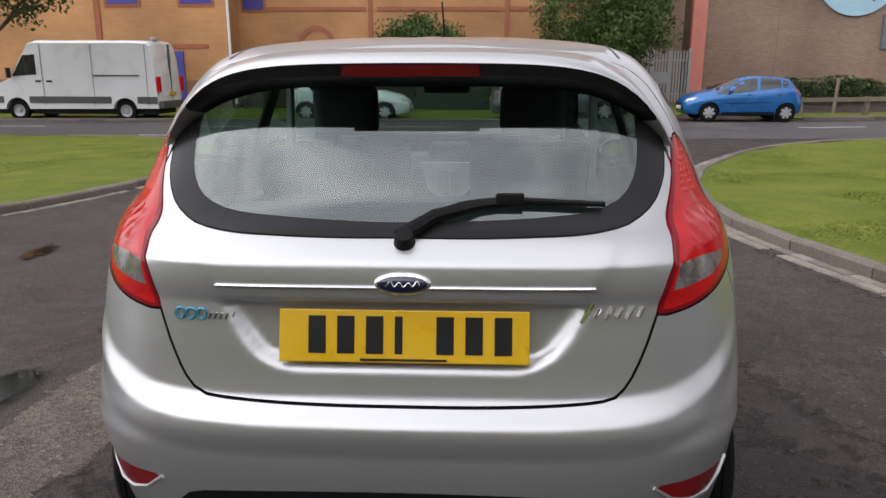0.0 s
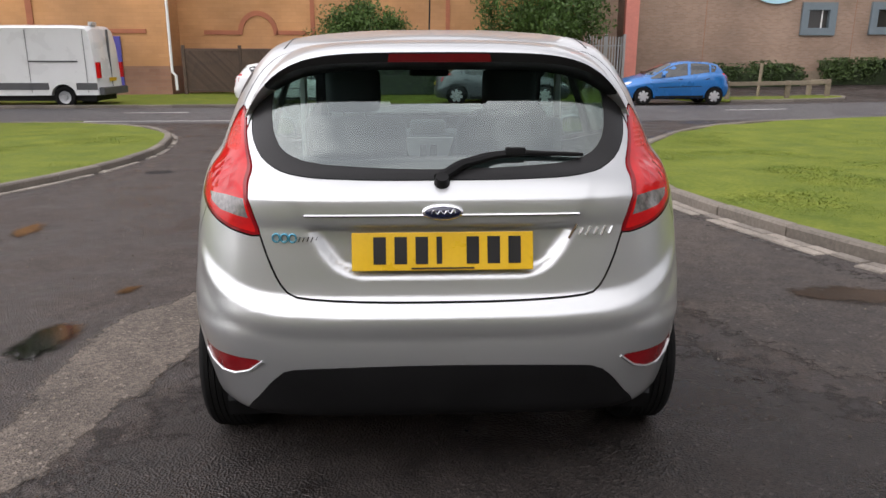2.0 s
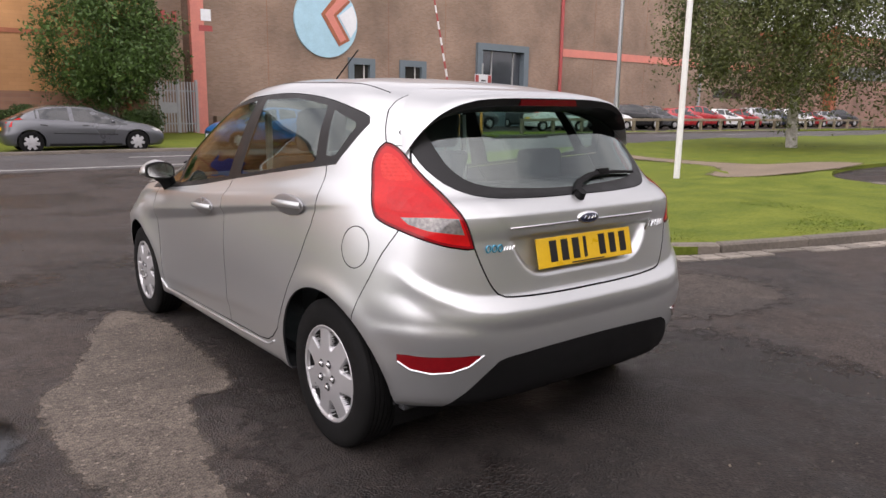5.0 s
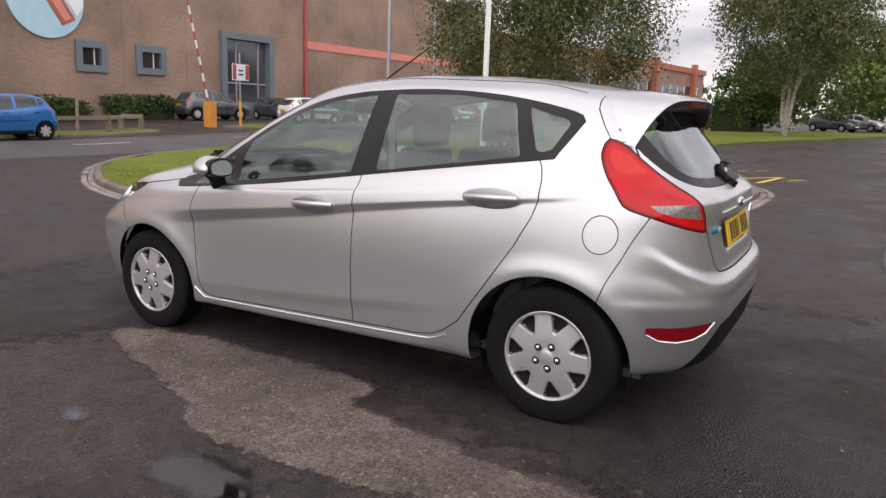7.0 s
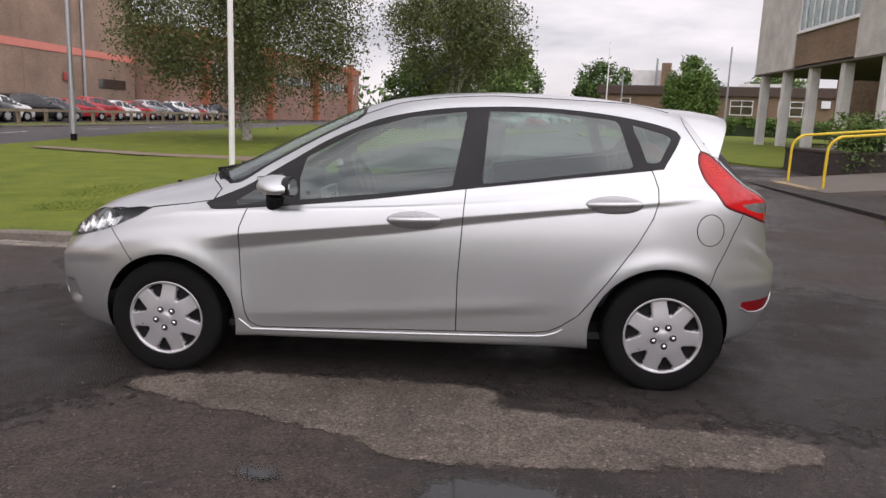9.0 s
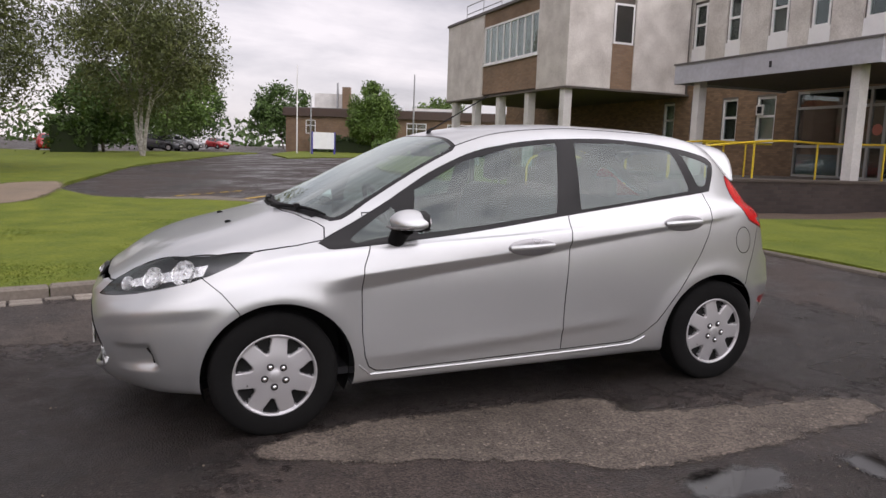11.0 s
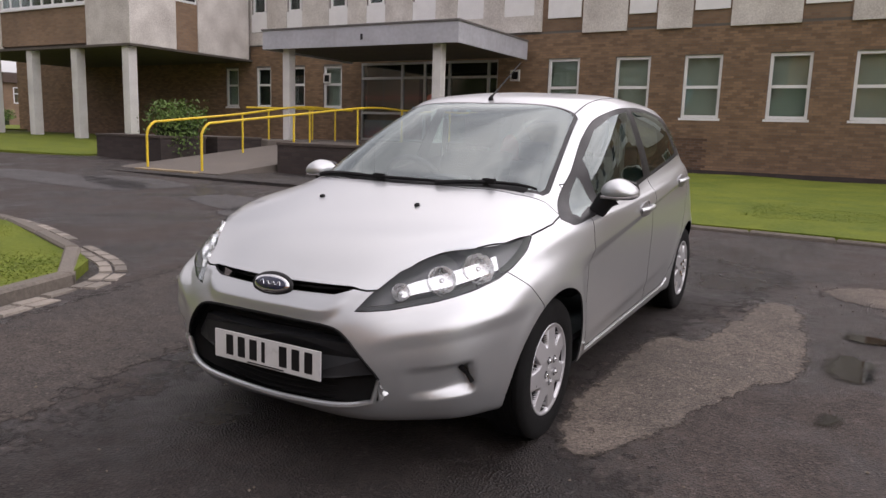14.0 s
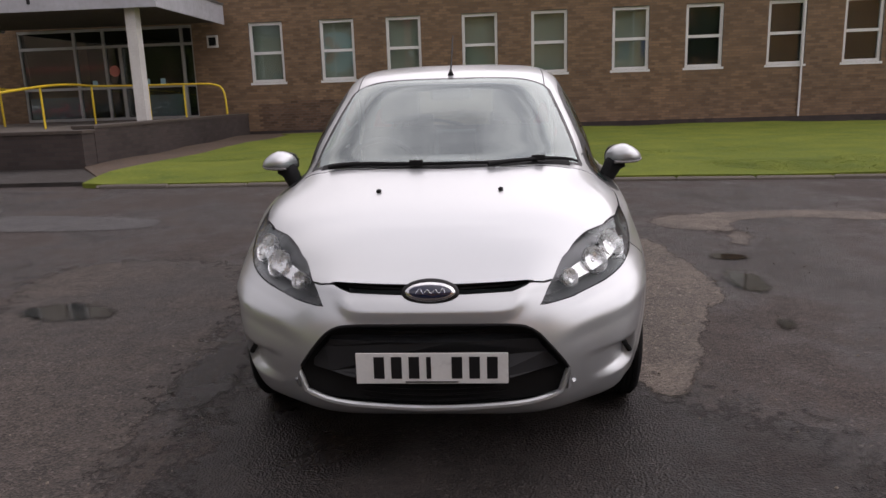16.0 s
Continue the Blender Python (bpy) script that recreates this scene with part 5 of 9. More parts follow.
BOLT = bolt_mesh()
_b = bmesh.new()
bmesh.ops.create_cone(_b, cap_ends=True, segments=48, radius1=0.17, radius2=0.17, depth=0.12, matrix=pose(0.09, 0, 0, 0, 90, 0))
DRUM = mesh_of(_b, "wheel_hub", True)
DRUM.materials.append(M_DARK)
for sd in (-1, 1):
    for yc in (HALF_BASE, -HALF_BASE):
        w = part("wheel", DRUM, None, car)
        w.matrix_local = Matrix.Translation((sd * 0.73, yc, TYRE_R - 0.004)) @ (pose(0, 0, 0, 8 if yc > 0 else -9, 0, 0) if sd < 0 else pose(0, 0, 0, 0, 0, 180))
        part("tyre", TYRE, None, w, "black rubber tyre")
        o = part("wheel_trim", TRIM, None, w, "silver seven-spoke plastic wheel trim")
        o.matrix_local = Matrix.Translation((-0.074, 0, 0))
        for j in range(5):
            t = 2 * math.pi * (j + 0.5) / 5
            o = part("bolt", BOLT, None, w, "chrome wheel bolt")
            o.matrix_local = Matrix.Translation((-0.0895, 0.05 * math.sin(t), 0.05 * math.cos(t)))
        bm = bmesh.new()
        lathe(bm, [(0.0, 0.20), (0.0, 0.345), (0.215, 0.345)], 48, Matrix.Translation((sd * 0.50, yc + (-0.02 if yc > 0 else 0.02), 0.28)) @ Matrix.Diagonal((sd, 1, 1, 1)))
        bmesh.ops.delete(bm, geom=[v for v in bm.verts if v.co.z < 0.12], context="VERTS")
        car_part("arch_liner", mesh_of(bm), label="black wheel arch liner").data.materials.append(M_PLASTIC)

# spoiler over the rear window, with the high brake lamp
bm = bmesh.new()
rows = []
for i in range(49):
    x = -0.61 + 1.22 * i / 48
    k = abs(x) / 0.61
    fore = hull.tree.find_nearest(Vector((0.975 * x, -1.27 - 0.19 * k ** 6, 1.375 - 0.02 * k ** 2 - 0.215 * k ** 6)))
    f0 = fore[0] + fore[1] * 0.001
    tl = Vector((x, -1.595 + 0.105 * k ** 4, 1.340 - 0.014 * k ** 2 - 0.182 * k ** 6))
    un = hull.tree.find_nearest(Vector((x * 0.95, -1.47 + 0.0 * k, 1.275 - 0.13 * k ** 6)))
    u0 = un[0] - un[1] * 0.004
    th = 0.030 * (1 - k ** 4) + 0.006
    A = [fore[0] - fore[1] * 0.006, f0, f0.lerp(tl, 0.45) + Vector((0, 0, 0.010 * (1 - k ** 4))), f0.lerp(tl, 0.85) + Vector((0, 0, 0.007 * (1 - k ** 4))), tl, tl + Vector((0, -0.006, -0.008)), tl + Vector((0, 0.004, -th)), tl.lerp(u0, 0.4) + Vector((0, 0, -th * 0.7)), u0]
    rows.append([bm.verts.new(a) for a in A])
for r0, r1 in zip(rows, rows[1:]):
    for j in range(len(r0) - 1):
        f = bm.faces.new((r0[j], r1[j], r1[j + 1], r0[j + 1]))
        f.material_index = 1 if j >= 5 and abs(r0[4].co.x) < 0.545 else 0
bmesh.ops.recalc_face_normals(bm, faces=bm.faces)
me = mesh_of(bm, "spoiler", True)
me.materials.append(M_SILVER)
me.materials.append(M_TRIM)
p_spoiler = car_part("spoiler", me, p_gate, "silver roof spoiler with a black underside")
bm = bmesh.new()
prism(bm, [(-0.155, 1.303), (0.155, 1.303), (0.150, 1.327), (-0.150, 1.327)], -1.601, -1.54, "y")
part("brake_lamp", bm, M_REDBLACK, p_gate, "dark red high-level brake lamp")

# roof mouldings, aerial, washer jets
for sd in (-1, 1):
    bm = bmesh.new()
    pts = []
    for i in range(30):
        y = 0.30 - 1.56 * i / 29
        loc, n = hull.on((sd * (0.515 - 0.02 * max(0, y)), y, 2), (0, 0, -1))
        pts.append(loc - n * 0.002)
    tube(bm, pts, 0.0045, 6)
    car_part("roof_moulding", mesh_of(bm), label="black roof moulding").data.materials.append(M_TRIM)
loc, n = hull.on((0, 0.22, 2), (0, 0, -1))
bm = bmesh.new()
tube(bm, [loc - n * 0.002, loc + n * 0.012, loc + n * 0.03 + Vector((0, -0.03, 0))], 0.018, 12, 0.006)
tube(bm, [loc + n * 0.012, loc + Vector((0, -0.38, 0.23))], 0.005, 6, 0.0035)
car_part("aerial", mesh_of(bm, "aerial", True), label="thin black roof aerial leaning back").data.materials.append(M_PLASTIC)
for sx in (-0.25, 0.25):
    loc, n = hull.on((sx, 1.385, 2), (0, 0, -1))
    bm = bmesh.new()
    bmesh.ops.create_uvsphere(bm, u_segments=12, v_segments=8, radius=0.011, matrix=Matrix.Translation(loc + n * 0.003) @ Matrix.Diagonal((1, 1.5, 0.8, 1)))
    part("washer_jet", bm, M_PLASTIC, p_bonnet, "black washer jet", True)


# wipers
def wiper(name, pts, way, lift, parent, label):
    bm = bmesh.new()
    on = []
    for p in smooth_line(pts, 0.03):
        loc, n = hull.on(p, way)
        on.append(loc + n * lift)
    tube(bm, on, 0.011, 8, 0.006)
    c = on[len(on) // 2]
    box(bm, c.x - 0.03, c.x + 0.03, c.y - 0.012, c.y + 0.012, c.z - 0.008, c.z + 0.016, 0.004)
    return part(name, bm, M_PLASTIC, parent, label, True)


wiper("wiper", [(0.52, 1.055, 2), (0.2, 1.125, 2), (-0.24, 1.128, 2)], (0, 0, -1), 0.014, car, "black front wiper")
wiper("wiper", [(-0.20, 1.15, 2), (-0.40, 1.075, 2), (-0.60, 0.965, 2)], (0, 0, -1), 0.016, car, "black front wiper")
wiper("rear_wiper", [(0.0, -3, 0.968), (0.08, -3, 1.012), (0.2, -3, 1.033), (0.43, -3, 1.026)], (0, 1, 0), 0.013, p_gate, "black rear wiper lying across the glass")
loc, n = hull.on((0.0, -3, 0.965), (0, 1, 0))
bm = bmesh.new()
tube(bm, [loc - n * 0.01, loc + n * 0.026], 0.025, 16, 0.018)
part("wiper_boss", bm, M_PLASTIC, p_gate, "", True)
bm = bmesh.new()
on = [hull.on(p, (0, 1, 0))[0] + Vector((0, -0.014, 0)) for p in ((-0.01, -3, 0.975), (0.06, -3, 1.012), (0.16, -3, 1.034), (0.25, -3, 1.040))]
tube(bm, on, 0.019, 8, 0.008)
part("wiper_arm", bm, M_PLASTIC, p_gate, "", True)
# black scuttle under the windscreen
bm = bmesh.new()
rows = []
for i in range(41):
    x = -0.57 + 1.14 * i / 40
    yb = 1.15 - 0.16 * (abs(x) / 0.62) ** 2.4
    a, na = hull.on((x, yb + 0.005, 2), (0, 0, -1))
    b, nb = hull.on((x, yb - 0.05, 2), (0, 0, -1))
    rows.append((bm.verts.new(a + na * 0.001), bm.verts.new(b + nb * 0.003)))
for r0, r1 in zip(rows, rows[1:]):
    bm.faces.new((r0[0], r1[0], r1[1], r0[1]))
car_part("scuttle", mesh_of(bm), label="black scuttle panel").data.materials.append(M_PLASTIC)


# plates: the registration stands as plain bars
def number_plate(m, face, label):
    root = part("number_plate", boxed(-0.26, 0.26, -0.055, 0.055, -0.004, 0.004, bevel=0.003), face, None, label)
    root.parent = car
    root.matrix_local = m
    x = -0.198
    for k in range(7):
        w = 0.016 if k == 3 else 0.036
        part("bar", boxed(x, x + w, -0.036, 0.042, 0.004, 0.0055), M_INK, root)
        x += 0.050 + (0.036 if k == 3 else 0.010)
    part("small_bar", boxed(-0.09, 0.09, -0.051, -0.046, 0.004, 0.005), M_INK, root)
    return root


# local x to the viewer's right, local y up, local z to the viewer
k = 0.22
number_plate(Matrix(((1, 0, 0, 0), (0, math.sin(k), -math.cos(k), -1.812), (0, math.cos(k), math.sin(k), 0.775), (0, 0, 0, 1))), M_YPLATE, "yellow rear number plate")
number_plate(Matrix(((-1, 0, 0, 0), (0, -0.02, 1, 2.022), (0, 1, 0.02, 0.417), (0, 0, 0, 1))), M_WPLATE, "white front number plate")


# oval badges, as plain shapes
def oval_badge(m, parent, size=1.0):
    m = m @ Matrix.Diagonal((size, size, 1, 1))
    bm = bmesh.new()
    bmesh.ops.create_uvsphere(bm, u_segments=32, v_segments=12, radius=1, matrix=m @ Matrix.Diagonal((0.074, 0.030, 0.012, 1)))
    b = part("badge", bm, M_CHROME, parent, "oval chrome and blue badge", True)
    bm = bmesh.new()
    bmesh.ops.create_uvsphere(bm, u_segments=32, v_segments=12, radius=1, matrix=m @ Matrix.Translation((0, 0, 0.003)) @ Matrix.Diagonal((0.067, 0.0245, 0.0105, 1)))
    part("badge_field", bm, M_BADGE, parent, "", True)
    bm = bmesh.new()
    wave = [(-0.043, -0.006), (-0.030, 0.008), (-0.020, -0.007), (-0.008, 0.005), (0.004, -0.006), (0.016, 0.005), (0.027, -0.005), (0.038, 0.009), (0.044, -0.004)]
    tube(bm, [m @ Vector((p.x, p.y, 0.003 + 0.0112 * math.sqrt(max(0, 1 - (p.x / 0.067) ** 2 - (p.y / 0.0245) ** 2)))) for p in smooth_line(wave, 0.004)], 0.0014, 6)
    part("badge_wave", bm, M_CHROME, parent, "plain chrome wave")


oval_badge(Matrix(((1, 0, 0, 0), (0, 0.12, -1, -1.818), (0, 1, 0.12, 0.890), (0, 0, 0, 1))), p_gate, 0.80)
nose_m = Matrix(((-1, 0, 0, 0), (0, -0.42, 0.91, 1.985), (0, 0.91, 0.42, 0.676), (0, 0, 0, 1)))
bm = bmesh.new()
bmesh.ops.create_uvsphere(bm, u_segments=32, v_segments=12, radius=1, matrix=nose_m @ Matrix.Translation((0, 0, -0.007)) @ Matrix.Diagonal((0.098, 0.048, 0.014, 1)))
part("badge_surround", bm, M_TRIM, p_fbump, "black oval surround of the badge", True)
oval_badge(nose_m, p_fbump, 1.14)
bm = bmesh.new()
pts = [hull.on((x, -3, 0.880), (0, 1, 0))[0] + Vector((0, -0.003, 0)) for x in np.linspace(-0.39, 0.39, 24)]
tube(bm, pts, 0.0038, 6)
part("chrome_strip", bm, M_CHROME, p_gate, "thin bright strip over the plate")
for k in range(6):        # the model name as plain slanted bars
    bm = bmesh.new()
    hh = 0.021 if k == 0 else 0.010 if k % 2 else 0.013
    ends = [hull.on((0.375 + 0.0225 * k + 0.5 * dz, -3, 0.828 + dz), (0, 1, 0))[0] + Vector((0, -0.002, 0)) for dz in (-hh, hh)]
    tube(bm, ends, 0.0042 if k else 0.005, 6)
    part("name_bar", bm, M_CHROME, p_gate, "chrome model badge as a plain bar")
for k in range(3):
    bm = bmesh.new()
    loc, n = hull.on((-0.475 + 0.024 * k, -3, 0.815), (0, 1, 0))
    tube(bm, [loc + Vector((0.010 * math.cos(t), -0.003, 0.012 * math.sin(t))) for t in (2 * math.pi * j / 14 for j in range(15))], 0.0028, 5)
    part("badge_ring", bm, M_CYAN, p_gate, "pale blue badge as a plain ring")
for k in range(5):
    loc, n = hull.on((-0.408 + 0.012 * k, -3, 0.812), (0, 1, 0))
    part("small_bar", tube(bmesh.new(), [loc + Vector((-0.003, -0.002, -0.007)), loc + Vector((0.003, -0.002, 0.007))], 0.002, 5), M_CHROME, p_gate)

# lower grille: dark mesh, a bar behind the plate; upper slot
bm = bmesh.new()
prism(bm, grown(GRILLE, 0.012), 1.90, 1.93, "y")
part("grille_backing", bm, M_DARK, p_fbump)
bm = bmesh.new()
BAR = round_outline(mirror_pts([(0, 0.507), (-0.33, 0.505), (-0.358, 0.495), (-0.43, 0.412), (-0.425, 0.40), (-0.36, 0.387), (-0.24, 0.364), (0, 0.358)]), 0.03)
prism(bm, BAR, 1.955, 2.016, "y")
for v in bm.verts:
    v.co.y -= 0.075 * (v.co.x / 0.45) ** 2
part("grille_bar", bm, M_GREYBAR, p_fbump, "dark grey plastic grille bar behind the plate")
for k in range(6):
    bm = bmesh.new()
    z = 0.275 + 0.022 * k if k < 4 else 0.53 + 0.02 * (k - 4)
    w = 0.40 if k < 4 else 0.33
    tube(bm, [(x, 1.99 - 0.13 * (x / 0.45) ** 2 - 0.02, z) for x in np.linspace(-w, w, 15)], 0.004, 6)
    part("grille_slat", bm, M_PLASTIC, p_fbump)
bm = bmesh.new()
for run, nm, mm, rad, lab in (([p for p in GRILLE if p[1] > 0.39], "grille_frame", M_PLASTIC, 0.006, "black frame of the lower grille"), ([p for p in GRILLE if p[1] <= 0.40], "grille_lip", M_SILVER, 0.012, "silver lip under the lower grille")):
    run = sorted(run)
    bm = bmesh.new()
    line = []
    for x, z in run:
        loc, n = hull.on((x, 3, z), (0, -1, 0))
        line.append(loc + n * -0.002)
    tube(bm, line, rad, 8)
    part(nm, bm, mm, p_fbump, lab, True)
bm = bmesh.new()
prism(bm, grown(SLOT, 0.010), 1.84, 1.89, "y")
part("slot_backing", bm, M_DARK, p_fbump)
for k in range(2):
    bm = bmesh.new()
    tube(bm, [(x, 1.945 - 0.14 * (x / 0.45) ** 2, 0.674 + 0.013 * k) for x in np.linspace(-0.32, 0.32, 15)], 0.004, 6)
    part("grille_slat", bm, M_TRIM, p_fbump)
# dark slits at the outer end of the scoops
for sd in (-1, 1):
    on = [hull.on((sd * px, 3, pz), (0, -1, 0)) for px, pz in ((0.680, 0.432), (0.700, 0.402), (0.718, 0.372))]
    bm = bmesh.new()
    tube(bm, [q + n * 0.002 for q, n in on], 0.010, 8)
    part("scoop_slit", bm, M_DARK, p_fbump)

# head lamps: dark bowl and bright reflectors behind the lens
Q = math.sqrt(0.5)
for sd in (-1, 1):
    bm = bmesh.new()
    inner = [(s, z) for s, z in HEAD]
    vs = []
    for s, z in round_outline(inner, 0.04):
        o = Vector((sd * Q * s + sd * Q * 3, -Q * s + Q * 3, z))
        loc, n = hull.on(o, (-sd * Q, -Q, 0))
        vs.append(bm.verts.new(loc - Vector((sd * Q, Q, 0)) * 0.075 if loc else (0, 0, 0)))
    f = bm.faces.new(vs)
    r = bmesh.ops.extrude_face_region(bm, geom=[f])
    for v in r["geom"]:
        if isinstance(v, bmesh.types.BMVert):
            v.co += Vector((sd * Q, Q, 0)) * 0.068
    bmesh.ops.delete(bm, geom=[g for g in r["geom"] if isinstance(g, bmesh.types.BMFace)], context="FACES_ONLY")
    bmesh.ops.triangulate(bm, faces=bm.faces)
    part("lamp_bowl", bm, M_LAMPBOWL, heads[sd], "dark lamp bowl")
    bm = ribbon([(-0.97 + 0.39 * k / 12, 0.698 + 0.082 * (k / 12) ** 0.9) for k in range(13)], 0.022, -0.03, sd, "front")
    part("lamp_bezel", bm, M_BOWL, heads[sd], "bright plastic bezel", True)
    for s, z, r in ((-0.675, 0.760, 0.054), (-0.825, 0.730, 0.048), (-0.975, 0.692, 0.030)):
        o = Vector((sd * Q * s + sd * Q * 3, -Q * s + Q * 3, z))
        loc, n = hull.on(o, (-sd * Q, -Q, 0))
        bm = bmesh.new()
        way = (n.normalized() * 0.65 + Vector((sd * 0.2, 0.35, 0))).normalized()
        m = Matrix.Translation(loc - way * 0.016) @ Vector((1, 0, 0)).rotation_difference(way).to_matrix().to_4x4()
        lathe(bm, [(-0.055, 0.004), (-0.05, r * 0.4), (-0.035, r * 0.75), (-0.008, r * 0.98), (0.0, r), (0.004, r * 1.06), (-0.01, r * 1.1)], 28, m)
        part("reflector_bowl", bm, M_BOWL, heads[sd], "bright round reflector", True)
        bm = bmesh.new()
        bmesh.ops.create_uvsphere(bm, u_segments=14, v_segments=10, radius=r * 0.26, matrix=Matrix.Translation(loc - way * 0.04))
        part("bulb", bm, M_CHROME, heads[sd], "", True)

# door mirrors
for sd in (-1, 1):
    root = bmesh.new()
    bmesh.ops.create_uvsphere(root, u_segments=32, v_segments=20, radius=1)
    for v in root.verts:
        x, y, z = v.co
        flat = max(-0.55, y)                                          # cut off behind, where the glass sits
        v.co = (0.088 * math.copysign(abs(x) ** 0.8, x) * (1 - 0.1 * z), 0.092 * flat - 0.02 * abs(x), (0.056 if z > 0 else 0.04) * math.copysign(abs(z) ** 0.85, z) * (1 - 0.28 * max(0, -x)) + 0.010 * (1 - abs(x)))
    if sd > 0:
        bmesh.ops.transform(root, matrix=Matrix.Diagonal((-1, 1, 1, 1)), verts=root.verts)
        bmesh.ops.reverse_faces(root, faces=root.faces)
    bmesh.ops.transform(root, matrix=Matrix.Translation((sd * 0.878, 0.635, 0.968)), verts=root.verts)
    mir = car_part("door_mirror", mesh_of(root, "mirror", True), doors["f", sd], "silver door mirror on a black foot")
    mir.data.materials.append(M_SILVER)
    bm = bmesh.new()
    prism(bm, round_outline([(sd * 0.795, 0.945), (sd * 0.805, 1.005), (sd * 0.87, 1.025), (sd * 0.94, 1.008), (sd * 0.95, 0.965), (sd * 0.93, 0.935), (sd * 0.81, 0.928)], 0.02), 0.556, 0.588, "y")
    part("mirror_rim", bm, M_TRIM, doors["f", sd])
    bm = bmesh.new()
    prism(bm, round_outline([(sd * 0.803, 0.948), (sd * 0.813, 0.998), (sd * 0.87, 1.015), (sd * 0.933, 0.999), (sd * 0.942, 0.967), (sd * 0.922, 0.942), (sd * 0.82, 0.936)], 0.02), 0.551, 0.555, "y")
    part("mirror_glass", bm, M_CHROME, doors["f", sd], "mirror glass")
    bm = bmesh.new()
    tube(bm, [(sd * 0.775, 0.68, 0.845), (sd * 0.79, 0.672, 0.875), (sd * 0.82, 0.655, 0.93), (sd * 0.85, 0.645, 0.955)], 0.034, 12, 0.05)
    part("mirror_foot", bm, M_PLASTIC, doors["f", sd], "black mirror foot", True)
    bm = bmesh.new()
    tube(bm, [(sd * 0.82, 0.722, 0.952), (sd * 0.88, 0.716, 0.950), (sd * 0.935, 0.688, 0.952), (sd * 0.962, 0.64, 0.958)], 0.007, 8)
    part("mirror_indicator", bm, M_CLEAR, doors["f", sd], "clear indicator strip", True)

# door handles
for sd in (-1, 1):
    for key, yc, zc in (("f", -0.03, 0.828), ("r", -0.975, 0.922)):
        loc, n = hull.on((sd * 2, yc, zc), (-sd, 0, 0))
        # a raised dish in darkened silver, painted to look like a shaded recess
        bm = bmesh.new()
        bmesh.ops.create_uvsphere(bm, u_segments=32, v_segments=12, radius=1, matrix=Matrix.Translation((loc.x + sd * 0.001, yc, zc)) @ Matrix.Diagonal((0.010, 0.135, 0.043, 1)))
        part("handle_dish", bm, M_DISHSHADE, doors[key, sd], "silver handle dish with its recess shade in the colour", True)
        bm = bmesh.new()
        tube(bm, [(loc.x + sd * 0.004, yc + 0.118, zc - 0.002), (loc.x + sd * 0.022, yc + 0.085, zc + 0.002), (loc.x + sd * 0.030, yc, zc + 0.005), (loc.x + sd * 0.022, yc - 0.085, zc + 0.006), (loc.x + sd * 0.004, yc - 0.118, zc + 0.004)], 0.0135, 12)
        part("door_handle", bm, M_SILVER, doors[key, sd], "silver pull handle", True)
# bright line along the sill
for sd in (-1, 1):
    bm = bmesh.new()
    pts = [(0.86, 0.30), (0.82, 0.262), (0.74, 0.244), (-0.2, 0.252), (-0.62, 0.262), (-0.70, 0.272), (-0.76, 0.30)]
    on = []
    for p in smooth_line(pts, 0.05):
        loc, n = hull.on((sd * 2, p.x, p.y), (-sd, 0, 0))
        on.append(loc + n * 0.002)
    tube(bm, on, 0.005, 6)
    part("sill_moulding", bm, M_SILVER, car)

# cabin
def soft_box(x0, x1, y0, y1, z0, z1, bevel=0.04, lean=0.0):
    bm = boxed(x0, x1, y0, y1, z0, z1)
    bmesh.ops.bevel(bm, geom=bm.edges[:], offset=bevel, segments=3, affect="EDGES", profile=0.6)
    for v in bm.verts:
        v.co.y += lean * (v.co.z - z0)
    return bm


def seat(xc, w, y, name, label):
    root = part(name, soft_box(xc - w, xc + w, y, y + 0.5, 0.36, 0.56, 0.06), M_SEAT, car, label, True)
    part("backrest", soft_box(xc - w, xc + w, y - 0.06, y + 0.07, 0.48, 1.08, 0.05, -0.38), M_SEAT, root, "", True)
    part("headrest", soft_box(xc - 0.125, xc + 0.125, y - 0.32, y - 0.22, 1.10, 1.30, 0.045, -0.1), M_SEAT, root, "", True)
    for dx in (-0.05, 0.05):
        bm = bmesh.new()
        tube(bm, [(xc + dx, y - 0.27, 1.02), (xc + dx, y - 0.275, 1.14)], 0.006, 6)
        part("headrest_post", bm, M_CHROME, root)


seat(-0.36, 0.24, -0.12, "front_seat", "dark cloth front seat with headrest")
seat(0.36, 0.24, -0.12, "front_seat", "dark cloth front seat with headrest")
bench = part("rear_bench", soft_box(-0.62, 0.62, -1.05, -0.62, 0.36, 0.54, 0.05), M_SEAT, car, "dark cloth rear bench", True)
part("backrest", soft_box(-0.62, 0.62, -1.13, -1.02, 0.48, 0.98, 0.04, -0.25), M_SEAT, bench, "", True)
for xc in (-0.33, 0.33):
    part("headrest", soft_box(xc - 0.12, xc + 0.12, -1.26, -1.18, 0.98, 1.12, 0.035), M_SEAT, bench, "", True)
part("parcel_shelf", boxed(-0.52, 0.52, -1.62, -1.25, 0.955, 0.97), M_CABIN, car)
dash = part("dashboard", soft_box(-0.66, 0.66, 0.60, 1.0, 0.60, 0.93, 0.07), M_CABIN, car, "dark dashboard with a grey centre panel", True)
part("screen_hood", soft_box(-0.11, 0.11, 0.62, 0.78, 0.90, 1.0, 0.03), M_CABIN, dash, "", True)
bm = bmesh.new()
prism(bm, [(-0.15, 0.90), (0.15, 0.90), (0.11, 0.76), (0.05, 0.70), (-0.05, 0.70), (-0.11, 0.76)], 0.56, 0.60, "y")
part("centre_panel", bm, M_GREYTRIM, dash, "grey centre panel with buttons")
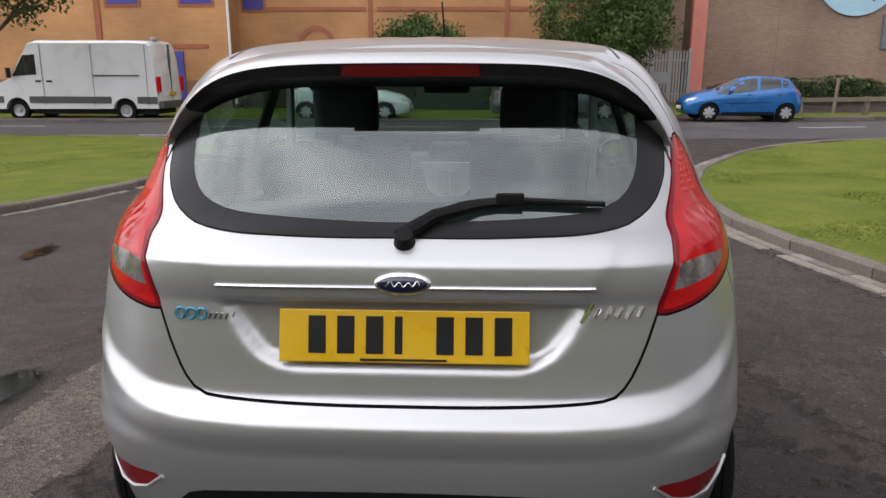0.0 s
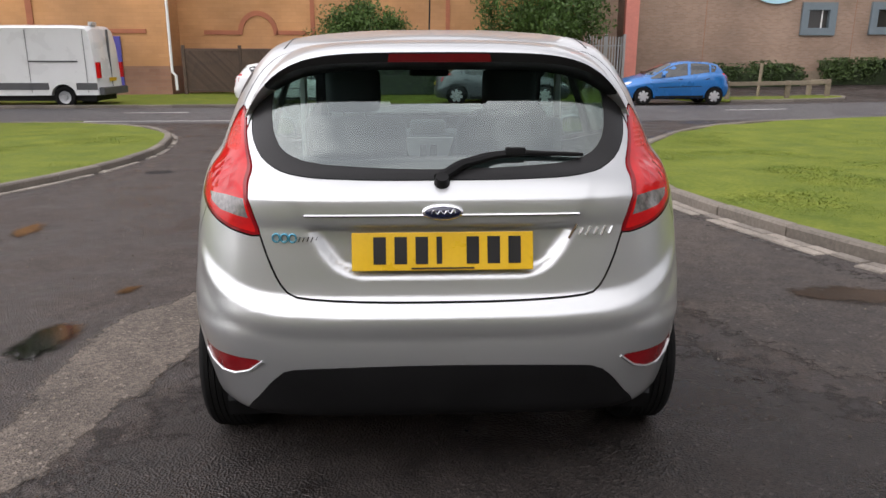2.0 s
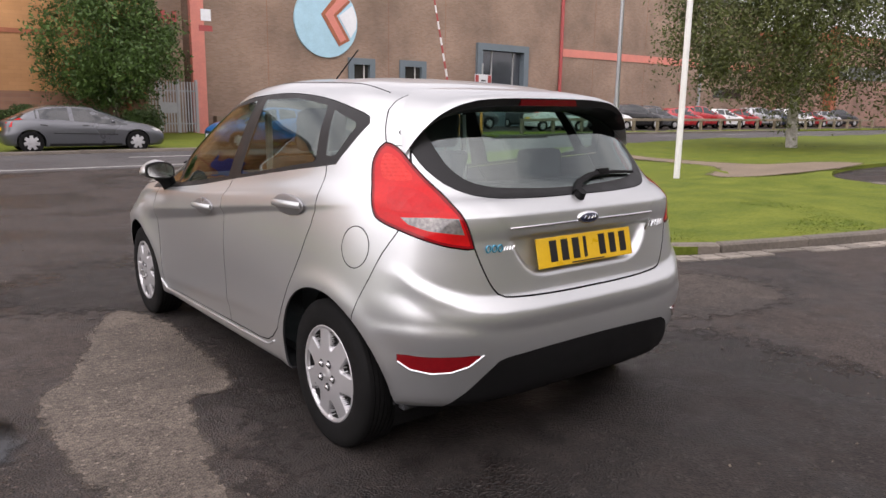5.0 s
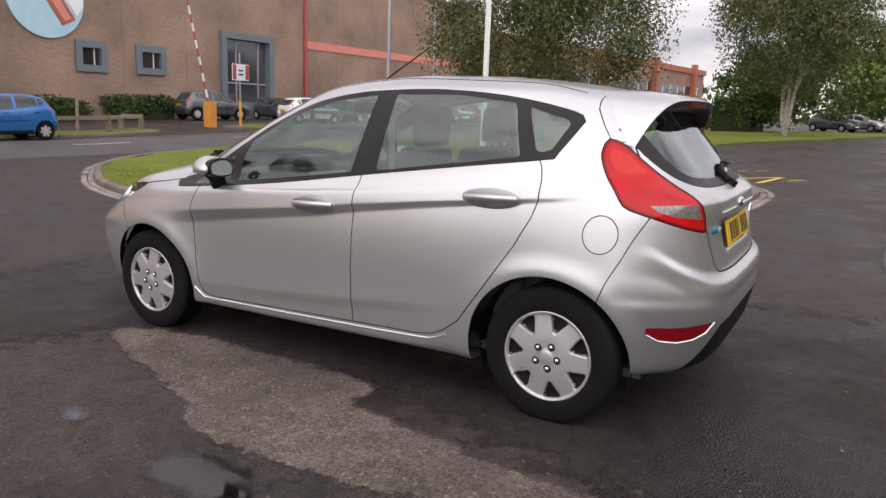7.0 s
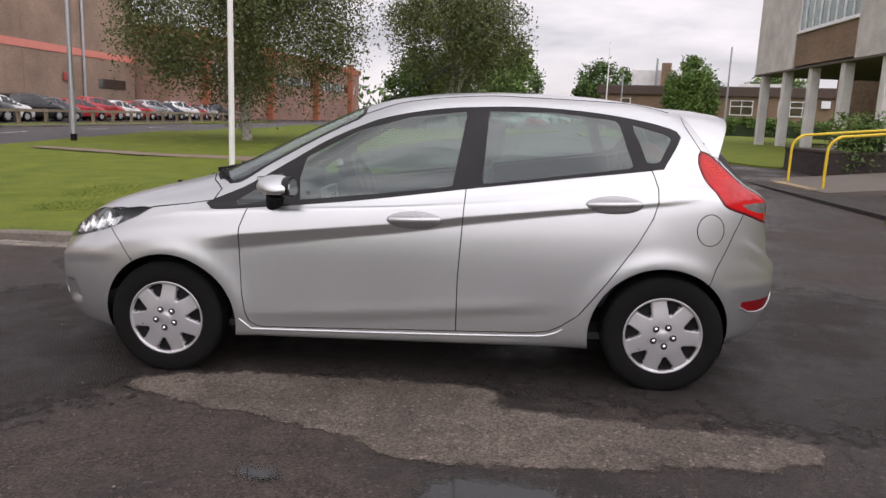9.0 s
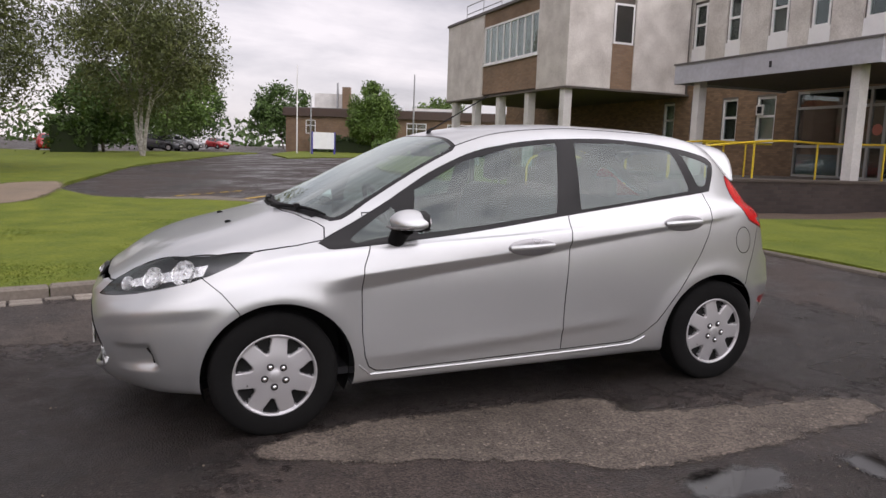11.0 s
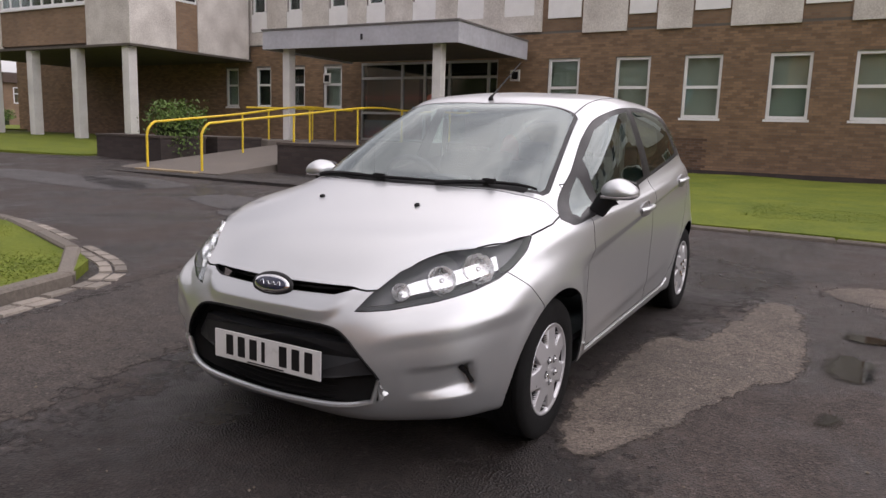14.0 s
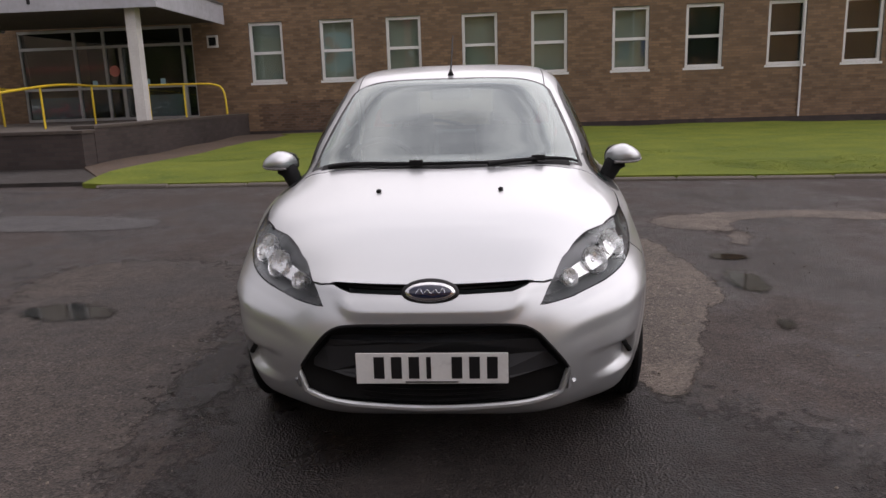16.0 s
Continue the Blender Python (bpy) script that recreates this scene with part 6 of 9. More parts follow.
for sx in (-0.03, 0.03):
    part("button_row", boxed(sx - 0.02, sx + 0.02, 0.548, 0.56, 0.74, 0.86, 0.003), M_CABIN, dash)
bm = bmesh.new()
c = Vector((0.36, 0.42, 0.90))
m = Matrix.Translation(c) @ pose(0, 0, 0, 65, 0, 0)
tube(bm, [m @ Vector((0.185 * math.cos(t), 0.185 * math.sin(t), 0)) for t in (2 * math.pi * j / 36 for j in range(37))], 0.016, 8)
for ang in (-90, 15, 165):
    tube(bm, [m @ Vector((0, 0, -0.02)), m @ Vector((0.18 * math.cos(radians(ang)), 0.18 * math.sin(radians(ang)), 0))], 0.018, 6)
bmesh.ops.create_uvsphere(bm, u_segments=16, v_segments=10, radius=0.07, matrix=m @ Matrix.Diagonal((1, 1, 0.4, 1)))
part("steering_wheel", bm, M_CABIN, car, "black steering wheel", True)
part("cabin_floor", boxed(-0.70, 0.70, -1.6, 1.3, 0.225, 0.26), M_CABIN, car)
bm = soft_box(-0.11, 0.11, 0.25, 0.30, 1.26, 1.32, 0.02)
part("rear_view_mirror", bm, M_CABIN, car, "", True)
for sd in (-1, 1):        # belts and pillar trims
    bm = bmesh.new()
    tube(bm, [(sd * 0.60, -0.32, 1.28), (sd * 0.61, -0.33, 0.6)], 0.018, 5)
    part("seat_belt", bm, M_GREYTRIM, car)

# ---------------------------------------------------------------- buildings
M_BRICK = mat("brown_brick", (0.215, 0.138, 0.083), 0.9, scale=0.5, grain=25, vary=0.2, per_island=0.24, bump=0.3, bump_scale=80)
M_BRICKWALL = brick_mat("brown_brickwork", (0.19, 0.12, 0.074), (0.24, 0.158, 0.098), (0.17, 0.142, 0.113))
M_MORTAR = mat("mortar", (0.13, 0.115, 0.1), 0.95, scale=2, grain=40, vary=0.2)
M_DARKBRICK = brick_mat("dark_wet_brickwork", (0.04, 0.03, 0.027), (0.06, 0.045, 0.04), (0.04, 0.037, 0.035))
M_PEBBLE = mat("pebble_dash", (0.38, 0.35, 0.315), 0.95, scale=1.2, grain=24, vary=0.3, bump=1.0, bump_scale=35, color2=(0.72, 0.69, 0.64))
M_CONC = mat("pale_concrete", (0.62, 0.61, 0.585), 0.9, scale=1.5, grain=30, vary=0.18, bump=0.3)
M_UPVC = mat("white_frame", (0.74, 0.74, 0.73), 0.4, scale=3, grain=20, vary=0.06)
M_BLIND = mat("pale_green_blind", (0.40, 0.415, 0.36), 0.8, scale=1.3, grain=8, vary=0.12)
# near-black: the darkness of unlit rooms, put into the colour
M_ROOMDARK = mat("painted_room_darkness", (0.02, 0.021, 0.022), 0.9, vary=0.3, scale=1)
M_PANEGLASS = glass_mat("window_glass", (0.82, 0.87, 0.86), gloss=0.06)
M_FASCIA = mat("weathered_fascia", (0.47, 0.48, 0.52), 0.75, scale=1.2, grain=9, vary=0.16, color2=(0.36, 0.36, 0.385))
# dark brown: the shade under roofs and overhangs is put into this colour
M_SOFFIT = mat("soffit_painted_shade", (0.10, 0.085, 0.07), 0.9, scale=1.5, grain=12, vary=0.3)
M_ALU = mat("grey_aluminium", (0.42, 0.42, 0.42), 0.4, 0.5, scale=3, grain=20, vary=0.1)
M_RAIL = mat("yellow_rail_paint", (0.72, 0.52, 0.03), 0.4, scale=4, grain=30, vary=0.1)
M_SLAB = mat("paving_slab", (0.15, 0.13, 0.11), 0.9, scale=1.5, grain=30, vary=0.25, bump=0.3, per_object=0.15)
M_APRON = asphalt_mat("apron_tarmac", (0.02, 0.017, 0.015), (0.042, 0.035, 0.03), 0.4, 31.0)
M_BUFF = mat("buff_tactile_slab", (0.30, 0.23, 0.14), 0.9, scale=2, grain=30, vary=0.2, bump=0.3, per_object=0.1)
M_PALEBRICK = brick_mat("buff_brown_brickwork", (0.245, 0.165, 0.115), (0.30, 0.205, 0.15), (0.27, 0.22, 0.18))
M_ORANGE = brick_mat("orange_blockwork", (0.46, 0.235, 0.10), (0.50, 0.26, 0.115), (0.42, 0.22, 0.10), 2.0)
M_REDBAND = mat("red_brick_band", (0.34, 0.12, 0.065), 0.9, scale=2, grain=20, vary=0.2)
M_PLINTH = brick_mat("brown_plinth", (0.25, 0.13, 0.085), (0.29, 0.155, 0.1), (0.24, 0.16, 0.12), 2.0)
M_SALMON = mat("salmon_paint", (0.62, 0.22, 0.17), 0.6, scale=2, grain=15, vary=0.1)
M_REDPAINT = mat("red_paint", (0.36, 0.065, 0.06), 0.5, scale=3, grain=15, vary=0.15)
M_BLUEFRAME = mat("grey_blue_frame", (0.13, 0.165, 0.185), 0.5, scale=2, grain=15, vary=0.1)
M_BLUEDOOR = mat("deep_blue_paint", (0.05, 0.045, 0.26), 0.5, scale=2, grain=15, vary=0.15)
M_FENCE = mat("dark_stained_timber", (0.075, 0.05, 0.036), 0.9, scale=3, grain=25, vary=0.35, bump=0.4, per_object=0.2)
M_TIMBER = mat("weathered_timber", (0.22, 0.18, 0.13), 0.9, scale=3, grain=25, vary=0.3, bump=0.4, per_object=0.2)
M_STEEL = mat("galvanised_steel", (0.36, 0.37, 0.38), 0.45, 0.6, scale=4, grain=20, vary=0.12)
M_PALEBLUE = mat("pale_blue_disc", (0.36, 0.58, 0.68), 0.5, scale=2, grain=10, vary=0.08)
M_SIGNWHITE = mat("white_sign", (0.72, 0.74, 0.76), 0.5, scale=2, grain=10, vary=0.06)
M_ROOF = mat("roof_felt", (0.13, 0.12, 0.115), 0.9, scale=1, grain=10, vary=0.2)
M_EARTH = mat("dark_soil", (0.045, 0.032, 0.023), 0.95, scale=3, grain=30, vary=0.4, bump=0.7)


def wall_open(bm, x0, x1, z0, z1, holes, y0, y1):
    """A wall between y0 and y1 with rectangular openings through it."""
    xs = sorted({x0, x1} | {min(max(v, x0), x1) for h in holes for v in h[:2]})
    for a, b in zip(xs, xs[1:]):
        cut = sorted((h[2], h[3]) for h in holes if h[0] <= a + 1e-6 and h[1] >= b - 1e-6)
        z = z0
        for c, d in cut + [(z1, z1)]:
            if c > z + 1e-4:
                box(bm, a, b, y0, y1, z, min(c, z1))
            z = max(z, d)
    bmesh.ops.remove_doubles(bm, verts=bm.verts, dist=1e-4)
    return bm


def window(parent, x0, x1, z0, z1, y, lights=(), uprights=(), casing=None, blind=None, depth=0.08, sill=True, name="window"):
    """A framed window with its panes, a sill and a blind or near-black board behind it; it looks towards +y."""
    casing = casing or M_UPVC
    bm = bmesh.new()
    t = 0.08
    for a in ((x0, x0 + t, z0, z1), (x1 - t, x1, z0, z1), (x0 + t, x1 - t, z0, z0 + t), (x0 + t, x1 - t, z1 - t, z1)):
        box(bm, a[0], a[1], y - depth, y, a[2], a[3])
    w = part(name, bm, casing, parent)
    zs = [z0 + t, *lights, z1 - t]
    xs = [x0 + t, *uprights, x1 - t]
    for z in lights:
        part("transom", boxed(x0 + t, x1 - t, y - depth + 0.01, y - 0.004, z - 0.04, z + 0.04), casing, w)
    for x in uprights:
        part("mullion", boxed(x - 0.03, x + 0.03, y - depth + 0.012, y - 0.006, z0 + t, z1 - t), casing, w)
    for za, zb in zip(zs, zs[1:]):
        for xa, xb in zip(xs, xs[1:]):
            part("pane", boxed(xa - 0.005, xb + 0.005, y - depth + 0.03, y - depth + 0.036, za - 0.005, zb + 0.005), M_PANEGLASS, w)
    if sill:
        part("sill", boxed(x0 - 0.05, x1 + 0.05, y - 0.02, y + 0.07, z0 - 0.07, z0 - 0.003), casing, w)
    # without a blind, a near-black board stands in for the unlit room
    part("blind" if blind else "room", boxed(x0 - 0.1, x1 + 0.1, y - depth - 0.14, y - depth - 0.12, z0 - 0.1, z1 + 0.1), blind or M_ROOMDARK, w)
    return w


def bricks(name, parent, x0, x1, z0, z1, y, holes, material, own=0, own_x=(0, 0), length=0.225, course=0.075):
    """Stretcher-bond bricks standing proud of their mortar, facing +y; those in one stretch are parts, the rest joined."""
    rnd = random.Random(11)
    verts, faces = [], []
    singles = 0
    me = None
    row = 0
    z = z0
    while z + course <= z1 + 1e-6:
        x = x0 - (length / 2 if row % 2 else 0)
        while x < x1:
            a, b = max(x, x0) + 0.005, min(x + length, x1) - 0.005
            x += length
            if b - a < 0.03:
                continue
            c, d = z + 0.005, z + course - 0.005
            for h in holes:       # cut bricks at the jambs of an opening
                if b > h[0] and a < h[1] and d > h[2] and c < h[3]:
                    if a < h[0] - 0.03:
                        b = h[0] - 0.003
                    elif b > h[1] + 0.03:
                        a = h[1] + 0.003
                    else:
                        b = a
            if b - a < 0.025:
                continue
            p = rnd.uniform(0.004, 0.009)
            if singles < own and own_x[0] < a and b < own_x[1] and b - a > length - 0.02:
                if me is None:
                    me = mesh_of(boxed(-(length - 0.01) / 2, (length - 0.01) / 2, 0, 0.008, -(course - 0.01) / 2, (course - 0.01) / 2), "brick")
                    me.materials.append(M_BRICK1)
                o = new("brick", me)
                o.parent = parent
                o.location = ((a + b) / 2, y + p - 0.007, (c + d) / 2)
                singles += 1
                continue
            n = len(verts)
            verts += [(a, y, c), (b, y, c), (b, y, d), (a, y, d), (a, y + p, c), (b, y + p, c), (b, y + p, d), (a, y + p, d)]
            faces += [(n + 4, n + 7, n + 6, n + 5), (n, n + 4, n + 5, n + 1), (n + 1, n + 5, n + 6, n + 2), (n + 2, n + 6, n + 7, n + 3), (n + 3, n + 7, n + 4, n)]
        row += 1
        z += course
    ob = soup(name, verts, faces, material, parent)
    return tagged(ob, "brown stretcher-bond bricks", kind="stuff")


M_BRICK1 = mat("brown_brick_single", (0.135, 0.085, 0.055), 0.9, scale=0.5, grain=25, vary=0.25, per_object=0.35, bump=0.3, bump_scale=80)


def office():
    root = empty("office_building", Matrix.Translation((0, -17.52, 0)) @ pose(0, 0, 0, 0, 0, -1.72))
    tagged(root, "two-storey brown brick and pebble-dash office, white windows", "building")
    left = [6.92, 4.75, 2.76, 0.52, -1.49, -3.80, -5.85, -8.10, -10.15, -12.40, -14.45, -16.7, -18.75]
    W, Z0, Z1 = 1.03, 1.85, 3.59
    holes = [(x - W, x, Z0, Z1) for x in left] + [(8.69, 14.3, 0.86, 3.62)]
    small = [(20.67, 21.40, 2.02, 3.56), (18.84, 19.64, 2.02, 3.56), (17.05, 17.85, 2.02, 3.56), (15.22, 16.11, 2.02, 3.56)]
    holes += small
    upper = []
    narrow = [(19.05, 19.75), (17.2, 17.85), (15.0, 15.75), (13.3, 14.0), (11.2, 12.0), (9.35, 10.2), (7.55, 8.45)]
    for a, b in narrow:
        upper.append((a, b, 5.62, 7.3))
    panels = [(4.49, 5.85), (2.63, 3.60), (-0.15, 1.60), (-2.5, -1.3), (-5.0, -3.35), (-7.2, -6.1), (-9.7, -8.0), (-12, -10.8), (-14.6, -12.9), (-17, -15.8)]
    gaps = list(zip([p[0] for p in panels], [p[1] for p in panels[1:]]))
    for b, a in gaps:
        upper.append((a + 0.06, b - 0.06, 5.35, 7.1))
    upper.append((5.92, 7.0, 5.35, 7.1))
    bm = bmesh.new()
    wall_open(bm, -40, 37.3, 0, 8.3, holes + upper, -0.35, -0.004)
    part("wall", bm, M_MORTAR, root)
    bricks("brickwork", root, -22, 8.69, 0.23, 4.42, -0.004, holes, M_BRICK, 290, (1.9, 6.9))
    bricks("brickwork", root, 8.69, 14.3, 3.62, 4.42, -0.004, [], M_BRICK)
    bricks("brickwork", root, 14.3, 37.3, 0.4, 4.42, -0.004, holes, M_BRICK)
    part("far_wall_face", boxed(-40, -22, -0.004, 0.003, 0, 8.2), M_BRICKWALL, root)
    part("upper_face", wall_open(bmesh.new(), -22, 7.2, 4.42, 8.2, upper, -0.004, 0.004), M_BRICKWALL, root)
    part("plinth_course", boxed(-40, 8.6, -0.004, 0.03, 0.0, 0.40), M_DARKBRICK, root)
    for i, x in enumerate(left):
        w = window(root, x - W, x, Z0, Z1, -0.05, lights=(Z0 + 0.86,), blind=M_BLIND if i < 6 else None)
    for a in small:
        window(root, a[0], a[1], a[2], a[3], -0.05, lights=(a[2] + 0.86,), blind=M_BLIND if a[0] > 20 or a[0] < 17 else None)
    # pebble-dash panels and upper windows
    bm = wall_open(bmesh.new(), 7.2, 20.3, 4.42, 8.2, [(a - 0.08, b + 0.08, 4.92, 7.4) for a, b in narrow], 0.0, 0.07)
    part("pebble_panel", bm, M_PEBBLE, root, "grey pebble-dash facing")
    for a, b in narrow:
        window(root, a, b, 5.62, 7.3, 0.03, lights=(6.5,), sill=False)
        part("spandrel", boxed(a - 0.07, b + 0.07, 0.004, 0.05, 4.93, 5.62), M_UPVC, root, "white spandrel panel")
    for k, (a, b) in enumerate(panels):
        part("pebble_panel", boxed(a, b, 0.006, 0.075, 4.33, 8.2), M_PEBBLE, root)
    for b, a in gaps:
        window(root, a + 0.06, b - 0.06, 5.35, 7.1, 0.03, lights=(6.2,), sill=False)
        part("spandrel", boxed(a + 0.05, b - 0.05, 0.004, 0.05, 4.80, 5.35), M_UPVC, root, "white spandrel panel")
    window(root, 5.92, 7.0, 5.35, 7.1, 0.03, lights=(6.2,), sill=False)
    part("spandrel", boxed(5.92, 7.0, 0.004, 0.05, 4.80, 5.35), M_UPVC, root, "white spandrel panel")
    for x in (15.9, 8.05):
        v = part("wall_vent", boxed(x - 0.17, x + 0.17, 0.0, 0.05, 2.92, 3.28, 0.01), M_CONC, root, "small square wall vent")
        part("vent_grille", boxed(x - 0.11, x + 0.11, 0.05, 0.058, 2.98, 3.22), M_PLASTIC, v)
    bm = bmesh.new()
    tube(bm, [(-9.05, 0.05, 0.4), (-9.05, 0.05, 4.35)], 0.03, 8)
    part("downpipe", bm, M_UPVC, root)
    part("roof", boxed(-40.1, 34, -14, 0.1, 8.2, 8.45), M_ROOF, root)
    part("back_wall", boxed(-40, 34, -14, -13.7, 0, 8.2), M_BRICKWALL, root)
    part("end_wall", boxed(-40.2, -39.9, -14, 0, 0, 8.2), M_BRICKWALL, root)
    # entrance screen
    X = [8.69, 9.05, 10.55, 11.55, 12.5, 14.3]
    scr = part("entrance_screen", boxed(8.65, 14.34, -0.125, -0.015, 3.54, 3.62), M_ALU, root, "glazed aluminium entrance screen")
    for x in X:
        part("mullion", boxed(x - 0.04, x + 0.04, -0.12, -0.02, 0.86, 3.54), M_ALU, scr)
    for z in (0.9, 1.85, 3.08):
        part("transom", boxed(8.69, 14.3, -0.11, -0.03, z - 0.04, z + 0.04), M_ALU, scr)
    for a, b in zip(X, X[1:]):
        for za, zb in ((0.94, 1.81), (1.89, 3.04), (3.12, 3.54)):
            part("pane", boxed(a + 0.04, b - 0.04, -0.08, -0.074, za, zb), M_PANEGLASS, scr)
    part("door_stile", boxed(11.05 - 0.05, 11.05 + 0.05, -0.10, -0.04, 0.94, 3.04), M_ALU, scr)
    bm = bmesh.new()
    bmesh.ops.create_circle(bm, cap_ends=True, segments=24, radius=0.17, matrix=pose(11.3, -0.07, 2.35, 90, 0, 0))
    part("door_emblem", bm, M_SALMON, scr, "round pale emblem on the door glass")
    for x in (9.7, 10.2, 11.9):
        part("door_notice", boxed(x, x + 0.16, -0.07, -0.068, 1.92, 2.08), M_PALEBLUE, scr, "small blue notice")
    for a, b in ((9.1, 10.5), (12.55, 14.2)):
        part("lower_panel", boxed(a, b, -0.115, -0.09, 0.95, 1.6), M_BLUEFRAME, scr)
    # back of the lobby, with the indoor darkness painted on
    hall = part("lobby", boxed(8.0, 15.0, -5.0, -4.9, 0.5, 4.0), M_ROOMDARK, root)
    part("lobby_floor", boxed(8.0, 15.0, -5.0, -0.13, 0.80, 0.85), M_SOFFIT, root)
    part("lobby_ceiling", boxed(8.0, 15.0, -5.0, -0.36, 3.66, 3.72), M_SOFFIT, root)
    return root


def wing():
    root = tagged(empty("office_wing"), "raised pebble-dash office wing on concrete pillars", "building")
    x0, x1, y0, y1, z0, z1 = 19.85, 31.9, -25.0, -12.45, 3.85, 7.6
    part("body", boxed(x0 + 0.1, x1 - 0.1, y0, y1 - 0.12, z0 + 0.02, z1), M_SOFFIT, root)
    part("soffit", boxed(x0 - 0.02, x1 + 0.02, y0, y1 + 0.02, z0 - 0.06, z0 + 0.02), M_SOFFIT, root, "concrete soffit with its shade put into the colour")
    # front: plain pebble dash, a brown infill with a strip of windows, plain again
    a, b = 22.2, 27.5
    part("pebble_panel", boxed(x0, a, y1 - 0.12, y1, z0, z1), M_PEBBLE, root)
    part("pebble_panel", boxed(b, x1, y1 - 0.12, y1, z0, z1), M_PEBBLE, root)
    part("brown_infill", boxed(a, b, y1 - 0.12, y1 - 0.05, z0 + 0.1, z0 + 1.45), M_BRICKWALL, root)
    part("brown_header", boxed(a, b, y1 - 0.12, y1 - 0.05, z0 + 3.15, z1), M_BRICKWALL, root)
    n = 8
    window(root, a + 0.05, b - 0.05, z0 + 1.45, z0 + 3.15, y1 - 0.05, uprights=[a + (b - a) * k / n for k in range(1, n)], casing=M_UPVC)
    # the side towards the forecourt
    part("pebble_panel", boxed(x0 - 0.02, x0 + 0.1, -14.35, y1 + 0.02, z0, z1), M_PEBBLE, root)
    part("pebble_panel", boxed(x0 - 0.02, x0 + 0.1, -17.9, -15.35, z0, z1), M_PEBBLE, root)
    part("brown_infill", boxed(x0 + 0.02, x0 + 0.1, -15.35, -14.35, z0, z0 + 1.7), M_BRICKWALL, root)
    part("side_window_frame", boxed(x0 + 0.0, x0 + 0.1, -15.3, -14.4, z0 + 1.7, z0 + 3.2), M_UPVC, root)
    part("side_pane", boxed(x0 - 0.012, x0 + 0.0, -15.22, -14.48, z0 + 1.78, z0 + 3.12), M_GLASSDARK, root, "dim window pane")
    part("roof", boxed(x0 - 0.06, x1 + 0.06, y0, y1 + 0.06, z1, z1 + 0.12), M_ROOF, root)
    for k, x in enumerate((20.25, 23.1, 25.85, 28.5, 31.1)):
        z = ground_z(x, y1 - 0.3)
        part("pillar", boxed(x - 0.17, x + 0.17, y1 - 0.42, y1 - 0.08, z, z0 - 0.05, 0.01), M_CONC, root, "pale concrete pillar")
    bm = bmesh.new()
    for x in (26.5, 28.5, 30.5):
        tube(bm, [(x, y1 - 0.4, z1 + 0.1), (x, y1 - 0.4, z1 + 0.9)], 0.025, 6)
    tube(bm, [(26.5, y1 - 0.4, z1 + 0.9), (30.5, y1 - 0.4, z1 + 0.9)], 0.025, 6)
    tube(bm, [(26.5, y1 - 0.4, z1 + 0.5), (30.5, y1 - 0.4, z1 + 0.5)], 0.025, 6)
    part("roof_rail", bm, M_STEEL, root)
    return root


M_GLASSDARK = mat("dim_pane", (0.03, 0.028, 0.025), 0.08, vary=0.2, scale=1, coat=0.5)


def canopy():
    root = tagged(empty("entrance_canopy"), "weathered pale flat canopy on two white posts over the entrance", "canopy")
    x0, x1, y0, y1 = 7.55, 14.4, -17.5, -13.0
    # the soffit's dark colour carries the shade under the canopy
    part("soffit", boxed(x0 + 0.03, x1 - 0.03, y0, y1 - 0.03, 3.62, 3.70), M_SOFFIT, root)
    part("front_fascia", boxed(x0, x1, y1 - 0.05, y1, 3.55, 4.10, 0.01), M_FASCIA, root)
    part("side_fascia", boxed(x0, x0 + 0.05, y0, y1 - 0.052, 3.55, 4.10, 0.01), M_FASCIA, root)
    part("side_fascia", boxed(x1 - 0.05, x1, y0, y1 - 0.052, 3.55, 4.10, 0.01), M_FASCIA, root)
    part("top", boxed(x0 - 0.03, x1 + 0.03, y0, y1 + 0.03, 4.10, 4.15), M_ROOF, root)
    for x in (8.35, 13.7):
        bm = boxed(x - 0.13, x + 0.13, y1 - 0.55, y1 - 0.27, 0.5, 3.6, 0.01)
        part("post", bm, M_CONC, root, "white concrete post")
    part("number_bar", boxed(10.62, 10.70, y1 + 0.0, y1 + 0.012, 3.72, 3.88), M_INK, root)
    return root


def brick_block(name, x0, x1, y0, y1, z0, z1, label):
    ob = empty(name)
    part("core", boxed(x0, x1, y0, y1, z0, z1), M_DARKBRICK, ob)
    part("coping", boxed(x0 - 0.02, x1 + 0.02, y0 - 0.02, y1 + 0.02, z1, z1 + 0.06, 0.008), M_DARKCOPE, ob)
    return tagged(ob, label, "low wall")


M_DARKCOPE = mat("dark_coping", (0.075, 0.06, 0.05), 0.85, scale=2, grain=25, vary=0.3, bump=0.3)


